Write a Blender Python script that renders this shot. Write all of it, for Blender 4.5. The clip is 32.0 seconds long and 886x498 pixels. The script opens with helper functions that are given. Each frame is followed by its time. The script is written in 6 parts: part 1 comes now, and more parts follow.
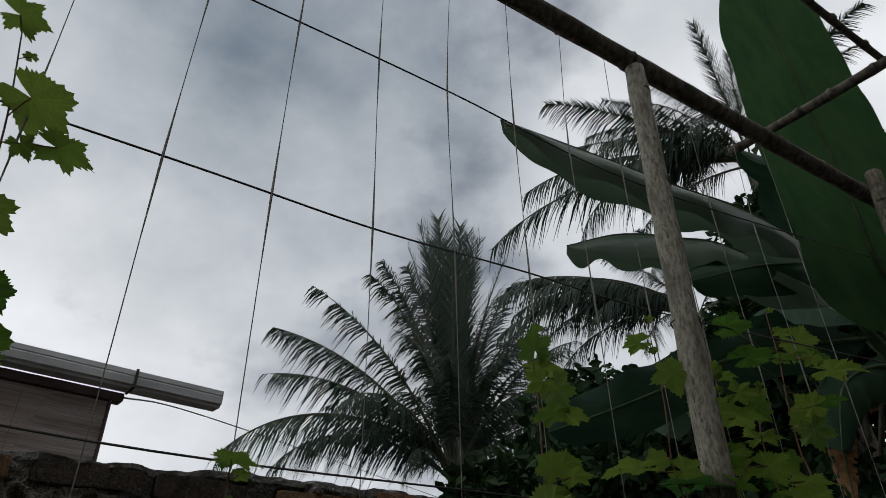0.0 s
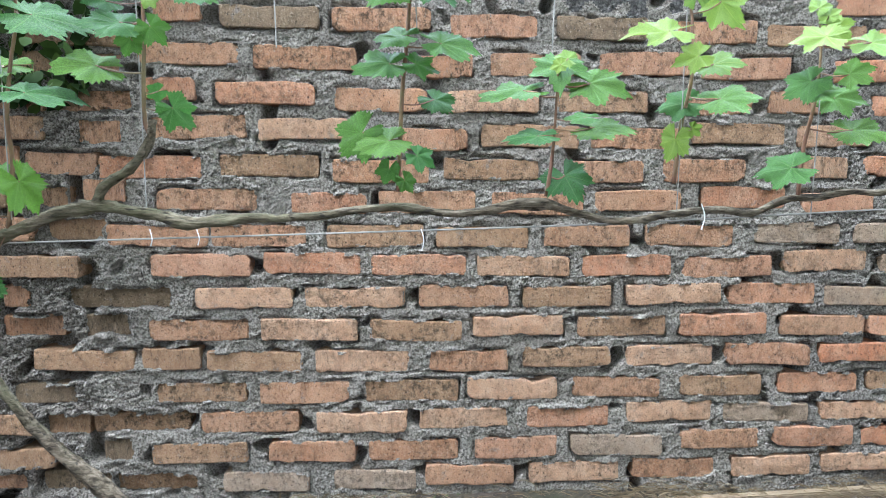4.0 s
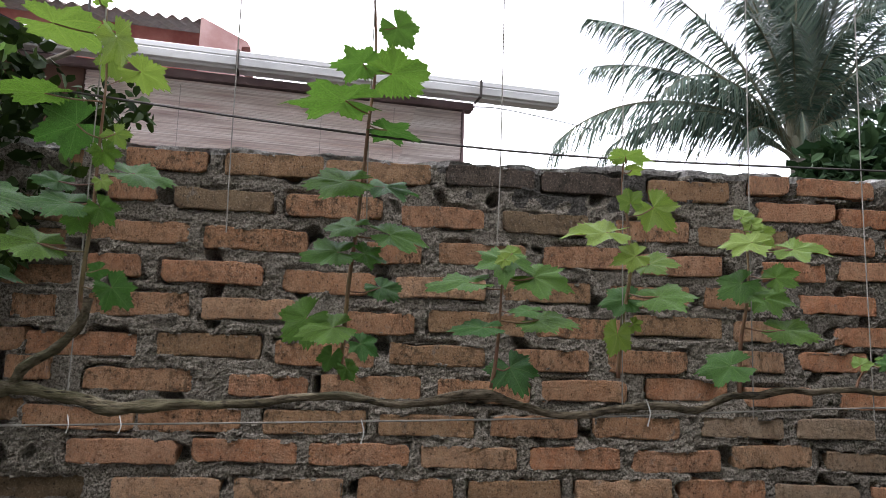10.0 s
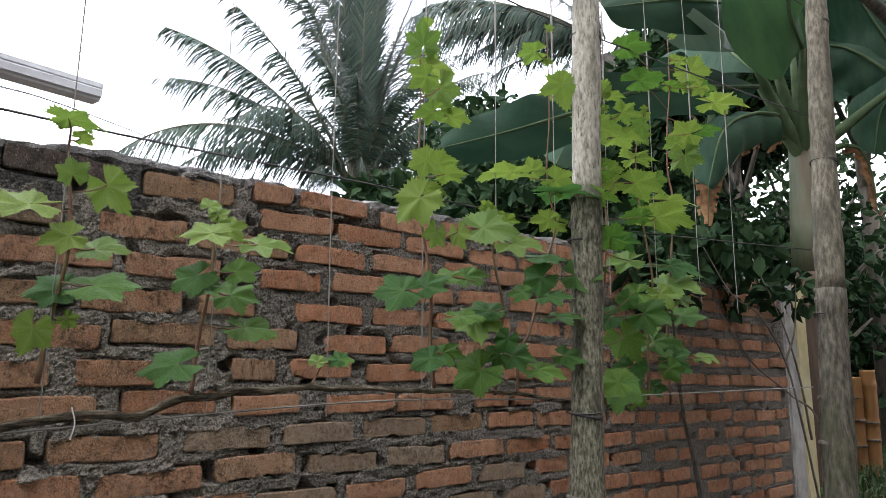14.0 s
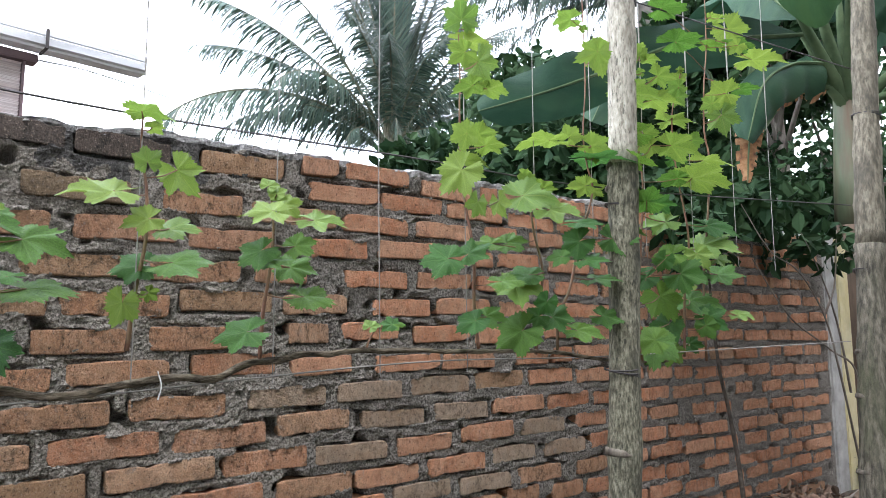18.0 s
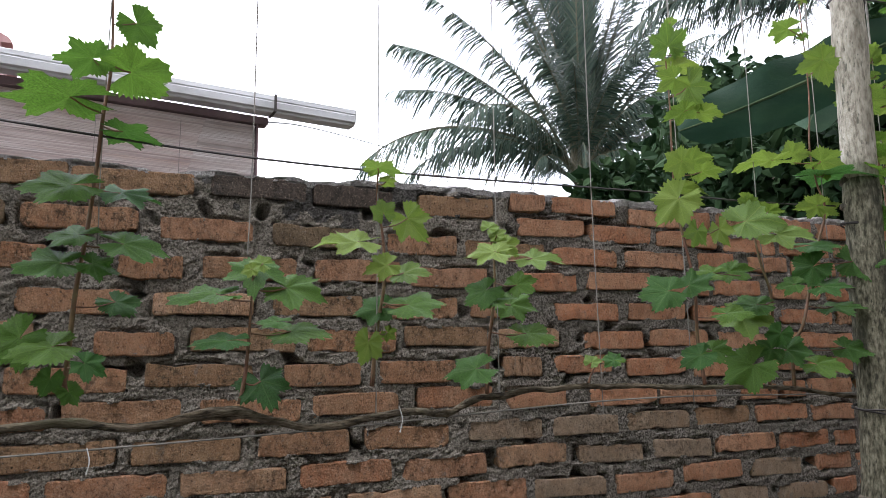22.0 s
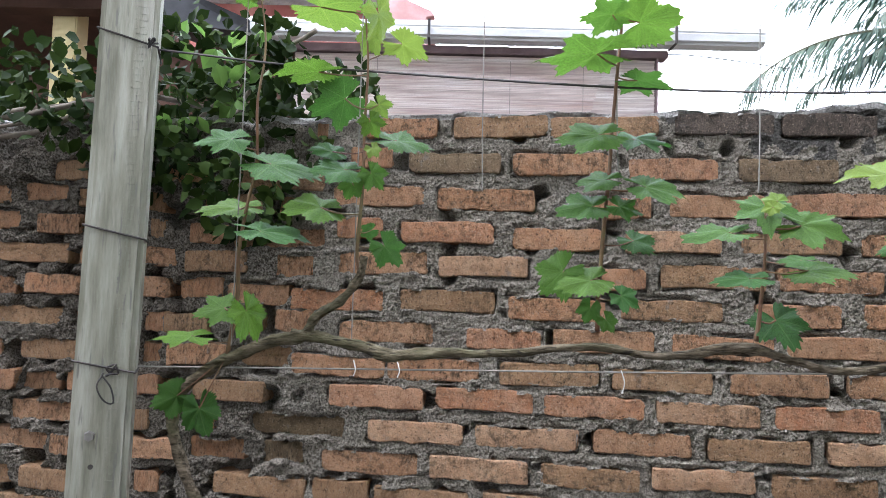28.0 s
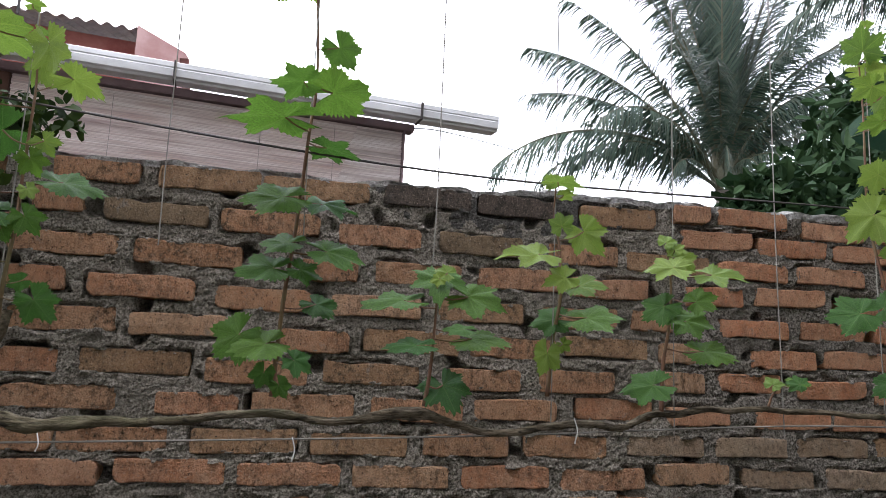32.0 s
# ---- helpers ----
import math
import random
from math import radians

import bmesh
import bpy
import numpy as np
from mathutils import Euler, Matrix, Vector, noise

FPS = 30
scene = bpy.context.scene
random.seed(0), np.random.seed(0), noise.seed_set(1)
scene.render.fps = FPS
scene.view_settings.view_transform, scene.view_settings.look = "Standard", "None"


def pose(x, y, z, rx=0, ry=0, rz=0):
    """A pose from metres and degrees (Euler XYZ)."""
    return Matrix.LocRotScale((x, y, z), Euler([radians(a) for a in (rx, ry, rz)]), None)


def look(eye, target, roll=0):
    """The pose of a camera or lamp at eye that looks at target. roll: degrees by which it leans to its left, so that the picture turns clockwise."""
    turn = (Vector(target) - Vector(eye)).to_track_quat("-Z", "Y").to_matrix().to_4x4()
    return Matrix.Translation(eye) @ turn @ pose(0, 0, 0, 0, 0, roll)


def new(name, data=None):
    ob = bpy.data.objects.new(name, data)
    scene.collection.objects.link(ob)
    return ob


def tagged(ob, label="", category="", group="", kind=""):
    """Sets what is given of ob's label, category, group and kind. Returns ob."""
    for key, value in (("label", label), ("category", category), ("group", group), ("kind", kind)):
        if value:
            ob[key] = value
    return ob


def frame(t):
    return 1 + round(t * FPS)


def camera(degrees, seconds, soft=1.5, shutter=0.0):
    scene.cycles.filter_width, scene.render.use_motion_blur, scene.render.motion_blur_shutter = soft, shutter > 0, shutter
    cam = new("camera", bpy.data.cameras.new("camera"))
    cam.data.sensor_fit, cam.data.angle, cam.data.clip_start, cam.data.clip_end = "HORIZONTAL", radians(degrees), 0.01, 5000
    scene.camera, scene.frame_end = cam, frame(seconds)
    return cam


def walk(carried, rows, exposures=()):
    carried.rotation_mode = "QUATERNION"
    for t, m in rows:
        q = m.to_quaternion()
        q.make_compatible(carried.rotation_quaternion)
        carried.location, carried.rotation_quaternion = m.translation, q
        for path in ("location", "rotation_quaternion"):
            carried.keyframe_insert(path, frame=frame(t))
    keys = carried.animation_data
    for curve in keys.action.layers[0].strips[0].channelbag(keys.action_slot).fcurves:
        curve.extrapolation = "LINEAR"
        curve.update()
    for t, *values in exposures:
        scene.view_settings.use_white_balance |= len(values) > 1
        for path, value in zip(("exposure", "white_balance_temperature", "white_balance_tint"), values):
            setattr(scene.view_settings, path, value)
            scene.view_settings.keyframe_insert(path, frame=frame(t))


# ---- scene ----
cam = camera(66.3, 32.0, 0.5)
PATH = [
    (0, (0.212, -1.325, 0.736), (1.122, 0.088, 1.821), -1.2),
    (0.5, (0.203, -1.325, 0.735), (1.095, 0.18, 1.704), -1.4),
    (1, (0.192, -1.334, 0.735), (0.925, 0.416, 1.368), 0.4),
    (1.5, (0.176, -1.329, 0.727), (0.808, 0.525, 1.132), 1.1),
    (2, (0.157, -1.341, 0.727), (0.699, 0.572, 0.946), 1.2),
    (2.5, (0.138, -1.341, 0.723), (0.556, 0.614, 0.76), 0.8),
    (3, (0.109, -1.342, 0.725), (0.494, 0.615, 0.581), 0.6),
    (3.5, (0.105, -1.344, 0.72), (0.391, 0.613, 0.421), 0.1),
    (4, (0.103, -1.338, 0.719), (0.17, 0.642, 0.445), 0.2),
    (4.5, (0.065, -1.345, 0.721), (0.027, 0.646, 0.537), 1.1),
    (6.5, (0.051, -1.346, 0.735), (-0.208, 0.635, 0.811), 1.3),
    (7, (0.05, -1.348, 0.736), (-0.23, 0.63, 0.828), 1.4),
    (7.5, (0.054, -1.345, 0.737), (-0.206, 0.634, 0.865), 1.5),
    (8, (0.062, -1.343, 0.739), (-0.158, 0.638, 0.902), 1.1),
    (8.5, (0.069, -1.345, 0.739), (-0.08, 0.641, 0.925), 1.5),
    (9, (0.082, -1.34, 0.739), (0.02, 0.648, 0.942), 1.8),
    (9.5, (0.096, -1.335, 0.74), (0.161, 0.653, 0.952), 1.8),
    (10, (0.111, -1.328, 0.736), (0.312, 0.646, 0.98), 1.9),
    (10.5, (0.14, -1.322, 0.733), (0.537, 0.618, 1.014), 2.0),
    (11, (0.183, -1.333, 0.727), (0.808, 0.531, 1.097), 2.5),
    (11.5, (0.219, -1.323, 0.723), (1.123, 0.401, 1.185), 1.8),
    (12, (0.259, -1.31, 0.707), (1.291, 0.348, 1.141), 2.3),
    (12.5, (0.282, -1.309, 0.698), (1.463, 0.262, 1.068), 1.2),
    (13, (0.3, -1.314, 0.699), (1.593, 0.164, 1.078), 0.6),
    (13.5, (0.294, -1.32, 0.698), (1.577, 0.171, 1.058), 0.4),
    (14, (0.295, -1.301, 0.699), (1.574, 0.196, 1.051), 0.4),
    (14.5, (0.29, -1.304, 0.699), (1.55, 0.211, 1.043), 0.2),
    (15, (0.278, -1.307, 0.707), (1.496, 0.246, 1.034), -0.4),
    (15.5, (0.269, -1.314, 0.709), (1.471, 0.256, 1.014), -0.7),
    (17.5, (0.249, -1.343, 0.707), (1.463, 0.234, 0.907), -0.4),
    (18, (0.245, -1.344, 0.709), (1.453, 0.234, 0.937), -0.4),
    (18.5, (0.241, -1.345, 0.712), (1.414, 0.258, 0.947), -0.5),
    (19, (0.238, -1.343, 0.714), (1.354, 0.298, 0.959), -0.6),
    (19.5, (0.233, -1.339, 0.711), (1.326, 0.318, 0.959), -0.5),
    (20, (0.23, -1.333, 0.71), (1.296, 0.343, 0.951), -0.5),
    (20.5, (0.224, -1.333, 0.708), (1.226, 0.381, 0.95), -0.5),
    (21, (0.216, -1.333, 0.713), (1.056, 0.467, 0.941), -0.3),
    (21.5, (0.203, -1.34, 0.722), (0.967, 0.489, 0.99), -0.4),
    (22, (0.195, -1.341, 0.723), (0.919, 0.497, 1.033), -0.6),
    (22.5, (0.187, -1.34, 0.725), (0.875, 0.508, 1.057), -0.7),
    (23, (0.178, -1.339, 0.724), (0.835, 0.519, 1.07), -0.8),
    (23.5, (0.165, -1.336, 0.729), (0.746, 0.548, 1.066), -0.8),
    (24, (0.141, -1.322, 0.723), (0.646, 0.581, 1.08), -0.5),
    (24.5, (0.121, -1.31, 0.725), (0.453, 0.634, 1.058), 0.7),
    (25, (0.091, -1.299, 0.722), (0.299, 0.67, 1.006), 1.4),
    (25.5, (0.104, -1.311, 0.735), (0.132, 0.676, 0.96), 0.3),
    (27.5, (0.002, -1.341, 0.726), (-0.216, 0.642, 0.865), 1.6),
    (28, (-0.004, -1.348, 0.72), (-0.291, 0.628, 0.84), 1.5),
    (28.5, (-0.011, -1.355, 0.72), (-0.361, 0.609, 0.86), 1.6),
    (29, (-0.012, -1.362, 0.723), (-0.371, 0.601, 0.86), 1.7),
    (29.5, (-0.002, -1.362, 0.723), (-0.316, 0.607, 0.879), 1.5),
    (30, (0.012, -1.35, 0.723), (-0.19, 0.631, 0.904), 1.5),
    (30.5, (0.027, -1.348, 0.726), (-0.051, 0.643, 0.899), 1.6),
    (31, (0.043, -1.342, 0.733), (0.07, 0.649, 0.921), 2.1),
    (31.5, (0.069, -1.342, 0.73), (0.262, 0.634, 0.971), 2.3),
    (32, (0.112, -1.342, 0.732), (0.489, 0.598, 1.043), 2.5),
]
# exposure: the clip's camera opens up as it turns from the sky to the wall
EXPOSURES = [(0.0, -2.01, 6350, 11), (0.5, -1.99, 6350, 11), (1.0, -1.91, 6650, 16), (1.5, -1.63, 6750, 18), (2.0, -0.98, 6750, 22), (2.5, 0.42, 6250, 18), (3.0, 1.27, 5650, 15), (3.5, 2.05, 5450, 11), (4.0, 2.35, 5350, 11), (4.5, 2.28, 5450, 11), (7.0, 1.89, 5620, 15),
             (9.0, 0.98, 6070, 18), (10.0, 0.65, 6270, 19), (11.0, -0.03, 6370, 20), (12.0, -0.6, 6370, 20), (13.0, 0.15, 6370, 19), (14.0, 0.66, 6170, 18), (15.0, 0.82, 6120, 18), (18.0, 1.46, 5890, 17), (20.0, 1.22, 5890, 17), (21.0, 1.24, 6070, 18),
             (22.0, 0.6, 6170, 19), (23.0, -0.05, 6370, 20), (25.0, -0.46, 6470, 21), (25.5, -0.15, 6470, 21), (28.0, 1.6, 5840, 17), (29.0, 1.63, 5840, 17), (30.0, 1.58, 5840, 17), (31.0, 1.22, 6070, 18), (32.0, 0.62, 6170, 19)]
walk(cam, [(t, look(eye, target, roll)) for t, eye, target, roll in PATH], EXPOSURES)

# ---- world: bright broken cloud over a pale blue sky ----
SUN_EL, SUN_ROT = radians(72), radians(215)
world = bpy.data.worlds.new("sky")
scene.world = world
world.use_nodes = True
wt = world.node_tree
wt.nodes.clear()


def wn(kind, **values):
    n = wt.nodes.new(kind)
    for key, value in values.items():
        n.inputs[key].default_value = value
    return n


sky = wt.nodes.new("ShaderNodeTexSky")
sky.sky_type, sky.sun_disc, sky.sun_elevation, sky.sun_rotation = "NISHITA", False, SUN_EL, SUN_ROT
coord = wn("ShaderNodeTexCoord")
stretch = wn("ShaderNodeMapping", Scale=(1.0, 1.0, 1.5), Location=(0.35, 0.1, 0.2))
big = wn("ShaderNodeTexNoise", Scale=1.7, Detail=7.0, Roughness=0.55)
shade = wn("ShaderNodeTexNoise", Scale=2.1, Detail=8.0, Roughness=0.55)
cover = wt.nodes.new("ShaderNodeValToRGB")
cover.color_ramp.elements[0].position, cover.color_ramp.elements[1].position = 0.26, 0.44
tone = wt.nodes.new("ShaderNodeValToRGB")
tone.color_ramp.elements[0].position, tone.color_ramp.elements[0].color = 0.08, (0.2, 0.25, 0.3, 1)
tone.color_ramp.elements[1].position, tone.color_ramp.elements[1].color = 0.52, (0.97, 0.99, 1.0, 1)
height = wt.nodes.new("ShaderNodeSeparateXYZ")
thick = wt.nodes.new("ShaderNodeMath")
thick.operation = "MULTIPLY_ADD"
thick.inputs[1].default_value = -0.2
calm = wn("ShaderNodeMapRange")
calm.inputs["From Min"].default_value, calm.inputs["From Max"].default_value = 0.25, 0.75
calm.inputs["To Min"].default_value, calm.inputs["To Max"].default_value = 0.36, 0.72
facing = wt.nodes.new("ShaderNodeVectorMath")
facing.operation = "DOT_PRODUCT"
facing.inputs[1].default_value = (0.08, 0.65, 0.755)
rain = wn("ShaderNodeMapRange")
rain.interpolation_type = "SMOOTHSTEP"
rain.inputs["From Min"].default_value, rain.inputs["From Max"].default_value, rain.inputs["To Max"].default_value = 0.86, 0.995, 0.16
darker = wt.nodes.new("ShaderNodeMath")
darker.operation = "SUBTRACT"
skybg = wn("ShaderNodeBackground", Strength=0.15)
cloudbg = wn("ShaderNodeBackground", Strength=3.5)
mixbg = wn("ShaderNodeMixShader")
wout = wn("ShaderNodeOutputWorld")
for a, b in ((coord.outputs["Generated"], stretch.inputs["Vector"]), (stretch.outputs[0], big.inputs["Vector"]),
             (stretch.outputs[0], shade.inputs["Vector"]), (big.outputs[0], cover.inputs[0]), (coord.outputs["Generated"], height.inputs[0]), (height.outputs[2], thick.inputs[0]), (shade.outputs[0], calm.inputs[0]), (calm.outputs[0], thick.inputs[2]), (coord.outputs["Generated"], facing.inputs[0]), (facing.outputs["Value"], rain.inputs[0]), (thick.outputs[0], darker.inputs[0]), (rain.outputs[0], darker.inputs[1]), (darker.outputs[0], tone.inputs[0]),
             (sky.outputs[0], skybg.inputs[0]), (tone.outputs[0], cloudbg.inputs[0]), (cover.outputs[0], mixbg.inputs[0]),
             (skybg.outputs[0], mixbg.inputs[1]), (cloudbg.outputs[0], mixbg.inputs[2]), (mixbg.outputs[0], wout.inputs[0])):
    wt.links.new(a, b)
sun = new("sun", bpy.data.lights.new("sun", "SUN"))
sun.data.energy, sun.data.angle, sun.data.color = 1.3, radians(14), (1.0, 0.96, 0.9)
sun.matrix_world = look((0, 0, 5), (0.9, 1.3, 0))


# ---- materials ----
def material(name, colors, scale=8.0, rough=0.85, bump=0.0, bump_scale=60.0, per_object=False, metal=0.0, stains=None,
             stain_scale=3.0, stain_amount=0.5, translucent=0.0, detail=6.0, stretch=(1, 1, 1), island=False, bump_dist=0.004, vary=0.12, spec=0.35, pits=None):
    """Principled surface: a ramp of colours over noise (or over each object's own random value), stains at a larger scale, fine relief."""
    m = bpy.data.materials.new(name)
    m.use_nodes = True
    t = m.node_tree
    b = t.nodes["Principled BSDF"]
    b.inputs["Roughness"].default_value, b.inputs["Metallic"].default_value = rough, metal
    b.inputs["Specular IOR Level"].default_value = spec
    tc = t.nodes.new("ShaderNodeTexCoord")
    mp = t.nodes.new("ShaderNodeMapping")
    mp.inputs["Scale"].default_value = stretch
    t.links.new(tc.outputs["Object"], mp.inputs["Vector"])
    where = mp.outputs[0]
    ramp = t.nodes.new("ShaderNodeValToRGB")
    el = ramp.color_ramp.elements
    while len(el) < len(colors):
        el.new(0.5)
    for i, c in enumerate(colors):
        el[i].position = i / max(1, len(colors) - 1) if (per_object or island) else 0.36 + 0.28 * i / max(1, len(colors) - 1)
        el[i].color = (*c, 1)
    nz = t.nodes.new("ShaderNodeTexNoise")
    nz.inputs["Scale"].default_value, nz.inputs["Detail"].default_value, nz.inputs["Roughness"].default_value = scale, detail, 0.62
    if per_object or island:
        info = t.nodes.new("ShaderNodeObjectInfo") if per_object else t.nodes.new("ShaderNodeNewGeometry")
        value = info.outputs["Random"] if per_object else info.outputs["Random Per Island"]
        t.links.new(value, ramp.inputs[0])
        if per_object:
            shift = t.nodes.new("ShaderNodeVectorMath")
            shift.operation = "MULTIPLY_ADD"
            shift.inputs[1].default_value = (1, 1, 1)
            comb = t.nodes.new("ShaderNodeCombineXYZ")
            mul = t.nodes.new("ShaderNodeMath")
            mul.operation = "MULTIPLY"
            mul.inputs[1].default_value = 37.0
            t.links.new(value, mul.inputs[0])
            t.links.new(mul.outputs[0], comb.inputs[0])
            t.links.new(mul.outputs[0], comb.inputs[2])
            t.links.new(where, shift.inputs[0])
            t.links.new(comb.outputs[0], shift.inputs[2])
            where = shift.outputs[0]
        vary_node = t.nodes.new("ShaderNodeMix")
        vary_node.data_type, vary_node.blend_type = "RGBA", "OVERLAY"
        vary_node.inputs[0].default_value = 1.0
        t.links.new(ramp.outputs[0], vary_node.inputs[6])
        grain = t.nodes.new("ShaderNodeMapRange")
        grain.inputs["From Min"].default_value, grain.inputs["From Max"].default_value = 0.32, 0.68
        grain.inputs["To Min"].default_value, grain.inputs["To Max"].default_value = 0.5 - vary * 1.6, 0.5 + vary * 1.6
        t.links.new(nz.outputs[0], grain.inputs["Value"])
        t.links.new(grain.outputs[0], vary_node.inputs[7])
        color = vary_node.outputs[2]
    else:
        t.links.new(nz.outputs[0], ramp.inputs[0])
        color = ramp.outputs[0]
    t.links.new(where, nz.inputs["Vector"])
    if stains:
        sn = t.nodes.new("ShaderNodeTexNoise")
        sn.inputs["Scale"].default_value, sn.inputs["Detail"].default_value, sn.inputs["Roughness"].default_value = stain_scale, 5.0, 0.65
        t.links.new(where, sn.inputs["Vector"])
        sr = t.nodes.new("ShaderNodeMapRange")
        sr.inputs["From Min"].default_value, sr.inputs["From Max"].default_value = 0.48, 0.66
        sr.inputs["To Max"].default_value = stain_amount
        t.links.new(sn.outputs[0], sr.inputs["Value"])
        mx = t.nodes.new("ShaderNodeMix")
        mx.data_type = "RGBA"
        mx.inputs[7].default_value = (*stains, 1)
        t.links.new(sr.outputs[0], mx.inputs[0])
        t.links.new(color, mx.inputs[6])
        color = mx.outputs[2]
    if pits:
        pn = t.nodes.new("ShaderNodeTexNoise")
        pn.inputs["Scale"].default_value, pn.inputs["Detail"].default_value = 160.0, 3.0
        t.links.new(where, pn.inputs["Vector"])
        pr = t.nodes.new("ShaderNodeMapRange")
        pr.inputs["From Min"].default_value, pr.inputs["From Max"].default_value, pr.inputs["To Max"].default_value = 0.6, 0.68, 0.8
        t.links.new(pn.outputs[0], pr.inputs["Value"])
        px = t.nodes.new("ShaderNodeMix")
        px.data_type = "RGBA"
        px.inputs[7].default_value = (*pits, 1)
        t.links.new(pr.outputs[0], px.inputs[0])
        t.links.new(color, px.inputs[6])
        color = px.outputs[2]
    t.links.new(color, b.inputs["Base Color"])
    if bump:
        bn = t.nodes.new("ShaderNodeTexNoise")
        bn.inputs["Scale"].default_value, bn.inputs["Detail"].default_value, bn.inputs["Roughness"].default_value = bump_scale, 6.0, 0.7
        t.links.new(where, bn.inputs["Vector"])
        bp = t.nodes.new("ShaderNodeBump")
        bp.inputs["Strength"].default_value, bp.inputs["Distance"].default_value = bump, bump_dist
        t.links.new(bn.outputs[0], bp.inputs["Height"])
        t.links.new(bp.outputs[0], b.inputs["Normal"])
    if translucent:
        tr = t.nodes.new("ShaderNodeBsdfTranslucent")
        ms = t.nodes.new("ShaderNodeMixShader")
        ms.inputs[0].default_value = translucent
        through_leaf = t.nodes.new("ShaderNodeMix")
        through_leaf.data_type, through_leaf.blend_type = "RGBA", "SCREEN"
        through_leaf.inputs[0].default_value = 1.0
        t.links.new(color, through_leaf.inputs[6])
        t.links.new(color, through_leaf.inputs[7])
        t.links.new(through_leaf.outputs[2], tr.inputs[0])
        t.links.new(b.outputs[0], ms.inputs[1])
        t.links.new(tr.outputs[0], ms.inputs[2])
        t.links.new(ms.outputs[0], t.nodes["Material Output"].inputs[0])
    return m


def noise_mask(t, where, scale, low, high, detail=6.0, rough=0.65, most=1.0):
    n = t.nodes.new("ShaderNodeTexNoise")
    n.inputs["Scale"].default_value, n.inputs["Detail"].default_value, n.inputs["Roughness"].default_value = scale, detail, rough
    t.links.new(where, n.inputs["Vector"])
    r = t.nodes.new("ShaderNodeMapRange")
    r.inputs["From Min"].default_value, r.inputs["From Max"].default_value, r.inputs["To Max"].default_value = low, high, most
    t.links.new(n.outputs[0], r.inputs["Value"])
    return r.outputs[0], n.outputs[0]


def blend(t, fac, a, b, kind="MIX"):
    m = t.nodes.new("ShaderNodeMix")
    m.data_type, m.blend_type = "RGBA", kind
    t.links.new(fac, m.inputs[0])
    t.links.new(a, m.inputs[6])
    if isinstance(b, tuple):
        m.inputs[7].default_value = (*b, 1)
    else:
        t.links.new(b, m.inputs[7])
    return m.outputs[2]


def product(t, a, b):
    m = t.nodes.new("ShaderNodeMath")
    m.operation = "MULTIPLY"
    t.links.new(a, m.inputs[0])
    if isinstance(b, float):
        m.inputs[1].default_value = b
    else:
        t.links.new(b, m.inputs[1])
    return m.outputs[0]


def relief(t, heights):
    """Chained bumps: (height socket, distance, strength)."""
    last = None
    for height, dist, strength in heights:
        bp = t.nodes.new("ShaderNodeBump")
        bp.inputs["Strength"].default_value, bp.inputs["Distance"].default_value = strength, dist
        t.links.new(height, bp.inputs["Height"])
        if last:
            t.links.new(last, bp.inputs["Normal"])
        last = bp.outputs[0]
    t.links.new(last, t.nodes["Principled BSDF"].inputs["Normal"])


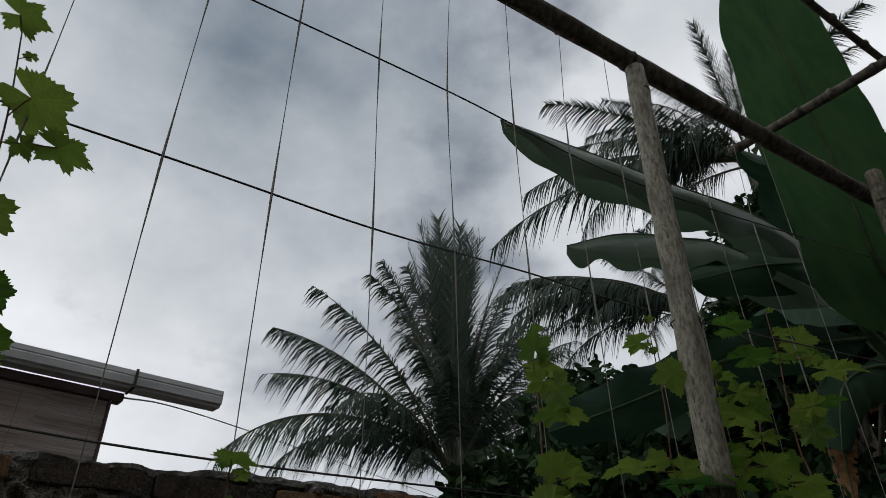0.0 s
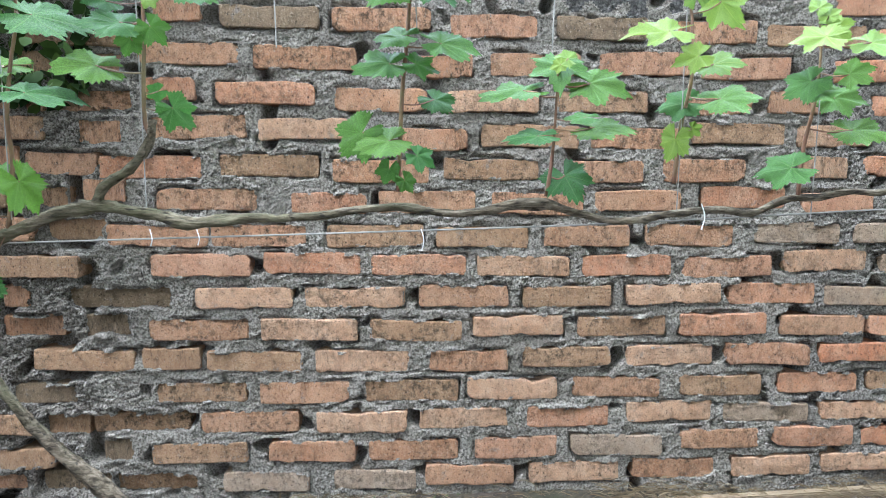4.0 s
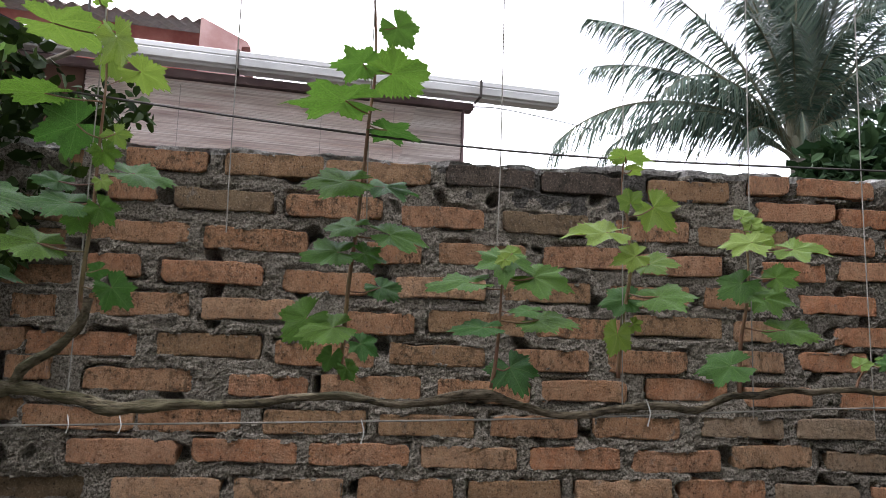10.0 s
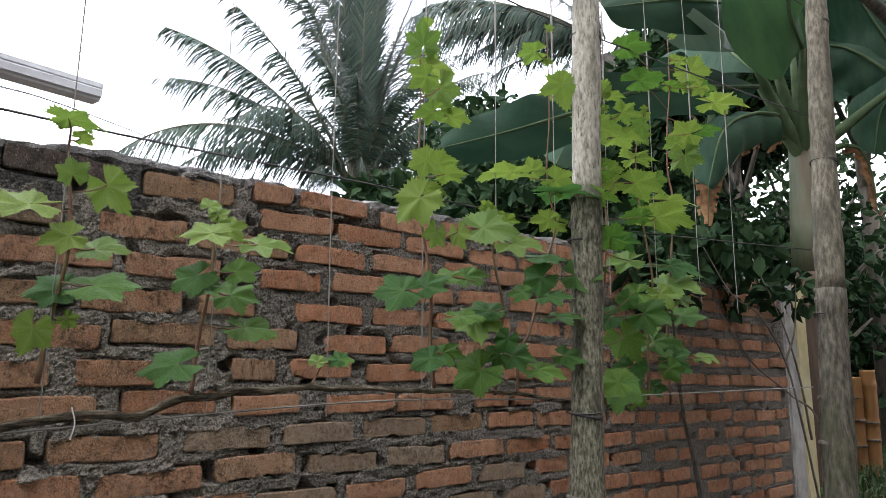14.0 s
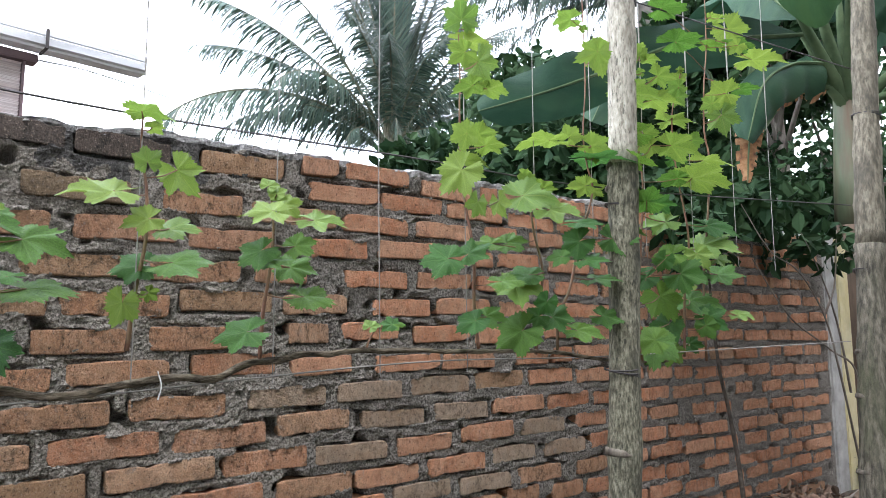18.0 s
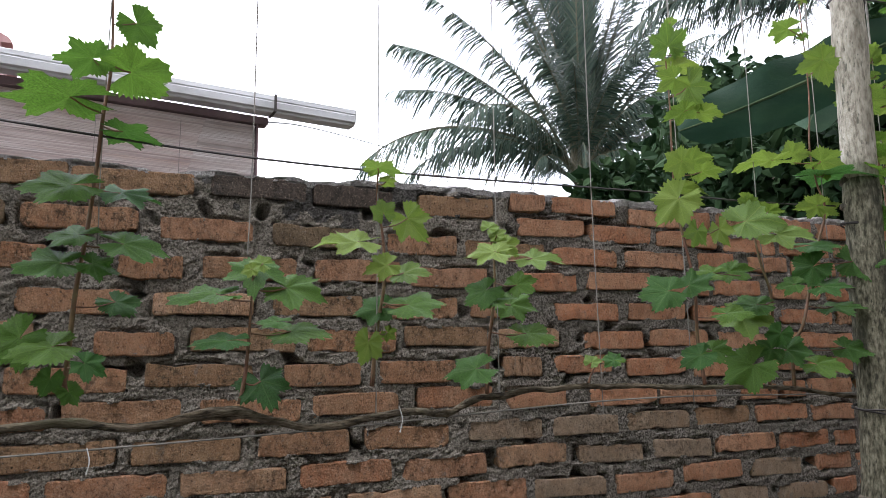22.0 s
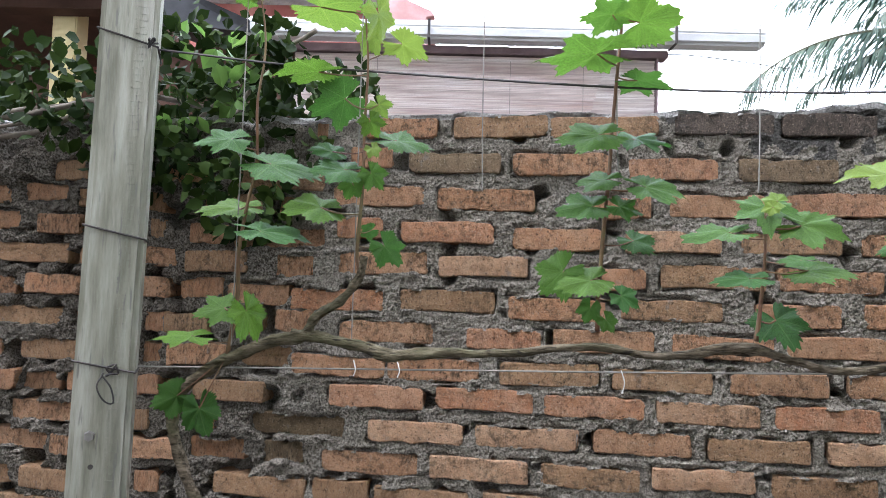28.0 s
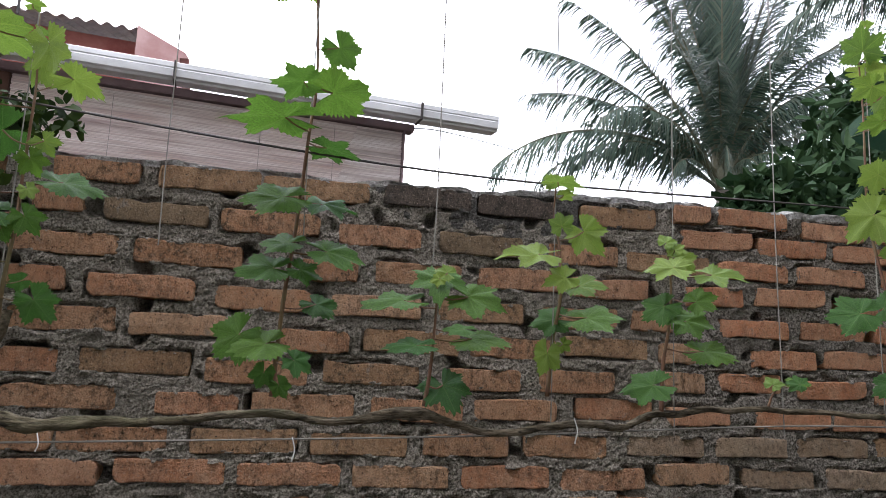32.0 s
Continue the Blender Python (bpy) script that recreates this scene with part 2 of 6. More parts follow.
def fired_clay(name, colors, dirt, wear, dirty=0.85):
    """Worn hand-made brick: its own tone for every brick, pale worn patches, dark blotches of lichen, grey mortar smears, pitted face."""
    m = bpy.data.materials.new(name)
    m.use_nodes = True
    t = m.node_tree
    b = t.nodes["Principled BSDF"]
    b.inputs["Roughness"].default_value, b.inputs["Specular IOR Level"].default_value = 0.9, 0.2
    tc, info = t.nodes.new("ShaderNodeTexCoord"), t.nodes.new("ShaderNodeObjectInfo")
    comb, shift = t.nodes.new("ShaderNodeCombineXYZ"), t.nodes.new("ShaderNodeVectorMath")
    far = product(t, info.outputs["Random"], 37.0)
    for i in (0, 2):
        t.links.new(far, comb.inputs[i])
    shift.operation = "MULTIPLY_ADD"
    shift.inputs[1].default_value = (1.35, 1, 1)
    t.links.new(tc.outputs["Object"], shift.inputs[0])
    t.links.new(comb.outputs[0], shift.inputs[2])
    where = shift.outputs[0]
    ramp = t.nodes.new("ShaderNodeValToRGB")
    el = ramp.color_ramp.elements
    while len(el) < len(colors):
        el.new(0.5)
    for i, c in enumerate(colors):
        el[i].position, el[i].color = i / (len(colors) - 1), (*c, 1)
    t.links.new(info.outputs["Random"], ramp.inputs[0])
    color = ramp.outputs[0]
    worn, _ = noise_mask(t, where, 17, 0.42, 0.66, 9, 0.7, 0.85)
    color = blend(t, worn, color, wear)
    deep, _ = noise_mask(t, where, 26, 0.5, 0.64, 8, 0.7, 0.5)
    color = blend(t, deep, color, tuple(v * 0.5 for v in colors[1]))
    patch, _ = noise_mask(t, where, 13, 0.37, 0.56, 3)
    speck, _ = noise_mask(t, where, 60, 0.46, 0.56, 10, 0.8, dirty)
    wrap = t.nodes.new("ShaderNodeMath")
    wrap.operation = "FRACT"
    t.links.new(product(t, info.outputs["Random"], 61.7), wrap.inputs[0])
    span = t.nodes.new("ShaderNodeMapRange")
    span.inputs["To Min"].default_value, span.inputs["To Max"].default_value = 0.35, 1.0
    t.links.new(wrap.outputs[0], span.inputs["Value"])
    color = blend(t, product(t, product(t, patch, speck), span.outputs[0]), color, dirt)
    smear, _ = noise_mask(t, where, 21, 0.6, 0.68, 9, 0.7, 0.75)
    color = blend(t, smear, color, (0.3, 0.27, 0.235))
    # dark grain and pits also paint small shadows on the face
    dark_specks, _ = noise_mask(t, where, 300, 0.46, 0.58, 4, 0.7, 0.42)
    color = blend(t, dark_specks, color, tuple(v * 0.45 for v in colors[0]))
    # pale specks stand in for highlights on the rough clay
    pale_specks, _ = noise_mask(t, where, 170, 0.57, 0.63, 5, 0.75, 0.5)
    color = blend(t, pale_specks, color, (0.62, 0.49, 0.37))
    hole, _ = noise_mask(t, where, 120, 0.6, 0.64, 5, 0.7, 0.85)
    color = blend(t, hole, color, tuple(v * 0.6 for v in dirt))
    t.links.new(color, b.inputs["Base Color"])
    _, coarse = noise_mask(t, where, 42, 0, 1, 6, 0.6)
    _, fine = noise_mask(t, where, 190, 0, 1, 5, 0.7)
    relief(t, ((coarse, 0.012, 0.9), (fine, 0.012, 1.0)))
    return m


def crumbly(name, dark, mid, light, stain):
    """Coarse sandy mortar: grains and pits a few millimetres wide, their small shadows painted into the colour, with
    larger damp stains.
    """
    m = bpy.data.materials.new(name)
    m.use_nodes = True
    t = m.node_tree
    b = t.nodes["Principled BSDF"]
    b.inputs["Roughness"].default_value, b.inputs["Specular IOR Level"].default_value = 0.95, 0.2
    where = t.nodes.new("ShaderNodeTexCoord").outputs["Object"]
    _, grain = noise_mask(t, where, 230, 0, 1, 4, 0.7)
    _, lump = noise_mask(t, where, 60, 0, 1, 4, 0.6)
    ramp = t.nodes.new("ShaderNodeValToRGB")
    el = ramp.color_ramp.elements
    el.new(0.5)
    # low grain dark, high grain light: self-shadowing put into the sand's colour
    for i, (p, c) in enumerate(((0.41, dark), (0.5, mid), (0.59, light))):
        el[i].position, el[i].color = p, (*c, 1)
    t.links.new(grain, ramp.inputs[0])
    damp, _ = noise_mask(t, where, 7, 0.44, 0.64, 6, 0.65, 0.5)
    color = blend(t, damp, ramp.outputs[0], stain)
    # dark spots painted as the shade inside pits
    hollow, _ = noise_mask(t, where, 130, 0.62, 0.66, 3, 0.6, 0.75)
    color = blend(t, hollow, color, tuple(v * 0.5 for v in dark))
    t.links.new(color, b.inputs["Base Color"])
    _, sand = noise_mask(t, where, 420, 0, 1, 3, 0.6)
    relief(t, ((lump, 0.005, 0.7), (grain, 0.009, 1.0), (sand, 0.006, 1.0)))
    return m


MORTAR = crumbly("mortar", (0.13, 0.116, 0.093), (0.32, 0.29, 0.242), (0.48, 0.442, 0.378), (0.235, 0.21, 0.172))
# dark from old dirt and from the overhanging shrub's shade, painted in
MORTAR_OLD_SHADED = crumbly("old_dirty_shaded_mortar", (0.07, 0.061, 0.048), (0.2, 0.178, 0.147), (0.36, 0.33, 0.282), (0.12, 0.105, 0.083))
MORTAR_DARK = crumbly("darker_grey_mortar", (0.09, 0.08, 0.066), (0.25, 0.227, 0.193), (0.43, 0.398, 0.348), (0.18, 0.161, 0.134))
MORTAR_SOOT = crumbly("mouldy_mortar", (0.07, 0.066, 0.06), (0.13, 0.124, 0.114), (0.22, 0.21, 0.193), (0.085, 0.08, 0.072))
# whitish crest mortar, its colour raised further to paint the lit wall top
MORTAR_LIT_CAP = crumbly("lit_mortar_cap", (0.34, 0.328, 0.31), (0.5, 0.485, 0.465), (0.62, 0.605, 0.58), (0.27, 0.257, 0.24))
BRICK = fired_clay("old_brick", [(0.482, 0.250, 0.130), (0.567, 0.294, 0.156), (0.589, 0.333, 0.189), (0.503, 0.278, 0.152), (0.589, 0.305, 0.165)], (0.080, 0.059, 0.036), (0.621, 0.394, 0.242), 0.95)
BRICK_PALE = fired_clay("pale_brick", [(0.599, 0.361, 0.211), (0.631, 0.383, 0.226), (0.578, 0.333, 0.187)], (0.118, 0.087, 0.055), (0.696, 0.477, 0.314), 0.8)
BRICK_BROWN = fired_clay("brown_brick", [(0.428, 0.251, 0.136), (0.482, 0.289, 0.160), (0.396, 0.239, 0.130)], (0.070, 0.056, 0.034), (0.535, 0.355, 0.209), 1.0)
BRICK_ORANGE = fired_clay("orange_brick", [(0.589, 0.27, 0.14), (0.62, 0.315, 0.172), (0.55, 0.252, 0.13), (0.61, 0.34, 0.2), (0.53, 0.28, 0.155)], (0.107, 0.072, 0.046), (0.665, 0.42, 0.27), 0.8)
BRICK_RED = fired_clay("red_brick", [(0.66, 0.28, 0.14), (0.68, 0.325, 0.175), (0.61, 0.255, 0.125), (0.68, 0.37, 0.215), (0.6, 0.3, 0.165)], (0.13, 0.082, 0.052), (0.72, 0.44, 0.275), 0.6)
BRICK_GREY = fired_clay("greyed_brick", [(0.428, 0.305, 0.204), (0.482, 0.350, 0.237), (0.449, 0.305, 0.193)], (0.118, 0.098, 0.073), (0.535, 0.427, 0.314), 0.7)
BRICK_MOULD = fired_clay("mouldy_brick", [(0.246, 0.172, 0.102), (0.310, 0.216, 0.129)], (0.054, 0.048, 0.034), (0.385, 0.289, 0.182), 0.95)
BRICK_BLACK = fired_clay("sooty_brick", [(0.07, 0.064, 0.06), (0.1, 0.09, 0.08), (0.16, 0.115, 0.085)], (0.035, 0.033, 0.03), (0.2, 0.155, 0.12))
GROUND = material("soil", [(0.022, 0.017, 0.011), (0.075, 0.056, 0.038)], 40, 0.98, 0.9, 60, stains=(0.035, 0.042, 0.018), stain_scale=2.2, stain_amount=0.7, bump_dist=0.02)
STRAW = material("dry_grass", [(0.13, 0.09, 0.045), (0.24, 0.18, 0.1), (0.07, 0.05, 0.026), (0.33, 0.265, 0.165)], 20, 0.9, island=True)
GRASS = material("grass", [(0.03, 0.062, 0.014), (0.055, 0.1, 0.024), (0.1, 0.12, 0.05)], 20, 0.7, island=True, translucent=0.25)
DARK_GRASS = material("dark_grass", [(0.02, 0.045, 0.012), (0.035, 0.07, 0.018), (0.06, 0.09, 0.03)], 20, 0.7, island=True, translucent=0.15)
PLANK = material("weathered_plank", [(0.17, 0.125, 0.075), (0.3, 0.23, 0.145)], 30, 0.9, 0.8, 100, stretch=(1, 9, 9), stains=(0.09, 0.068, 0.042), stain_scale=6)
VINE_BARK = material("vine_bark", [(0.042, 0.032, 0.019), (0.15, 0.12, 0.078), (0.27, 0.222, 0.155)], 150, 0.95, 1.0, 200, stretch=(0.25, 1, 1), stains=(0.17, 0.17, 0.085), stain_scale=9, stain_amount=0.75, bump_dist=0.012, detail=9, pits=(0.03, 0.024, 0.018))
SHOOT = material("vine_shoot", [(0.13, 0.06, 0.04), (0.21, 0.11, 0.06)], 30, 0.6, stains=(0.13, 0.15, 0.05), stain_scale=9)
LEAF = material("vine_leaf", [(0.03, 0.092, 0.018), (0.048, 0.118, 0.017), (0.082, 0.16, 0.019), (0.052, 0.12, 0.018), (0.034, 0.1, 0.021)], 60, 0.5, 0.4, 70, per_object=True, translucent=0.34, vary=0.16, spec=0.2, bump_dist=0.005)
LEAF_YOUNG = material("young_vine_leaf", [(0.108, 0.188, 0.027), (0.15, 0.225, 0.033), (0.09, 0.17, 0.027)], 60, 0.5, 0.4, 160, per_object=True, translucent=0.3, vary=0.1, spec=0.3, bump_dist=0.003)
BAMBOO = material("dry_bamboo", [(0.19, 0.175, 0.135), (0.37, 0.345, 0.275), (0.47, 0.445, 0.37)], 150, 0.85, 0.8, 260, stretch=(1, 1, 0.3), stains=(0.11, 0.1, 0.068), stain_scale=24, stain_amount=0.65, detail=9, pits=(0.08, 0.08, 0.06))
BAMBOO_MOSSY = material("mossy_bamboo", [(0.045, 0.043, 0.027), (0.145, 0.138, 0.092), (0.28, 0.265, 0.192)], 170, 0.9, 1.0, 220, stretch=(1, 1, 0.36), stains=(0.035, 0.036, 0.024), stain_scale=26, stain_amount=0.8, detail=9, pits=(0.03, 0.03, 0.02))
BAMBOO_MOTTLED = material("mottled_bamboo", [(0.06, 0.053, 0.036), (0.13, 0.115, 0.08), (0.21, 0.188, 0.136)], 90, 0.85, 0.8, 200, stretch=(1, 1, 0.3), stains=(0.05, 0.045, 0.032), stain_scale=13, stain_amount=0.8, detail=9, pits=(0.06, 0.055, 0.04))
# moss, plus the shade at the second post's foot painted as darker colour
BAMBOO_MOSS_SHADE = material("mossy_shaded_bamboo", [(0.03, 0.027, 0.018), (0.085, 0.076, 0.054), (0.15, 0.136, 0.1)], 90, 0.9, 1.0, 120, stretch=(1, 1, 0.25), stains=(0.05, 0.055, 0.025), stain_scale=14, stain_amount=0.8, detail=9)
BARK_DARK = material("dark_vine_bark", [(0.03, 0.024, 0.018), (0.075, 0.06, 0.045), (0.12, 0.1, 0.08)], 90, 0.95, 0.8, 150)
BAMBOO_DARK = material("aged_bamboo", [(0.06, 0.052, 0.04), (0.13, 0.11, 0.085), (0.2, 0.175, 0.135)], 50, 0.85, 0.7, 150, stretch=(1, 1, 0.15), stains=(0.035, 0.036, 0.026), stain_scale=9, stain_amount=0.75, detail=9)
BAMBOO_YELLOW = material("yellow_bamboo", [(0.2, 0.09, 0.025), (0.3, 0.15, 0.045)], 12, 0.6, 0.2, 60, stretch=(1, 1, 0.2), stains=(0.16, 0.1, 0.04))
POST = material("galvanised_post", [(0.18, 0.18, 0.135), (0.295, 0.295, 0.235), (0.42, 0.42, 0.36)], 45, 0.5, 0.5, 90, metal=0.1, stretch=(1, 1, 0.1), stains=(0.22, 0.215, 0.175), stain_scale=13, stain_amount=0.75, detail=9, pits=(0.17, 0.17, 0.15))
WIRE = material("dark_wire", [(0.03, 0.03, 0.03), (0.07, 0.06, 0.055)], 40, 0.6, metal=0.3)
TWINE = material("grey_twine", [(0.22, 0.21, 0.19), (0.34, 0.32, 0.29)], 60, 0.9)
TIE = material("white_tie", [(0.62, 0.61, 0.58), (0.74, 0.73, 0.7)], 40, 0.7)
MAROON = material("maroon_paint", [(0.085, 0.04, 0.034), (0.13, 0.06, 0.05)], 7, 0.75, 0.2, 40, stains=(0.08, 0.035, 0.03))
FASCIA = material("faded_purple_paint", [(0.17, 0.115, 0.12), (0.25, 0.18, 0.185)], 7, 0.75, 0.2, 40, stains=(0.12, 0.08, 0.08))
RED_WALL = material("red_wall_paint", [(0.24, 0.075, 0.065), (0.31, 0.11, 0.09)], 6, 0.85, 0.2, 40, stains=(0.42, 0.2, 0.17), stain_scale=3)
GABLE = material("faded_pink_paint", [(0.36, 0.22, 0.21), (0.46, 0.31, 0.295)], 6, 0.85, 0.2, 40, stains=(0.28, 0.13, 0.12), stain_scale=4)
GUTTER = material("white_gutter", [(0.62, 0.63, 0.64), (0.74, 0.75, 0.76)], 6, 0.5, 0.1, 30, stretch=(0.4, 1, 1), stains=(0.4, 0.4, 0.4), stain_scale=8, stain_amount=0.5)
BLIND = material("bamboo_blind", [(0.52, 0.42, 0.39), (0.66, 0.56, 0.52), (0.43, 0.34, 0.31), (0.7, 0.62, 0.58)], 30, 0.85, island=True, translucent=0.15, stretch=(0.1, 1, 1))
BLIND_PALE = material("pale_bamboo_blind", [(0.56, 0.49, 0.46), (0.68, 0.61, 0.575), (0.47, 0.4, 0.37)], 30, 0.85, island=True, translucent=0.12, stretch=(0.1, 1, 1))
BACKING = material("blind_cloth", [(0.4, 0.33, 0.3), (0.5, 0.42, 0.39)], 14, 0.9, 0.2, 60, stains=(0.33, 0.27, 0.25), stain_scale=4)
ROOF = material("corrugated_roof", [(0.1, 0.06, 0.05), (0.17, 0.11, 0.09)], 9, 0.8, 0.2, 40, stains=(0.07, 0.06, 0.06))
DARK_ROOF = material("dark_tarp", [(0.03, 0.032, 0.036), (0.07, 0.072, 0.08)], 6, 0.7, 0.3, 20)
YELLOW = material("yellow_column_paint", [(0.66, 0.55, 0.27), (0.74, 0.64, 0.36)], 5, 0.8, 0.15, 40, stains=(0.5, 0.4, 0.22), stain_scale=3)
PORCH = material("porch_brown", [(0.06, 0.03, 0.02), (0.1, 0.05, 0.035)], 5, 0.85)
CONCRETE = material("concrete", [(0.3, 0.29, 0.27), (0.46, 0.45, 0.42)], 12, 0.95, 0.6, 70, stains=(0.14, 0.14, 0.11), stain_scale=4, stain_amount=0.6)
CONCRETE_YELLOW = material("yellow_washed_concrete", [(0.5, 0.43, 0.22), (0.6, 0.54, 0.34)], 9, 0.95, 0.5, 60, stains=(0.28, 0.25, 0.16), stain_scale=4)
FROND = material("palm_frond", [(0.016, 0.034, 0.025), (0.028, 0.053, 0.036), (0.045, 0.073, 0.048), (0.075, 0.082, 0.054)], 10, 0.42, island=True, translucent=0.06, vary=0.04, spec=0.25)
RACHIS = material("palm_rachis", [(0.045, 0.05, 0.026), (0.09, 0.085, 0.05)], 10, 0.6)
PALM_TRUNK = material("palm_trunk", [(0.05, 0.045, 0.038), (0.11, 0.1, 0.08)], 9, 0.95, 0.7, 30)
DEAD = material("dead_leaf", [(0.06, 0.036, 0.02), (0.2, 0.095, 0.04), (0.3, 0.17, 0.08)], 22, 0.9, 0.6, 60, translucent=0.2)
BANANA_LEAF = material("banana_leaf", [(0.014, 0.04, 0.022), (0.023, 0.058, 0.03)], 5, 0.65, 0.5, 55, stretch=(0.15, 4, 1), translucent=0.12, spec=0.15, stains=(0.032, 0.066, 0.028), stain_scale=4)
BANANA_YOUNG = material("young_banana_leaf", [(0.03, 0.075, 0.028), (0.045, 0.1, 0.036)], 5, 0.6, 0.5, 55, stretch=(0.15, 4, 1), translucent=0.26, spec=0.15, stains=(0.05, 0.1, 0.03), stain_scale=4)
# besides the gloss, a lighter base colour stands in for reflected sky
BANANA_LIT = material("sky_lit_banana_leaf", [(0.06, 0.1, 0.062), (0.085, 0.13, 0.08)], 5, 0.4, 0.5, 55, stretch=(0.15, 4, 1), translucent=0.2, spec=0.6, stains=(0.1, 0.14, 0.09), stain_scale=4)
BANANA_STEM = material("banana_stem", [(0.065, 0.085, 0.045), (0.12, 0.14, 0.08)], 10, 0.55, 0.3, 40, stretch=(1, 1, 0.15), stains=(0.12, 0.065, 0.04), stain_scale=4, stain_amount=0.85)
BANANA_DRY = material("dry_banana_sheath", [(0.05, 0.036, 0.024), (0.13, 0.09, 0.06)], 14, 0.9, 0.6, 40, stretch=(1, 1, 0.1), stains=(0.17, 0.09, 0.06), stain_scale=5, stain_amount=0.6)
MIDRIB = material("banana_midrib", [(0.05, 0.08, 0.036), (0.085, 0.12, 0.058)], 10, 0.75, spec=0.15)
DARK_LEAF = material("tree_leaf", [(0.011, 0.028, 0.012), (0.019, 0.043, 0.016), (0.03, 0.058, 0.022), (0.015, 0.034, 0.014)], 10, 0.65, island=True, translucent=0.05, vary=0.05, spec=0.08)
SHRUB_LEAF = material("shrub_leaf", [(0.011, 0.021, 0.006), (0.018, 0.034, 0.008), (0.036, 0.06, 0.012)], 20, 0.55, island=True, translucent=0.07, vary=0.05, spec=0.05)
SHRUB_YOUNG = material("young_shrub_leaf", [(0.08, 0.165, 0.03), (0.12, 0.22, 0.045)], 20, 0.42, island=True, translucent=0.35, vary=0.05, spec=0.5)
BARK = material("grey_bark", [(0.12, 0.1, 0.08), (0.24, 0.21, 0.17)], 20, 0.95, 0.7, 60, stretch=(1, 1, 0.3))
TILES = material("clay_roof_tiles", [(0.36, 0.13, 0.07), (0.46, 0.19, 0.1)], 20, 0.9, 0.4, 40, island=True)
STEEL = material("bolt_steel", [(0.3, 0.29, 0.27), (0.42, 0.41, 0.39)], 40, 0.4, metal=0.8)


# ---- mesh helpers ----
def link(name, mesh, mat, parent=None, label=""):
    mesh.materials.append(mat) if mat and not mesh.materials else None
    ob = new(name, mesh)
    if parent:
        ob.parent = parent
    return tagged(ob, label)


def part(name, bm, mat, parent=None, label="", smooth=False):
    mesh = bpy.data.meshes.new(name)
    bm.to_mesh(mesh)
    bm.free()
    if smooth:
        mesh.polygons.foreach_set("use_smooth", [True] * len(mesh.polygons))
    return link(name, mesh, mat, parent, label)


def raw(name, verts, faces, mat, parent=None, label="", smooth=False):
    mesh = bpy.data.meshes.new(name)
    mesh.from_pydata([tuple(v) for v in verts], [], faces)
    mesh.update()
    if smooth:
        mesh.polygons.foreach_set("use_smooth", [True] * len(mesh.polygons))
    return link(name, mesh, mat, parent, label)


def empty(name, place=(0, 0, 0), label="", category="", group="", kind="", turn=0.0):
    ob = new(name)
    ob.matrix_world = pose(*place, 0, 0, turn)
    return tagged(ob, label, category, group, kind)


def box(bm, lo, hi, bevel=0.0):
    r = bmesh.ops.create_cube(bm, size=1.0)
    vs = r["verts"]
    for v in vs:
        v.co = Vector([lo[i] + (v.co[i] + 0.5) * (hi[i] - lo[i]) for i in range(3)])
    if bevel:
        es = list({e for v in vs for e in v.link_edges})
        bmesh.ops.bevel(bm, geom=es, offset=bevel, segments=2, affect="EDGES")
    return bm


def boxed(lo, hi, bevel=0.004):
    return box(bmesh.new(), lo, hi, bevel)


def tube(points, radii, sides=8, wobble=0.0, seed=0):
    """Vertices and faces of a tapered tube along points."""
    pts = [Vector(p) for p in points]
    rad = radii if isinstance(radii, (list, tuple)) else [radii] * len(pts)
    verts, faces = [], []
    side = None
    for i, p in enumerate(pts):
        d = (pts[min(i + 1, len(pts) - 1)] - pts[max(i - 1, 0)]).normalized()
        if side is None:
            side = d.orthogonal().normalized()
        side = (side - d * side.dot(d)).normalized()
        up = d.cross(side)
        for k in range(sides):
            a = 2 * math.pi * k / sides
            r = rad[i]
            if wobble:
                r *= 1 + wobble * noise.noise(Vector((p.x * 40 + seed, p.z * 40 + k * 1.7, p.y * 40)))
            verts.append(p + (side * math.cos(a) + up * math.sin(a)) * r)
    n = len(pts)
    for i in range(n - 1):
        for k in range(sides):
            a, b = i * sides + k, i * sides + (k + 1) % sides
            faces.append((a, b, b + sides, a + sides))
    faces.append(tuple(range(sides))[::-1])
    faces.append(tuple((n - 1) * sides + k for k in range(sides)))
    return verts, faces


def smoothed(points, steps=5):
    """Catmull-Rom points through the given ones."""
    p = [Vector(q) for q in points]
    p = [p[0] * 2 - p[1], *p, p[-1] * 2 - p[-2]]
    out = []
    for i in range(1, len(p) - 2):
        for s in range(steps):
            t = s / steps
            a, b, c, d = p[i - 1], p[i], p[i + 1], p[i + 2]
            out.append(0.5 * (2 * b + (c - a) * t + (2 * a - 5 * b + 4 * c - d) * t * t + (3 * b - a - 3 * c + d) * t ** 3))
    out.append(p[-2])
    return out


def merged(pieces):
    verts, faces = [], []
    for v, f in pieces:
        n = len(verts)
        verts += v
        faces += [tuple(i + n for i in q) for q in f]
    return verts, faces


rng = random.Random(7)

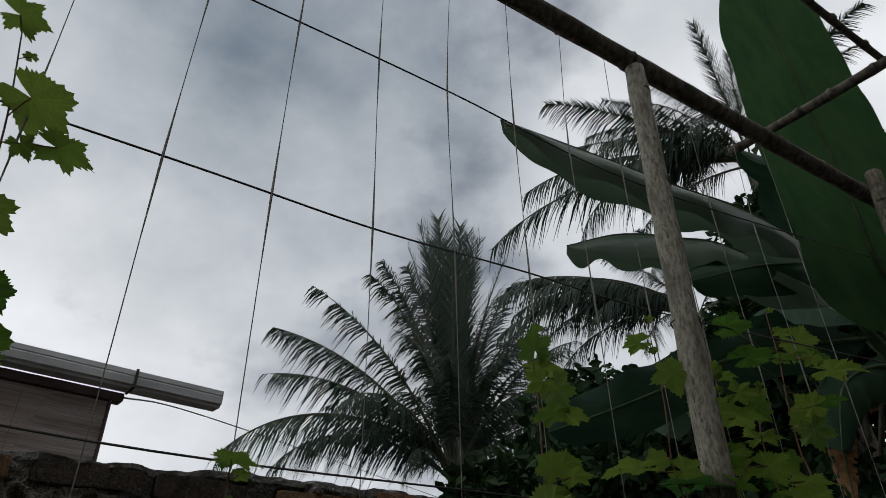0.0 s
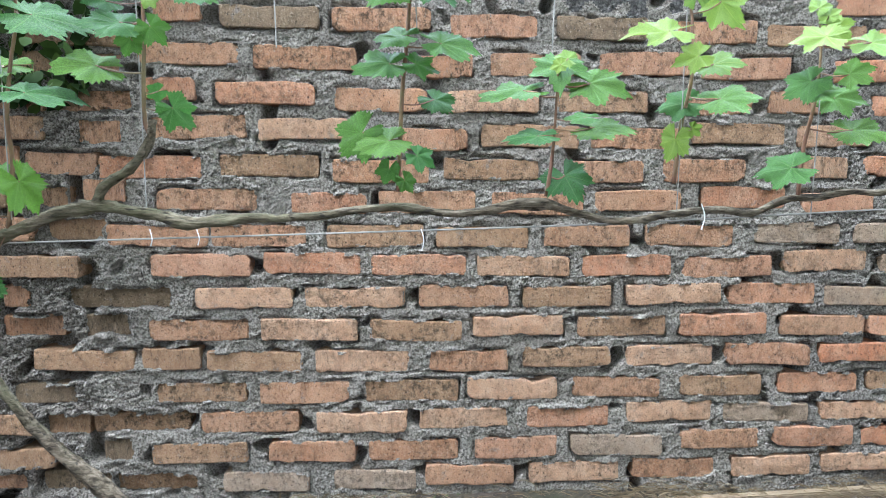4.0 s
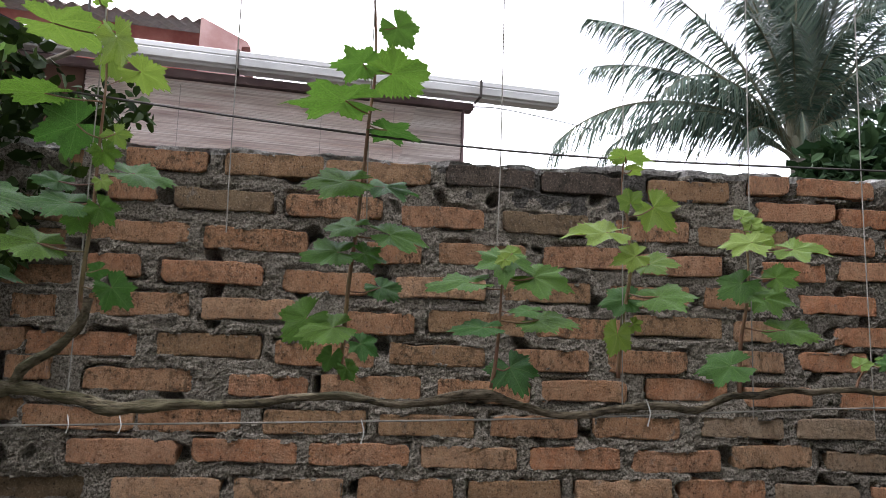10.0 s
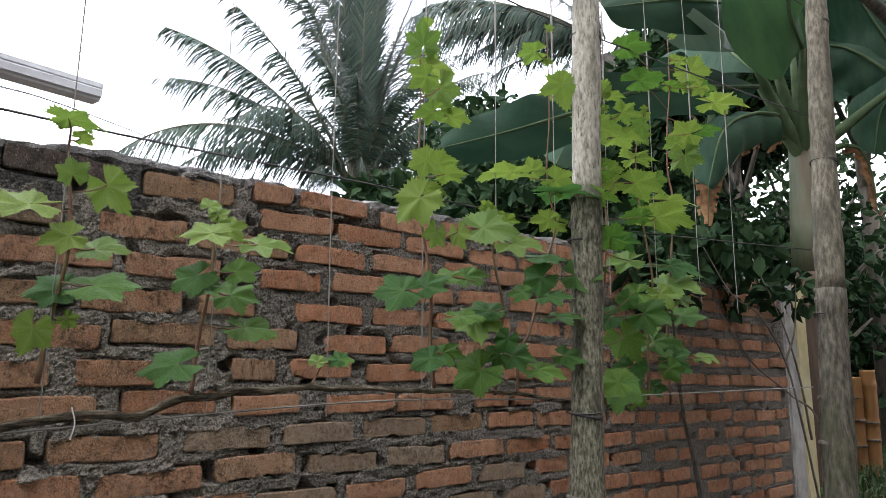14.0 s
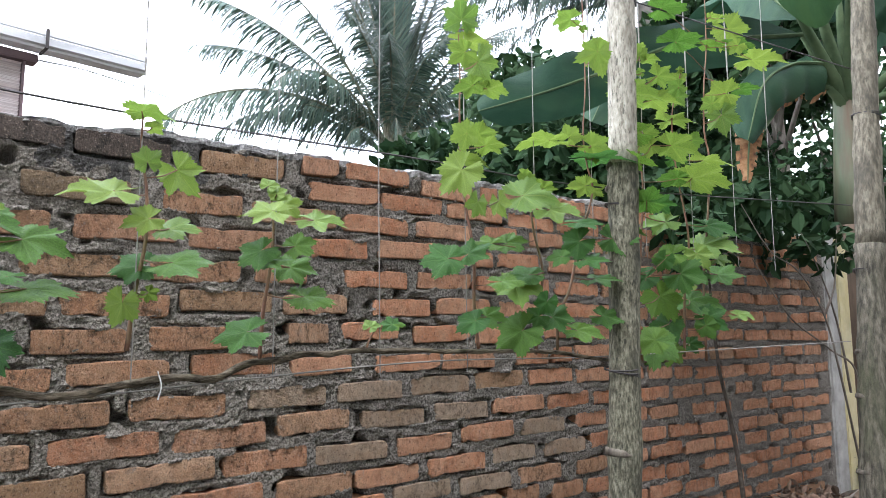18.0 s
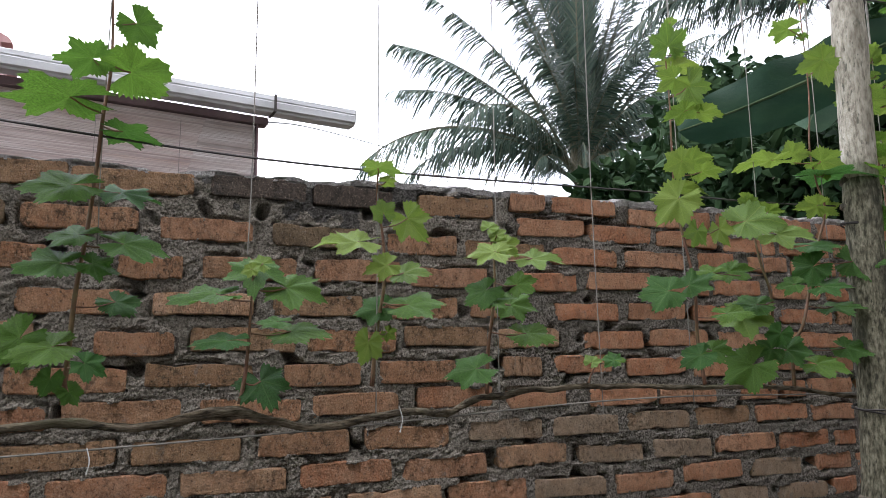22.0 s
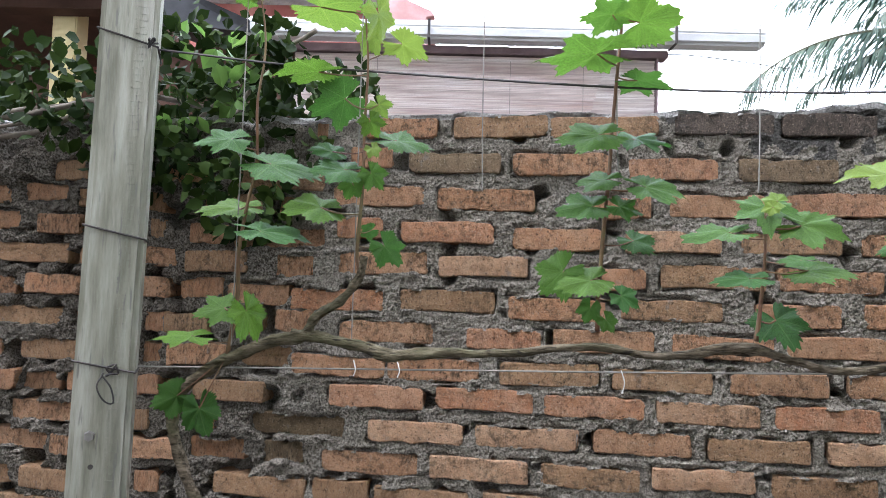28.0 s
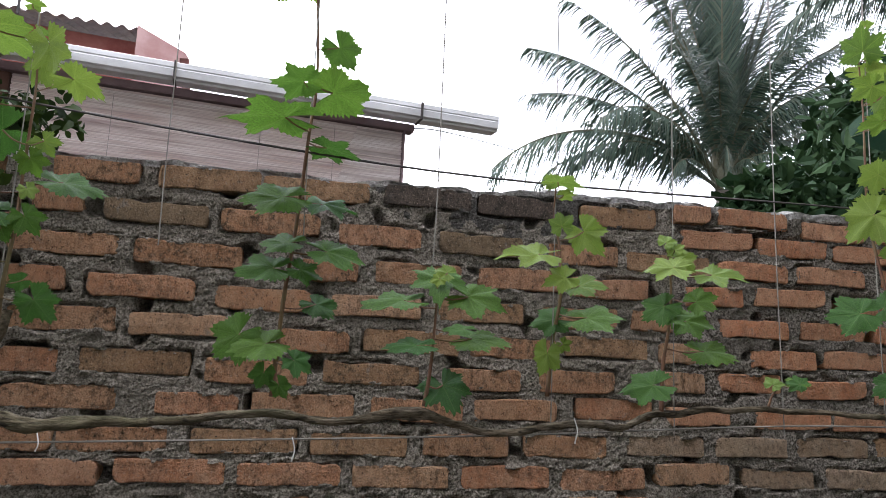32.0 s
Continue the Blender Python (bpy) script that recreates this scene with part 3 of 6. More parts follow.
# ---- ground ----
def ground():
    xs = [-600, -60, -12, -6] + [-4 + 0.1 * i for i in range(121)] + [10, 16, 60, 900]
    ys = [-600, -60, -12, -6, -4] + [-3 + 0.1 * i for i in range(36)] + [1, 2, 4, 8, 16, 60, 900]
    verts, faces = [], []
    for y in ys:
        for x in xs:
            near = abs(x) < 9 and -4 < y < 1
            verts.append((x, y, 0.012 + (0.03 * noise.noise(Vector((x * 1.3, y * 1.3, 0))) + 0.012 * noise.noise(Vector((x * 6, y * 6, 3))) if near else 0) - (0.05 if not near else 0)))
    n = len(xs)
    for j in range(len(ys) - 1):
        for i in range(n - 1):
            faces.append((j * n + i, j * n + i + 1, (j + 1) * n + i + 1, (j + 1) * n + i))
    ob = raw("ground", verts, faces, GROUND, smooth=True)
    tagged(ob, "bare brown garden soil at the foot of the wall", "ground", kind="structure")


ground()


# ---- the brick garden wall: rough mortar body with bricks bedded in it ----
def brick_mesh(seed, length, height):
    """A worn brick with its front towards -y, its upper left front corner at the origin: rounded, chipped outline, softened edges, uneven face."""
    r = random.Random(seed)
    off = Vector((seed * 3.7, seed * 1.3, 0))
    corner = [r.uniform(0.003, 0.009) if r.random() < 0.75 else r.uniform(0.009, 0.017) for _ in range(4)]
    skew, bow = r.uniform(-0.004, 0.004), r.uniform(-0.003, 0.003)
    ring = []
    for k, (cx, cz, sx, sz, start) in enumerate(((0, 0, 1, -1, 90), (0, -height, 1, 1, 180), (length, -height, -1, 1, 270), (length, 0, -1, -1, 0))):
        c = corner[k]
        for i in range(4):
            a = radians(start + 30 * i)
            ring.append(Vector((cx + sx * c + c * math.cos(a), 0, cz + sz * c + c * math.sin(a))))
        far = ((0, -height), (length, -height), (length, 0), (0, 0))[k]
        steps = 2 if k % 2 == 0 else 9
        here = ring[-1].copy()
        for i in range(1, steps):
            ring.append(Vector((here.x + (far[0] - here.x) * i / steps * 0.94, 0, here.z + (far[1] - here.z) * i / steps * 0.94)))
    mid = Vector((length / 2, 0, -height / 2))
    bites = [(r.uniform(0, length), r.choice((0, -height)), r.uniform(0.006, 0.014), r.uniform(0.003, 0.006)) for _ in range(r.choice((0, 1, 1, 2, 3)))]
    for p in ring:
        u = p.x / length
        way = Vector((0.35 if u < 0.5 else -0.35, 0, 1 if p.z < -height / 2 else -1))
        for bx, bz, wide, deep in bites:
            p += way * deep * math.exp(-((p.x - bx) / wide) ** 2 - ((p.z - bz) / 0.012) ** 2)
        p += Vector((noise.noise(p * 60 + off) * 0.0022, 0, noise.noise(p * 70 + off * 2) * 0.0024 + noise.noise(p * 22 + off) * 0.002 + skew * (u - 0.5) + bow * math.sin(u * math.pi)))
    n = len(ring)
    verts, faces = [], []
    for inset, y in ((0.0, 0.004), (0.0008, 0.0009), (0.0028, 0.0)):
        for p in ring:
            d = mid - p
            verts.append((p.x + math.copysign(inset, d.x), y + 0.0012 * noise.noise(p * 90 + off), p.z + math.copysign(inset, d.z)))
    verts += [(p.x, 0.06, p.z) for p in ring]
    spine = len(verts)
    verts += [(length * u, r.uniform(-0.0012, 0.0008), -height * r.uniform(0.4, 0.6)) for u in (0.08, 0.3, 0.5, 0.7, 0.92)]
    for i in range(n):
        j = (i + 1) % n
        faces += [(3 * n + i, 3 * n + j, j, i), (i, j, n + j, n + i), (n + i, n + j, 2 * n + j, 2 * n + i)]
        ends = [min(range(5), key=lambda q: abs(verts[spine + q][0] - ring[m].x)) + spine for m in (i, j)]
        faces.append((2 * n + i, 2 * n + j, ends[1], ends[0]) if ends[0] != ends[1] else (2 * n + i, 2 * n + j, ends[0]))
    mesh = bpy.data.meshes.new("brick")
    mesh.from_pydata(verts, [], faces)
    mesh.update()
    return mesh


def brick_set(mat, seed, count):
    made = []
    for s in range(count):
        m = brick_mesh(seed + s, 0.19, 0.0475)
        m.materials.append(mat)
        made.append(m)
    return made


KINDS = {"o": brick_set(BRICK, 10, 12), "p": brick_set(BRICK_PALE, 30, 8), "g": brick_set(BRICK_BROWN, 40, 8), "r": brick_set(BRICK_ORANGE, 80, 12), "f": brick_set(BRICK_RED, 140, 10), "w": brick_set(BRICK_GREY, 100, 7), "m": brick_set(BRICK_MOULD, 120, 5), "b": brick_set(BRICK_BLACK, 60, 4)}
bricks = []


def bed(kind, x, wide, z):
    """One brick: its left end, its length and its middle height, in metres."""
    high = rng.uniform(0.86, 0.95) * (1 if x < 0.86 else 0.94)
    rough = x < -0.45
    if kind == "r" and x > 0.86:
        kind = "f"
    bricks.append((KINDS[kind], x, z + 0.02375 * high + rng.uniform(-0.001, 0.001), wide / 0.19, 0.19, high,
                   rng.uniform(-0.002, 0.004) + (rng.uniform(-0.02, 0.008) if rough else 0), rng.uniform(-0.6, 0.6) * (2.2 if rough else 1)))


def course(kinds, plan):
    """One course from the left to the right, in millimetres: left end, length and middle height of every brick. Stretches that nothing shows are laid on in the same bond."""
    rows = [(kinds[i // 3], plan[i] / 1000, plan[i + 1] / 1000, plan[i + 2] / 1000) for i in range(0, len(plan), 3)]
    for row in rows:
        bed(*row)
    first, last = rows[0], rows[-1]
    x, z = first[1], first[3]
    while z < 1.03 and x > -1.9:
        wide = rng.uniform(0.17, 0.2)
        x -= wide + rng.uniform(0.018, 0.035)
        bed(rng.choice("oog"), x, wide, z + rng.uniform(-0.004, 0.004))
    x = last[1] + last[2]
    while x < 3.2:
        wide = min(rng.uniform(0.145, 0.17), 3.34 - x)
        z = last[3] - 0.013 * min(1, max(0, (1.07 - last[3]) / 0.38)) * (x - last[1])
        bed(rng.choice("rrrro"), x + 0.02, wide, z + rng.uniform(-0.003, 0.003))
        x += wide + rng.uniform(0.016, 0.024)
    for a, c in zip(rows, rows[1:]):
        gap = c[1] - a[1] - a[2]
        if gap > (0.165 if a[1] < 0.86 else 0.11):
            n = max(1, round((gap - 0.02) / 0.185))
            for i in range(n):
                wide = (gap - 0.02) / n - 0.02
                bed(rng.choice("rrrro" if a[1] > 0.86 else "oog"), a[1] + a[2] + 0.02 + i * (wide + 0.02), wide, a[3] + (c[3] - a[3]) * (i + 0.5) / n)


course("mgwwopopp", [-668, 140, 56,  -524, 176, 52,  -301, 176, 53,  -75, 168, 56,  113, 183, 63,  329, 187, 66,  544, 173, 72,  754, 166, 74,  946, 170, 82])
course("gmgoorwor", [-744, 107, 110,  -539, 58, 122,  -441, 192, 115,  -207, 177, 119,  -3, 184, 119,  215, 169, 123,  414, 191, 124,  644, 164, 136,  838, 170, 141])
course("ggopprpwprrrrrrr", [-648, 83, 180,  -559, 193, 178,  -340, 196, 180,  -108, 184, 181,  101, 181, 186,  322, 169, 188,  527, 179, 196,  728, 183, 192,  935, 178, 196,  2066, 167, 193,  2249, 178, 182,  2445, 153, 178,  2627, 149, 178,  2808, 142, 180,  2966, 159, 174,  3150, 154, 171])
course("mgogpogroorrrrrrr", [-707, 124, 244,  -424, 177, 244,  -220, 180, 244,  -9, 189, 244,  198, 185, 249,  414, 181, 250,  634, 172, 252,  842, 167, 254,  1469, 113, 272,  1629, 125, 262,  2023, 124, 252,  2152, 124, 246,  2362, 156, 244,  2558, 148, 232,  2717, 156, 227,  2901, 153, 229,  3096, 216, 223])
course("gogggpogprrwwoorrrrrrr", [-1101, 111, 298,  -835, 54, 308,  -661, 196, 314,  -451, 114, 314,  -325, 192, 308,  -108, 189, 306,  121, 161, 309,  310, 180, 316,  522, 179, 314,  727, 176, 317,  923, 170, 318,  1120, 164, 326,  1313, 167, 319,  1509, 159, 316,  1731, 131, 314,  2074, 162, 315,  2259, 164, 307,  2441, 136, 304,  2632, 156, 300,  2808, 146, 290,  2976, 166, 283,  3167, 155, 282])
course("ooomopgpgrorrwwrrrrrrrr", [-1214, 170, 378,  -1036, 62, 371,  -722, 120, 380,  -560, 86, 382,  -434, 196, 374,  -214, 191, 372,  2, 185, 372,  208, 183, 379,  421, 180, 378,  629, 177, 380,  838, 174, 380,  1021, 169, 378,  1219, 174, 376,  1420, 153, 379,  1606, 165, 376,  1792, 80, 382,  2031, 120, 374,  2176, 161, 368,  2353, 159, 360,  2596, 124, 354,  2731, 147, 352,  2921, 150, 344,  3090, 147, 337])
course("gogomppogprwrrwrrrrrrrr", [-1263, 98, 440,  -1136, 154, 440,  -843, 33, 433,  -716, 51, 442,  -592, 199, 438,  -340, 191, 437,  -126, 199, 438,  100, 179, 438,  309, 178, 438,  517, 192, 442,  727, 176, 443,  922, 178, 438,  1131, 158, 436,  1319, 173, 444,  1522, 167, 441,  1736, 133, 442,  2082, 149, 432,  2312, 131, 429,  2447, 98, 422,  2632, 174, 418,  2836, 151, 408,  3003, 156, 400,  3172, 143, 395])
course("ooogrrrprrpwwrrrrrrrrrr", [-1225, 101, 504,  -1117, 92, 504,  -835, 47, 506,  -711, 153, 504,  -423, 193, 502,  -205, 190, 506,  6, 188, 502,  216, 184, 500,  425, 180, 500,  629, 182, 498,  836, 168, 509,  1038, 170, 502,  1236, 170, 504,  1423, 184, 505,  1621, 174, 502,  1813, 78, 500,  2038, 144, 495,  2202, 165, 492,  2397, 120, 490,  2587, 110, 482,  2775, 141, 478,  2932, 168, 468,  3112, 117, 468])
course("ogogooggoowwwgrrrrrrrrr", [-1274, 109, 569,  -1122, 140, 569,  -839, 47, 571,  -623, 116, 573,  -504, 194, 562,  -305, 186, 561,  -81, 190, 562,  134, 183, 559,  348, 172, 561,  551, 177, 562,  773, 174, 566,  973, 168, 566,  1169, 178, 568,  1360, 175, 571,  1556, 172, 571,  1742, 152, 566,  2077, 127, 559,  2341, 130, 548,  2506, 146, 545,  2676, 155, 542,  2851, 169, 534,  3042, 155, 528,  3215, 110, 531])
course("goggoorooorrrrrrrrrr", [-1239, 215, 643,  -832, 42, 638,  -783, 98, 639,  -642, 70, 637,  -540, 77, 650,  -407, 193, 633,  -147, 146, 626,  22, 190, 630,  244, 181, 626,  447, 171, 629,  660, 169, 636,  865, 142, 628,  1071, 182, 626,  1262, 168, 623,  1507, 124, 624,  1744, 154, 634,  2600, 150, 605,  2780, 157, 610,  2954, 155, 606,  3127, 147, 602])
course("oooorgogooprrrrrrrrr", [-1286, 139, 706,  -1114, 130, 710,  -757, 94, 710,  -653, 136, 702,  -513, 197, 695,  -282, 189, 696,  -67, 187, 689,  149, 186, 694,  392, 150, 688,  581, 164, 692,  858, 91, 696,  981, 154, 700,  1177, 170, 692,  1367, 172, 688,  1612, 110, 694,  2493, 160, 674,  2672, 165, 671,  2857, 159, 667,  3032, 155, 664,  3198, 147, 659])
course("ggoopogogprrrr", [-1230, 213, 783,  -747, 138, 766,  -546, 82, 762,  -414, 186, 770,  -206, 177, 766,  64, 131, 751,  222, 191, 756,  432, 183, 754,  634, 185, 762,  843, 152, 757,  1062, 163, 754,  1243, 176, 758,  1452, 158, 754,  1667, 248, 752])
course("oogoorropgoorrrr", [-1298, 162, 848,  -1090, 104, 844,  -828, 33, 834,  -734, 84, 825,  -650, 204, 818,  -418, 96, 841,  -285, 187, 833,  -61, 178, 826,  156, 176, 820,  369, 176, 823,  577, 174, 820,  782, 114, 824,  989, 167, 818,  1189, 166, 822,  1378, 144, 819,  1660, 191, 817])
course("oogooooorrrrrrr", [-1141, 115, 912,  -845, 47, 893,  -705, 125, 888,  -545, 87, 886,  -428, 190, 908,  -212, 194, 901,  94, 109, 886,  237, 175, 891,  446, 177, 891,  646, 173, 888,  905, 140, 881,  1074, 177, 890,  1294, 136, 880,  1445, 152, 883,  1640, 173, 881])
course("ggogomormorrrr", [-1302, 95, 972,  -1065, 84, 961,  -815, 113, 956,  -639, 191, 944,  -393, 87, 986,  -272, 187, 976,  -63, 187, 972,  160, 166, 960,  363, 175, 960,  595, 155, 955,  986, 172, 944,  1183, 176, 946,  1403, 113, 950,  1567, 131, 948])
course("ooggbbgrrrrr", [-474, 31, 1042,  -365, 149, 1046,  -183, 187, 1046,  9, 207, 1045,  245, 182, 1046,  441, 166, 1044,  665, 174, 1041,  899, 174, 1008,  1090, 173, 1005,  1278, 184, 1000,  1487, 179, 997,  1677, 184, 996])
course("rrrr", [882, 87, 1062,  986, 178, 1064,  1202, 161, 1050,  1391, 57, 1054])


def wall_body(name, x0, x1, top, label, step, joint):
    """The mortar: nearly flush in the joints and lumpy, smeared over some edges, cracked away along others, hollow in places, drawn back behind the bricks."""
    nx = int((x1 - x0) / step)
    nz = int(1.18 / step)
    xs = np.linspace(x0, x1, nx + 1)
    crest = np.array([top(x) + 0.009 * noise.noise(Vector((x * 9, 0.3, 0))) + 0.006 * noise.noise(Vector((x * 31, 1.3, 0))) for x in xs])
    zs = -0.1 + (crest[:, None] + 0.1) * np.linspace(0, 1, nz + 1)[None, :]
    lumps, smear, hollow, crack = np.zeros_like(zs), np.zeros_like(zs), np.zeros_like(zs), np.zeros_like(zs)
    for i, x in enumerate(xs):
        for j in range(nz + 1):
            v = Vector((x, 0, zs[i, j]))
            fine = noise.noise(v * 95)
            lumps[i, j] = 0.003 * noise.noise(v * 17) + 0.0025 * noise.noise(v * 42 + Vector((5, 0, 0))) + 0.0032 * fine + 0.0036 * noise.noise(v * 190)
            smear[i, j] = noise.noise(v * 26 + Vector((0, 3, 0))) * 0.007 + fine * 0.0035
            hollow[i, j] = noise.noise(v * 19 + Vector((0, 9, 0)))
            crack[i, j] = noise.noise(v * 13 + Vector((0, 21, 0)))
    inside = np.full_like(zs, -1.0)
    upright = np.zeros_like(zs)
    for _, bx, bz, length, unit, height, _, tilt in bricks:
        a, b = np.searchsorted(xs, bx - 0.03), np.searchsorted(xs, bx + length * unit + 0.03)
        if a == b:
            continue
        u = xs[a:b, None]
        zz = zs[a:b] + np.tan(radians(tilt)) * (u - bx)
        ends, rows = np.minimum(u - bx, bx + length * unit - u), np.minimum(bz - zz, zz - (bz - 0.0475 * height))
        inside[a:b] = np.maximum(inside[a:b], np.minimum(ends, rows))
        upright[a:b] = np.maximum(upright[a:b], (ends < 0) & (rows > 0.004))
    covered = np.clip((inside - 0.0025 - smear * 0.8) / 0.004, 0, 1)
    rough = np.clip((-0.42 - xs) / 0.15, 0, 1)[:, None]
    gap = np.exp(-((inside + 0.0015) / 0.0034) ** 2) * np.clip(0.05 + crack * 2.6, 0, 1)
    pit = np.maximum(0, hollow - 0.22 + 0.12 * rough) * upright + np.maximum(0, hollow - 0.42 + 0.25 * rough)
    y = -0.0122 - lumps * (0.75 + 0.8 * rough) + np.minimum(pit * (0.16 + 0.08 * rough), 0.045) + covered * 0.033 + gap * 0.013
    y = y - np.exp(-((inside - 0.0005) / 0.006) ** 2) * np.clip(smear / 0.006 * 1.6 - 0.3, 0, 1) * 0.006
    verts, faces = [], []
    for i in range(nx + 1):
        verts += [(xs[i], y[i, j], zs[i, j]) for j in range(nz + 1)]
        for yy, dz in ((0.03, 0.008), (0.075, 0.004), (0.12, -0.004), (0.128, -1.2)):
            verts.append((xs[i], yy, crest[i] + dz + (0.007 * noise.noise(Vector((xs[i] * 23, yy * 23, 7))) if dz > -1 else 0)))
    m = nz + 5
    for i in range(nx):
        for j in range(m - 1):
            a = i * m + j
            faces.append((a, a + m, a + m + 1, a + 1))
    ob = raw(name, verts, faces, joint)
    ob.data.materials.append(MORTAR_LIT_CAP)
    cap = np.zeros(len(faces), dtype=np.int32)
    row = np.arange(len(faces)) % (m - 1)
    # crest rows take the paler mortar with the top light painted in
    cap[(row >= nz - 3) & (row <= nz + 2)] = 1
    ob.data.materials.append(MORTAR_SOOT)
    col = np.arange(len(faces)) // (m - 1)
    mould = 1.3 - 0.31 * np.exp(-((xs - 0.5) / 0.42) ** 2)[col] + 0.07 * np.array([noise.noise(Vector((x * 1.9, 4.0, 0))) for x in xs])[col] + 0.1 * hollow[col, np.minimum(row, nz)]
    cap[(row < nz - 3) & (zs[col, np.minimum(row, nz)] > mould)] = 2
    ob.data.materials.append(MORTAR_OLD_SHADED)
    # left end: dirty mortar with the shrub's shade put into its colour
    cap[(row < nz - 3) & (xs[col] + 0.3 * hollow[col, np.minimum(row, nz)] < -0.58)] = 3
    ob.data.polygons.foreach_set("material_index", cap)
    return tagged(ob, label, "wall", kind="structure")


wall_1 = wall_body("wall_1", -2.0, 0.872, lambda x: 1.073 + 0.008 * min(1, max(0, x - 0.2) / 0.5), "old brick garden wall with thick rough grey mortar", 0.0042, MORTAR)
wall_2 = wall_body("wall_2", 0.872, 3.36, lambda x: 1.087, "orange brick garden wall with rough dark grey mortar", 0.005, MORTAR_DARK)
lean = random.Random(9)
for meshes, x, z, length, _, height, proud, tilt in bricks:
    ob = new("brick", rng.choice(meshes))
    ob.matrix_world = pose(x, -0.0125 - proud, z, lean.uniform(-2.5, 1.5), tilt, lean.uniform(-0.9, 0.9)) @ Matrix.Diagonal((length, 1, height, 1))
    ob.parent = wall_1 if x < 0.86 else wall_2
tagged(part("wall_4", boxed((-6, 0.0, -0.1), (-2.0, 0.12, 1.07), 0.01), MORTAR), "plain mortar end of the garden wall", "wall", kind="structure")


# unseen wall added behind the camera: keeps low sky light off the bricks
def sky_blocking_wall():
    ob = part("wall_3", boxed((-6, -2.6, -0.2), (7, -2.35, 6.4), 0.01), CONCRETE)
    tagged(ob, "plain grey wall, unseen, added behind the camera to block low sky light", "wall", kind="structure")


sky_blocking_wall()


def end_post():
    ob = empty("fence_post", (3.435, 0.03, 0), "grey concrete post closing the brick wall, one side washed yellow", "post")
    part("shaft", boxed((-0.1, -0.052, -0.1), (0.012, 0.1, 1.1), 0.008), CONCRETE, ob)
    part("rendered_side", boxed((0.013, -0.055, -0.1), (0.12, 0.1, 1.085), 0.004), CONCRETE_YELLOW, ob, "yellowish rendered side")


end_post()

# ---- trellis: posts, beam, wires ----
TY = -0.4


def concrete_post():
    ob = empty("trellis_post", (-0.617, -0.43, 0), "grey square metal trellis post with embossed face", "post")
    ob.matrix_world = pose(-0.639, -0.43, 0, 0, 1.15) @ pose(0, 0, 0, 0, 0, 28)
    part("shaft", boxed((-0.039, -0.039, -0.3), (0.039, 0.039, 2.4), 0.008), POST, ob)
    bm = bmesh.new()
    for k in range(100):
        z = 0.1 + k * 0.02
        box(bm, (0.008, -0.0397, z), (0.024, -0.0388, z + 0.0022))
        box(bm, (0.0218, -0.0397, z), (0.024, -0.0388, z + 0.012))
        box(bm, (0.013, -0.0397, z + 0.0098), (0.0218, -0.0388, z + 0.012))
        box(bm, (0.008, -0.0397, z + 0.007), (0.0102, -0.0388, z + 0.018))
    part("embossing", bm, POST, ob, "raised key pattern along the face")
    for z in (0.6, 0.79, 1.072, 1.46, 1.9):
        ring = [(0.0405 * c, 0.0405 * s, z - 0.008 * c) for c, s in ((1, -1), (1, 1), (-1, 1), (-1, -1), (1, -1))]
        v, f = tube(ring, 0.0016, 5)
        raw("wire_loop", v, f, WIRE, ob)
    for x, z in ((0.012, 0.597), (0.034, 1.066)):
        knot = [Vector((x, -0.045, z)) + Vector((rng.uniform(-0.008, 0.008), rng.uniform(-0.008, 0), rng.uniform(-0.008, 0.008))) for _ in range(9)]
        v, f = tube(smoothed(knot, 3), 0.0016, 5)
        raw("wire_knot", v, f, WIRE, ob)
    tail = smoothed([(0, -0.046, 0.592), (-0.006, -0.054, 0.575), (0.004, -0.056, 0.556), (0.016, -0.054, 0.552), (0.012, -0.052, 0.572), (0.0, -0.048, 0.588)], 4)
    v, f = tube(tail, 0.0012, 5)
    raw("wire_tail", v, f, WIRE, ob)
    bm = bmesh.new()
    bmesh.ops.create_cone(bm, cap_ends=True, segments=6, radius1=0.0075, radius2=0.0065, depth=0.008, matrix=pose(-0.012, -0.043, 0.505, 90))
    part("bolt", bm, STEEL, ob, "steel hexagon bolt head")
    # flat dark disc on the face draws the shade inside a hole
    bm = bmesh.new()
    bmesh.ops.create_cone(bm, cap_ends=True, segments=10, radius1=0.0035, radius2=0.0035, depth=0.001, matrix=pose(-0.008, -0.0396, 0.462, 90))
    part("hole_disc", bm, WIRE, ob, "dark disc painted as the shade of a drilled hole")
    return ob


concrete_post()


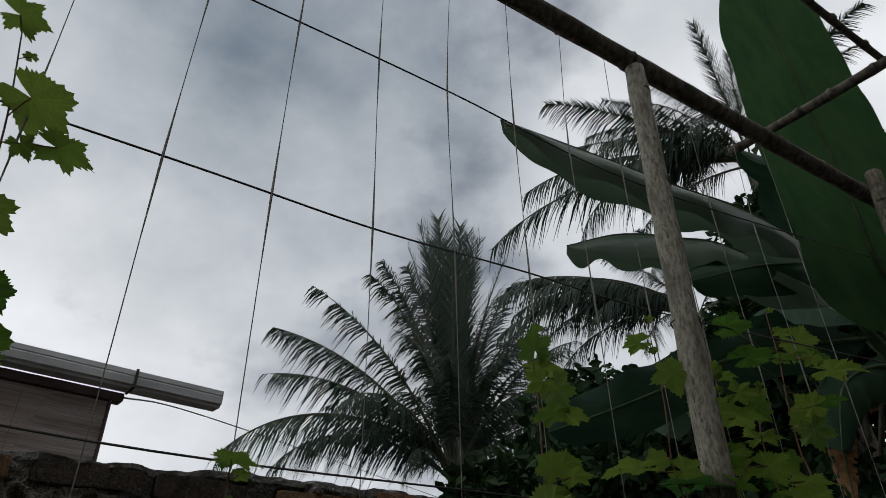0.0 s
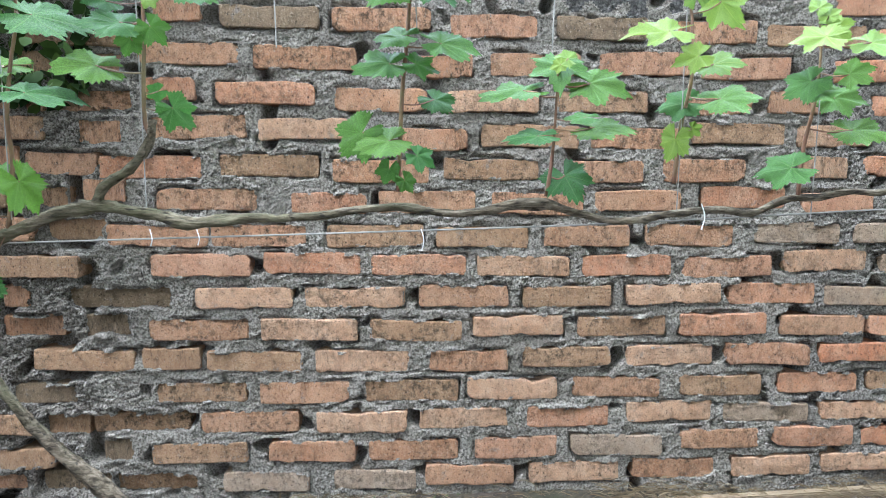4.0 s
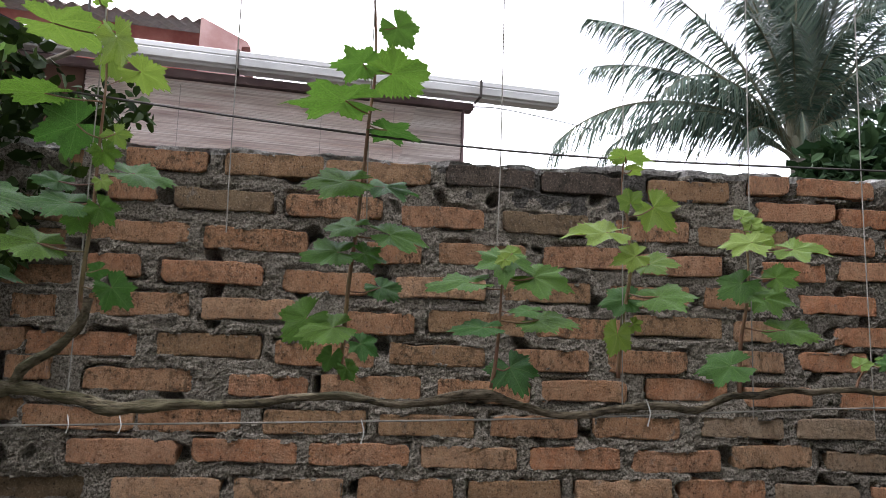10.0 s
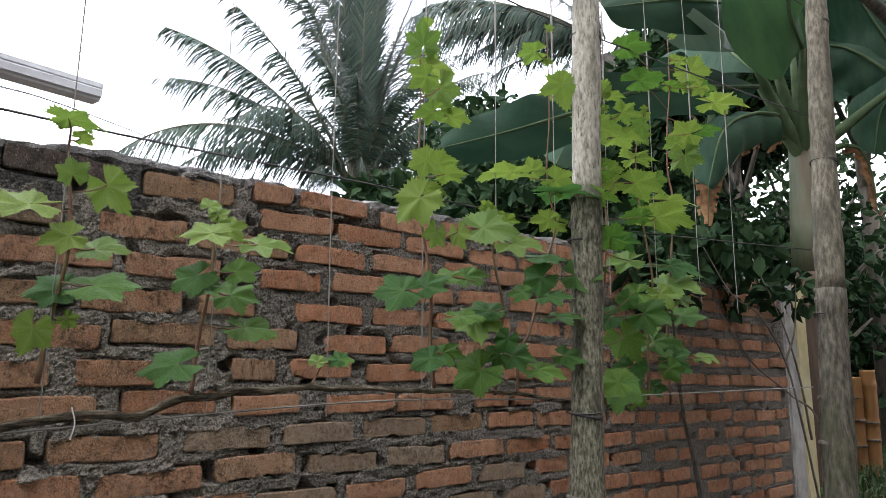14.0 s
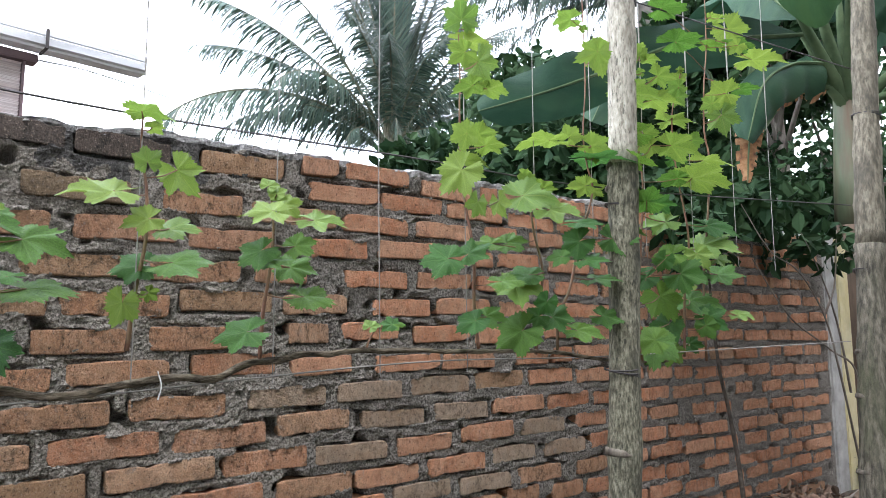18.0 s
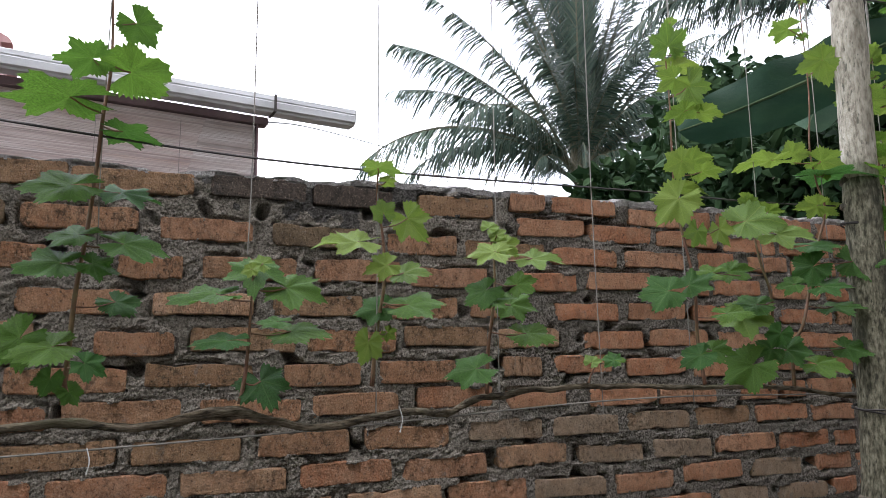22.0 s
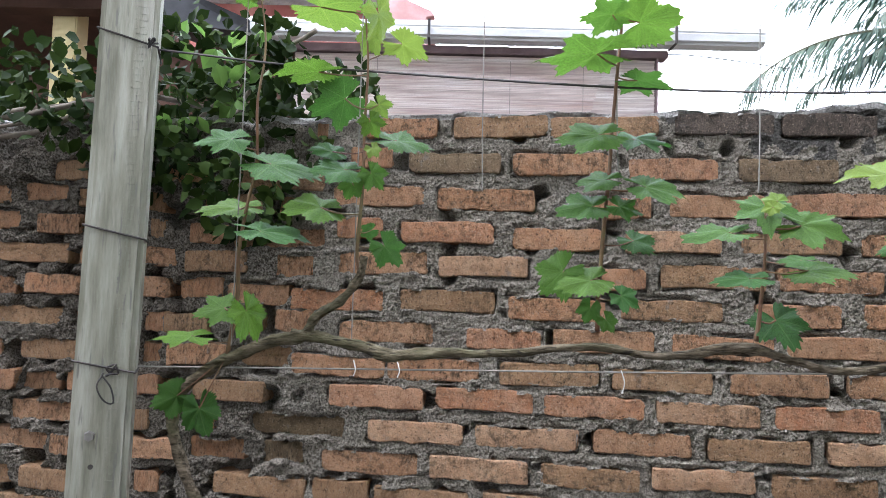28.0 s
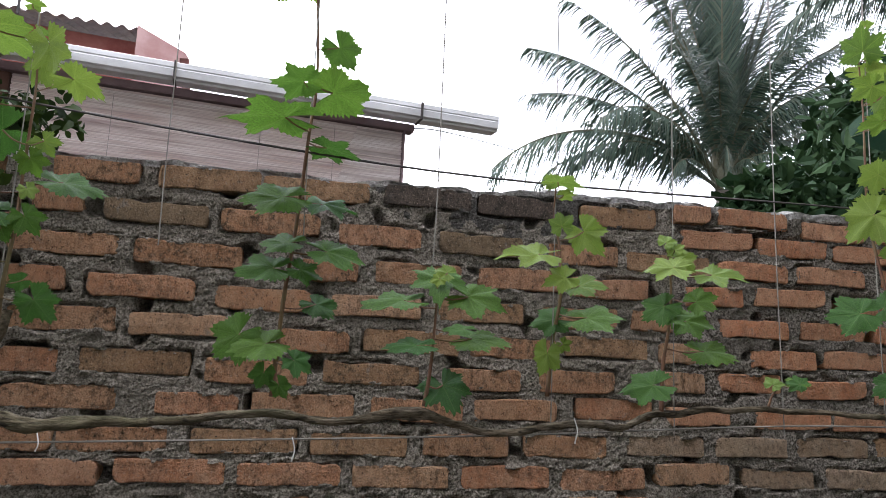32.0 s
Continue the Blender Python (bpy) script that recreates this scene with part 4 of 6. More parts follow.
def bamboo(name, a, b, r0, r1, mat, label, nodes, seed=0, category="post", ties=(), mossy=0, foot=None):
    a, b = Vector(a), Vector(b)
    ob = empty(name, a, label, category)
    pts, rad = [], []
    n = 60
    marks = [(k + 0.5 + 0.25 * math.sin(k * 2.3 + seed)) / nodes for k in range(nodes)]
    for i in range(n + 1):
        t = i / n
        p = (b - a) * t + Vector((math.sin(t * 5 + seed), math.cos(t * 4 + seed), 0)) * 0.006
        pts.append(p)
        swell = sum(math.exp(-((t - m) * n / 0.9) ** 2) for m in marks)
        rad.append((r0 + (r1 - r0) * t) * (1 + 0.1 * swell + 0.03 * noise.noise(Vector((t * 9, seed, 0)))))
    cut = int(n * mossy)
    if cut:
        v, f = tube(pts[:cut + 1], rad[:cut + 1], 18)
        raw("lower_culm", v, f, foot or BAMBOO_MOSSY, ob, "dark mossy lower section", True)
        marks.append(cut / n)
    v, f = tube(pts[cut:], rad[cut:], 18)
    raw("culm", v, f, mat, ob, smooth=True)
    d = (b - a).normalized()
    for m in marks:
        p = (b - a) * m
        rr = (r0 + (r1 - r0) * m) * 1.1
        v, f = tube([p - d * 0.009, p - d * 0.005, p + d * 0.003, p + d * 0.007], [rr * 0.9, rr * 1.0, rr * 0.98, rr * 0.9], 14, 0.08, seed)
        raw("node_ring", v, f, BAMBOO_DARK, ob, "dark ring at the joint", True)
    for t in ties:
        p = (b - a) * t
        for k in range(3):
            q = p + d * (k * 0.005 - 0.005)
            s = d.orthogonal().normalized()
            u = d.cross(s)
            rr = (r0 + (r1 - r0) * t) * 1.12
            loop = [q + (s * math.cos(w) + u * math.sin(w)) * rr + d * 0.006 * math.sin(w + k) for w in [i * math.pi / 7 for i in range(15)]]
            v, f = tube(loop, 0.0018, 5)
            raw("wire_tie", v, f, WIRE, ob)
    return ob


bamboo("bamboo_post", (1.372, -0.43, -0.2), (1.5, -0.43, 2.31), 0.034, 0.028, BAMBOO, "weathered pale bamboo post bound with wire", 9, 1, ties=(0.325, 0.465, 0.652, 0.82), mossy=0.5)
bamboo("bamboo_post", (2.28, -0.54, -0.2), (2.66, -0.52, 2.33), 0.047, 0.028, BAMBOO_MOTTLED, "thick mottled bamboo post with dark joint rings, its mossy foot darkened as in shade", 13, 2, ties=(0.42, 0.61), mossy=0.45, foot=BAMBOO_MOSS_SHADE)
bamboo("bamboo_beam", (-1.2, -0.425, 2.345), (5.2, -0.42, 2.345), 0.031, 0.027, BAMBOO_DARK, "dark bamboo top beam lying on the trellis posts", 20, 3, "beam", ties=(0.42,))
bamboo("bamboo_pole", (2.3, -1.5, 2.385), (2.16, -0.28, 2.385), 0.019, 0.016, BAMBOO_DARK, "thin dark bamboo cross pole lashed over the beam", 8, 4, "pole")
bamboo("bamboo_pole", (1.45, -0.84, 2.425), (2.9, -0.8, 2.425), 0.012, 0.01, BAMBOO_DARK, "thin dark cane laid across the trellis", 7, 5, "pole")


def strand(name, pts, r, mat, label, steps=8):
    v, f = tube(smoothed(pts, steps), r, 5)
    return tagged(raw(name, v, f, mat), label, "wire", "trellis wires")


strand("trellis_wire", [(-0.578, TY - 0.03, 1.066), (-0.3, TY, 1.04), (0.285, TY, 0.996), (0.9, TY, 1.0), (1.44, TY, 1.01), (2.42, -0.5, 1.06)], 0.0017, WIRE, "dark trellis wire stretched between the posts")
strand("trellis_wire", [(-0.6, TY, 0.594), (0.3, TY, 0.622), (0.9, TY, 0.65), (1.42, TY, 0.645), (2.35, -0.5, 0.66)], 0.0014, TWINE, "pale trellis wire carrying the grapevine arm")
strand("trellis_wire", [(-0.6, TY, 1.46), (0.278, TY, 1.45), (0.654, TY, 1.441), (1.01, TY, 1.456), (1.46, TY, 1.47), (2.5, -0.5, 1.5)], 0.002, WIRE, "dark trellis wire stretched between the posts")
strand("trellis_wire", [(-0.6, TY, 1.9), (0.465, TY, 1.892), (0.841, TY, 1.885), (1.47, TY, 1.863), (2.55, -0.5, 1.9)], 0.002, WIRE, "dark trellis wire stretched between the posts")
for k, x in enumerate((-0.45, -0.27, -0.09, 0.096, 0.284, 0.464, 0.656, 0.835, 1.02, 1.2, 1.375, 1.56, 1.75, 1.95, 2.15)):
    low = 0.63 if k in (0, 1, 5, 6, 7, 8) else 0.86
    strand("training_string", [(x + rng.uniform(-0.004, 0.004), TY, low), (x, TY + 0.002, 1.0), (x, TY, 1.45), (x + rng.uniform(-0.01, 0.01), TY, 1.89), (x + rng.uniform(-0.02, 0.02), -0.41, 2.33)],
           [0.0009 if i not in (6, 9) else 0.0024 for i in range(13)], TWINE, "thin grey training string hanging from the beam", 3)
strand("power_cable", [(0.4, 2.1, 1.93), (2.2, 6.0, 3.16), (9.0, 12.0, 4.2)], 0.006, WIRE, "thin overhead cable running from the house", 8)


# ---- grapevine ----
def leaf_mesh(seed):
    """A five-lobed toothed vine leaf, one unit across, the stalk's end at the origin and the middle lobe towards +y."""
    r = random.Random(seed)
    tips = [(0, 0.64), (52, 0.56), (112, 0.45), (-52, 0.56), (-112, 0.45)]
    tips = [(a + r.uniform(-3, 3), l * r.uniform(0.9, 1.1)) for a, l in tips]
    depth = r.uniform(0.32, 0.46)

    def envelope(a):
        return max([0.3] + [tl * (1 - depth * min(1, abs(a - ta) / 31) ** 1.15) for ta, tl in tips])

    # coarse uneven teeth: a slow rise to each point and a short fall behind it
    out, a = [(-163, 0.2)], -160.0
    while a < 158:
        wide = r.uniform(7.5, 14)
        near = min(tips, key=lambda q: abs(q[0] - (a + wide * 0.6)))
        point = near[0] if abs(near[0] - (a + wide * 0.6)) < 5 else a + wide * 0.6
        tooth = r.uniform(0.04, 0.13)
        out.append((a, envelope(a) * (1 - tooth * 0.8)))
        out.append(((a + point) / 2, envelope((a + point) / 2) * r.uniform(0.97, 1.02)))
        out.append((point, envelope(point) * (1 + tooth * 0.7)))
        a = max(a + wide, point + 2.5)
    out.append((163, 0.2))
    n = len(out)
    bm = bmesh.new()
    droop, cup = r.uniform(0.15, 0.42), r.uniform(-0.12, 0.2)
    wave, ph = r.uniform(0.02, 0.06), r.uniform(0, 6)

    def place(a, d):
        x, y = d * math.sin(radians(a)), d * math.cos(radians(a))
        z = -droop * max(0, y) ** 2 * 1.2 - cup * x * x + wave * math.sin(a * 0.1 + ph) * d * 2
        crease = min(abs(((a - ta) + 180) % 360 - 180) for ta, _ in tips)
        pucker = 0.02 * noise.noise(Vector((x * 11, y * 11, seed * 2.3))) * min(1, d * 4)
        return (x, y, z + 0.024 * min(1, crease / 22) * d * 1.6 + pucker + 0.05 * noise.noise(Vector((x * 3.1, y * 3.1, seed * 1.7))))

    mid = bm.verts.new((0, 0, 0))
    rings = [[bm.verts.new(place(a, d * share)) for a, d in out] for share in (0.3, 0.58, 0.82, 1.0)]
    for i in range(n - 1):
        bm.faces.new((mid, rings[0][i + 1], rings[0][i]))
        for low, high in zip(rings, rings[1:]):
            bm.faces.new((low[i], low[i + 1], high[i + 1], high[i]))
    bm.normal_update()
    mesh = bpy.data.meshes.new("leaf")
    bm.to_mesh(mesh)
    bm.free()
    mesh.polygons.foreach_set("use_smooth", [True] * len(mesh.polygons))
    return mesh


def leaf_set(mat, seed, n):
    made = [leaf_mesh(seed + i) for i in range(n)]
    for m in made:
        m.materials.append(mat)
    return made


def veined(m, pale):
    """Pale main veins from the stalk into the five lobes."""
    t = m.node_tree
    b = t.nodes["Principled BSDF"]
    color = b.inputs["Base Color"].links[0].from_socket
    split = t.nodes.new("ShaderNodeSeparateXYZ")
    t.links.new(t.nodes.new("ShaderNodeTexCoord").outputs["Object"], split.inputs[0])

    def calc(kind, a, c):
        n = t.nodes.new("ShaderNodeMath")
        n.operation = kind
        for i, v in enumerate((a, c)):
            if isinstance(v, (int, float)):
                n.inputs[i].default_value = v
            elif v is not None:
                t.links.new(v, n.inputs[i])
        return n.outputs[0]

    total = None
    for angle in (0, 52, 112, -52, -112):
        sn, cs = math.sin(radians(angle)), math.cos(radians(angle))
        along = calc("ADD", calc("MULTIPLY", split.outputs[0], sn), calc("MULTIPLY", split.outputs[1], cs))
        across = calc("ABSOLUTE", calc("SUBTRACT", calc("MULTIPLY", split.outputs[0], cs), calc("MULTIPLY", split.outputs[1], sn)), None)
        on = calc("MULTIPLY", calc("GREATER_THAN", along, 0.0), calc("LESS_THAN", across, 0.007))
        total = on if total is None else calc("MAXIMUM", total, on)
    mixed = blend(t, calc("MULTIPLY", total, 0.2), color, pale)
    t.links.new(mixed, b.inputs["Base Color"])


veined(LEAF, (0.26, 0.4, 0.14))
veined(LEAF_YOUNG, (0.48, 0.58, 0.14))
LEAVES, YOUNG = leaf_set(LEAF, 300, 8), leaf_set(LEAF_YOUNG, 340, 6)


def put_leaf(parent, place, size, angle, open_to, young, stem_at):
    """A leaf whose blade points along angle (0: to +x, 90: up) as seen from the garden. open_to: how far it faces the garden (1: fully, near 0: edge on);
    positive: tipped about a level line, negative: turned about an upright one. High leaves show their undersides."""
    a = radians(angle)
    base = parent.matrix_world.translation if parent.name.startswith("young_vine") else Vector((0, 0, 0))
    away = (Vector(place) + base - Vector((0.15, -1.33, 0.72))).normalized()
    across = Vector((away.y, -away.x, 0)).normalized()
    up = across.cross(away)
    share = min(1, abs(open_to) * rng.uniform(0.92, 1.05))
    rest = math.sqrt(1 - share * share)
    below = place[2] > 0.97
    if open_to > 0:
        face = away * (share if below else -share) + up * rest
    else:
        face = away * -share + across * rest * rng.choice((-1, 1)) + up * 0.2
    face = (face + across * rng.uniform(-0.15, 0.15)).normalized()
    tip = across * math.cos(a) + up * math.sin(a)
    tip = (tip - face * tip.dot(face)).normalized()
    side = tip.cross(face)
    m = Matrix((side, tip, face)).transposed().to_4x4()
    at = Vector(place) - tip * size * 0.16
    ob = new("leaf", rng.choice(YOUNG if young else LEAVES))
    ob.matrix_world = Matrix.Translation(at) @ m @ Matrix.Diagonal((size, size, size, 1))
    ob.parent = parent
    stalk = smoothed([stem_at, Vector(stem_at).lerp(at, 0.5) + Vector((0, -0.006, -0.004)), at], 3)
    v, f = tube(stalk, 0.0009 if size < 0.07 else 0.0012, 5)
    raw("leaf_stalk", v, f, SHOOT, parent)
    return ob


def nearest_on(stem, p):
    return min(stem, key=lambda q: (q - Vector(p)).length + (0.03 if q.z > p[2] + 0.01 else 0))


vine = empty("grapevine", (-0.52, -0.4, 0), "old gnarled grapevine trained along a wire, with leafy green shoots", "grapevine")


def wood(points, radii, seed):
    pts = smoothed([(x, y, z) for x, y, z in points], 6)
    k = len(points) - 1
    rad = []
    for i in range(len(pts)):
        t = i / (len(pts) - 1) * k
        a = min(int(t), k - 1)
        r = radii[a] + (radii[a + 1] - radii[a]) * (t - a)
        rad.append(r * (1 + 0.22 * noise.noise(Vector((t * 2.4, seed, 0))) + 0.14 * noise.noise(Vector((t * 7.3, seed, 5)))))
    return tube([p + Vector((0, 0, 0.004 * noise.noise(Vector((p.x * 22, seed, 1))))) for p in pts], rad, 16, 0.6, seed)


v, f = wood([(-0.2, -0.38, -0.05), (-0.26, -0.39, 0.1), (-0.33, -0.4, 0.215), (-0.405, -0.4, 0.29), (-0.465, -0.4, 0.36), (-0.508, -0.4, 0.43), (-0.538, -0.4, 0.51), (-0.528, -0.4, 0.56), (-0.463, -0.4, 0.607), (-0.41, -0.4, 0.632), (-0.342, -0.4, 0.649)],
            [0.018, 0.0145, 0.0125, 0.0095, 0.0074, 0.007, 0.0085, 0.008, 0.0078, 0.008, 0.008], 1)
raw("trunk", v, f, VINE_BARK, vine, "gnarled grey-brown trunk", True).matrix_parent_inverse = vine.matrix_world.inverted()
v, f = wood([(-0.36, -0.4, 0.65), (-0.3, -0.4, 0.645), (-0.214, -0.405, 0.627), (-0.14, -0.4, 0.632), (-0.068, -0.4, 0.633), (0.065, -0.4, 0.648), (0.156, -0.4, 0.638), (0.255, -0.4, 0.654), (0.32, -0.4, 0.64),
             (0.386, -0.4, 0.628), (0.489, -0.4, 0.643), (0.57, -0.4, 0.642), (0.643, -0.4, 0.662), (0.807, -0.4, 0.672), (1.044, -0.4, 0.664), (1.215, -0.4, 0.66), (1.451, -0.4, 0.632), (1.62, -0.4, 0.625)],
            [0.008, 0.007, 0.008, 0.0068, 0.0052, 0.005, 0.0048, 0.0085, 0.0048, 0.005, 0.005, 0.0046, 0.005, 0.004, 0.004, 0.004, 0.0035, 0.0025], 2)
raw("cordon", v, f, VINE_BARK, vine, "horizontal woody arm tied to the wire", True).matrix_parent_inverse = vine.matrix_world.inverted()
v, f = wood([(-0.34, -0.4, 0.65), (-0.325, -0.4, 0.675), (-0.285, -0.4, 0.705), (-0.262, -0.4, 0.735), (-0.256, -0.4, 0.765)], [0.007, 0.0065, 0.0065, 0.006, 0.0045], 3)
raw("spur", v, f, VINE_BARK, vine, "", True).matrix_parent_inverse = vine.matrix_world.inverted()
def grow(line, leaves, young):
    """One shoot from the arm upwards: its line (x, z), its grown leaves and its young, yellowish ones (x, z, size, angle, open_to)."""
    stem = smoothed([(x, TY + 0.006 * math.sin(i * 2.1), z) for i, (x, z) in enumerate(line)], 5)
    thick = 0.0034 if len(stem) > 12 else 0.0022
    v, f = tube(stem, [thick * (1 - 0.65 * i / (len(stem) - 1)) for i in range(len(stem))], 7)
    shoot = raw("shoot", v, f, SHOOT, vine, "reddish green shoot", True)
    shoot.matrix_parent_inverse = vine.matrix_world.inverted()
    for rows, fresh in ((leaves, False), (young, True)):
        for x, z, size, angle, open_to in rows:
            put_leaf(shoot, (x, TY - 0.02 + rng.uniform(-0.035, 0.035), z), size * (0.95 if fresh else 1.04), angle, open_to, fresh, nearest_on(stem, (x, TY, z)))
    for k in range(2 if len(line) > 4 else 1):
        q = stem[-1 - k * 2]
        put_leaf(shoot, (q.x + rng.uniform(-0.015, 0.015), TY - 0.01, q.z + 0.004), rng.uniform(0.022, 0.034), rng.choice((20, 70, 120, 160)), 0.8, True, q)


grow([(-0.457, 0.618), (-0.448, 0.701), (-0.444, 0.768), (-0.437, 0.836), (-0.427, 0.904), (-0.425, 0.989), (-0.419, 1.058), (-0.423, 1.111), (-0.431, 1.173)],
     [(-0.459, 0.928, 0.079, 170, 0.44), (-0.378, 0.895, 0.113, -15, 0.43), (-0.473, 0.836, 0.092, 160, 0.34), (-0.373, 0.795, 0.102, -5, 0.28), (-0.474, 0.684, 0.068, 180, 0.69), (-0.402, 0.674, 0.073, -50, -0.95), (-0.499, 0.646, 0.074, 185, 0.29), (-0.532, 0.553, 0.054, 200, 1.00), (-0.479, 0.533, 0.062, -70, -0.78), (-0.448, 1.156, 0.045, 150, 0.90)],
     [(-0.400, 1.147, 0.043, 60, 0.79)])
grow([(-0.260, 0.744), (-0.268, 0.764), (-0.263, 0.813), (-0.261, 0.878), (-0.263, 0.945), (-0.258, 1.028), (-0.261, 1.070), (-0.271, 1.165)],
     [(-0.340, 1.030, 0.091, 190, 0.45), (-0.305, 0.991, 0.079, 210, 1.00), (-0.247, 0.953, 0.041, -60, 1.00), (-0.204, 0.934, 0.076, -10, 0.35), (-0.319, 0.920, 0.053, 180, 0.51), (-0.295, 0.887, 0.079, 190, 0.44), (-0.275, 0.862, 0.039, 250, -0.97), (-0.240, 0.877, 0.044, -50, -1.00), (-0.327, 0.833, 0.081, 190, 0.50), (-0.218, 0.773, 0.052, -50, 1.00), (-0.254, 0.801, 0.027, 210, 1.00)],
     [(-0.317, 1.131, 0.122, -20, 0.53), (-0.232, 1.093, 0.075, -60, -0.79), (-0.191, 1.055, 0.068, -30, 0.73), (-0.260, 1.083, 0.052, 240, -0.90), (-0.239, 0.982, 0.043, -50, -0.94), (-0.237, 0.911, 0.027, -60, 0.91)])
grow([(0.073, 0.669), (0.075, 0.726), (0.079, 0.802), (0.086, 0.878), (0.091, 0.956), (0.096, 1.034), (0.101, 1.105), (0.096, 1.206), (0.085, 1.334), (0.07, 1.455), (0.045, 1.6)],
     [(0.074, 1.090, 0.063, 190, 0.80), (0.138, 1.097, 0.090, 30, 0.82), (0.043, 1.036, 0.126, 190, 0.42), (0.133, 1.010, 0.073, -15, 0.49), (0.055, 0.931, 0.090, 185, 0.46), (0.134, 0.934, 0.079, -5, 0.29), (0.069, 0.875, 0.062, 150, 0.46), (0.144, 0.862, 0.080, 10, 0.51), (0.051, 0.836, 0.070, 190, 0.53), (0.105, 0.834, 0.047, -30, 0.67), (0.128, 0.791, 0.049, -60, 0.58), (0.017, 0.741, 0.070, 220, -1.00), (0.050, 0.736, 0.073, 200, 0.63), (0.105, 0.715, 0.041, -30, 0.90), (0.060, 0.696, 0.035, 250, 1.00), (0.085, 0.682, 0.031, -60, 1.00), (0.135, 1.155, 0.058, -50, 0.99)],
     # high leaves: the brighter young-leaf colour stands in for light from behind
     [(0.02, 1.264, 0.1, 160, 0.7), (0.097, 1.267, 0.09, -30, 0.8), (0.16, 1.39, 0.09, -20, 0.7), (0.108, 1.374, 0.05, -60, 0.9), (0.054, 1.595, 0.085, 0, 0.8), (0.111, 1.445, 0.115, -30, 0.85)])
grow([(0.278, 0.663), (0.285, 0.710), (0.287, 0.768), (0.290, 0.845)],
     [(0.293, 0.836, 0.087, -90, 0.45), (0.346, 0.814, 0.084, -30, 0.60), (0.229, 0.805, 0.086, 185, 0.26), (0.311, 0.769, 0.045, 160, 0.37), (0.354, 0.758, 0.084, -20, 0.38), (0.246, 0.744, 0.070, 185, 0.32), (0.307, 0.684, 0.076, -70, 0.75)],
     [(0.279, 0.833, 0.023, 200, 0.97)])
grow([(0.456, 0.681), (0.464, 0.757), (0.472, 0.827), (0.471, 0.898), (0.464, 0.945), (0.462, 0.992)],
     [(0.460, 0.790, 0.055, 200, 0.79), (0.508, 0.795, 0.082, 10, 0.44)],
     [(0.462, 0.987, 0.069, 0, 0.35), (0.465, 0.932, 0.042, 100, -0.99), (0.517, 0.918, 0.072, -50, -1.00), (0.408, 0.878, 0.091, 190, 0.36), (0.458, 0.846, 0.053, 200, 0.81), (0.512, 0.844, 0.074, 0, 0.54), (0.437, 0.735, 0.051, 250, -0.88), (0.484, 0.754, 0.029, -40, 1.00)])
grow([(0.634, 0.664), (0.640, 0.732), (0.645, 0.794), (0.651, 0.857), (0.647, 0.916)],
     [(0.608, 0.812, 0.058, 220, 0.78), (0.674, 0.829, 0.050, 30, 0.87), (0.631, 0.803, 0.050, 0, 0.51), (0.697, 0.800, 0.068, -10, 0.61), (0.704, 0.753, 0.068, -20, 0.53), (0.587, 0.702, 0.067, 200, 0.69)],
     [(0.620, 0.874, 0.075, 190, 0.46), (0.649, 0.909, 0.033, 90, 0.78), (0.682, 0.892, 0.054, -40, 0.92), (0.712, 0.869, 0.075, -15, 0.46)])
grow([(0.812, 0.676), (0.822, 0.691), (0.828, 0.709)],
     [(0.820, 0.714, 0.032, 160, 0.86), (0.859, 0.714, 0.036, 10, 0.71)],
     [])
grow([(1.047, 0.669), (1.042, 0.747), (1.034, 0.839), (1.022, 0.920), (1.013, 0.991), (1.004, 1.105), (1.010, 1.181), (1.009, 1.323)],
     [(0.938, 0.823, 0.076, 190, 0.80), (1.010, 0.841, 0.067, 40, 0.74), (1.077, 0.789, 0.062, 0, 0.42), (1.002, 0.715, 0.060, 220, 0.81), (1.062, 0.727, 0.057, -10, 0.79)],
     [(1.001, 1.285, 0.082, 90, 1.00), (1.048, 1.251, 0.097, 0, 0.33), (0.973, 1.188, 0.066, 210, 1.00), (1.046, 1.192, 0.083, -60, -0.88), (0.991, 1.134, 0.060, 190, 0.76), (1.082, 1.158, 0.074, -20, 0.51), (0.974, 1.041, 0.059, 200, 1.00), (1.063, 1.071, 0.068, 20, 0.87), (1.040, 1.035, 0.067, 10, 0.58), (1.026, 1.011, 0.077, 10, 0.47), (0.961, 0.969, 0.089, 230, 0.91), (1.001, 0.918, 0.054, 240, -0.73), (1.059, 0.926, 0.054, -60, -0.85)])
grow([(1.192, 0.655), (1.207, 0.728), (1.210, 0.816), (1.194, 0.892), (1.187, 0.964), (1.170, 1.002)],
     [(1.078, 0.864, 0.056, 180, 0.52), (1.139, 0.871, 0.067, 30, 0.71), (1.208, 0.841, 0.048, 180, 0.75), (1.161, 0.808, 0.076, 190, 0.56), (1.174, 0.749, 0.047, 240, 1.00), (1.189, 0.726, 0.054, 200, 0.89), (1.231, 0.726, 0.071, 0, 0.76), (1.138, 0.694, 0.086, 220, 0.89)],
     [(1.138, 0.953, 0.107, 10, 0.68), (1.222, 0.935, 0.098, -15, 0.51), (1.162, 0.995, 0.039, 90, 0.92), (1.203, 0.983, 0.056, 60, 0.70), (1.160, 0.786, 0.114, -35, 0.66)])
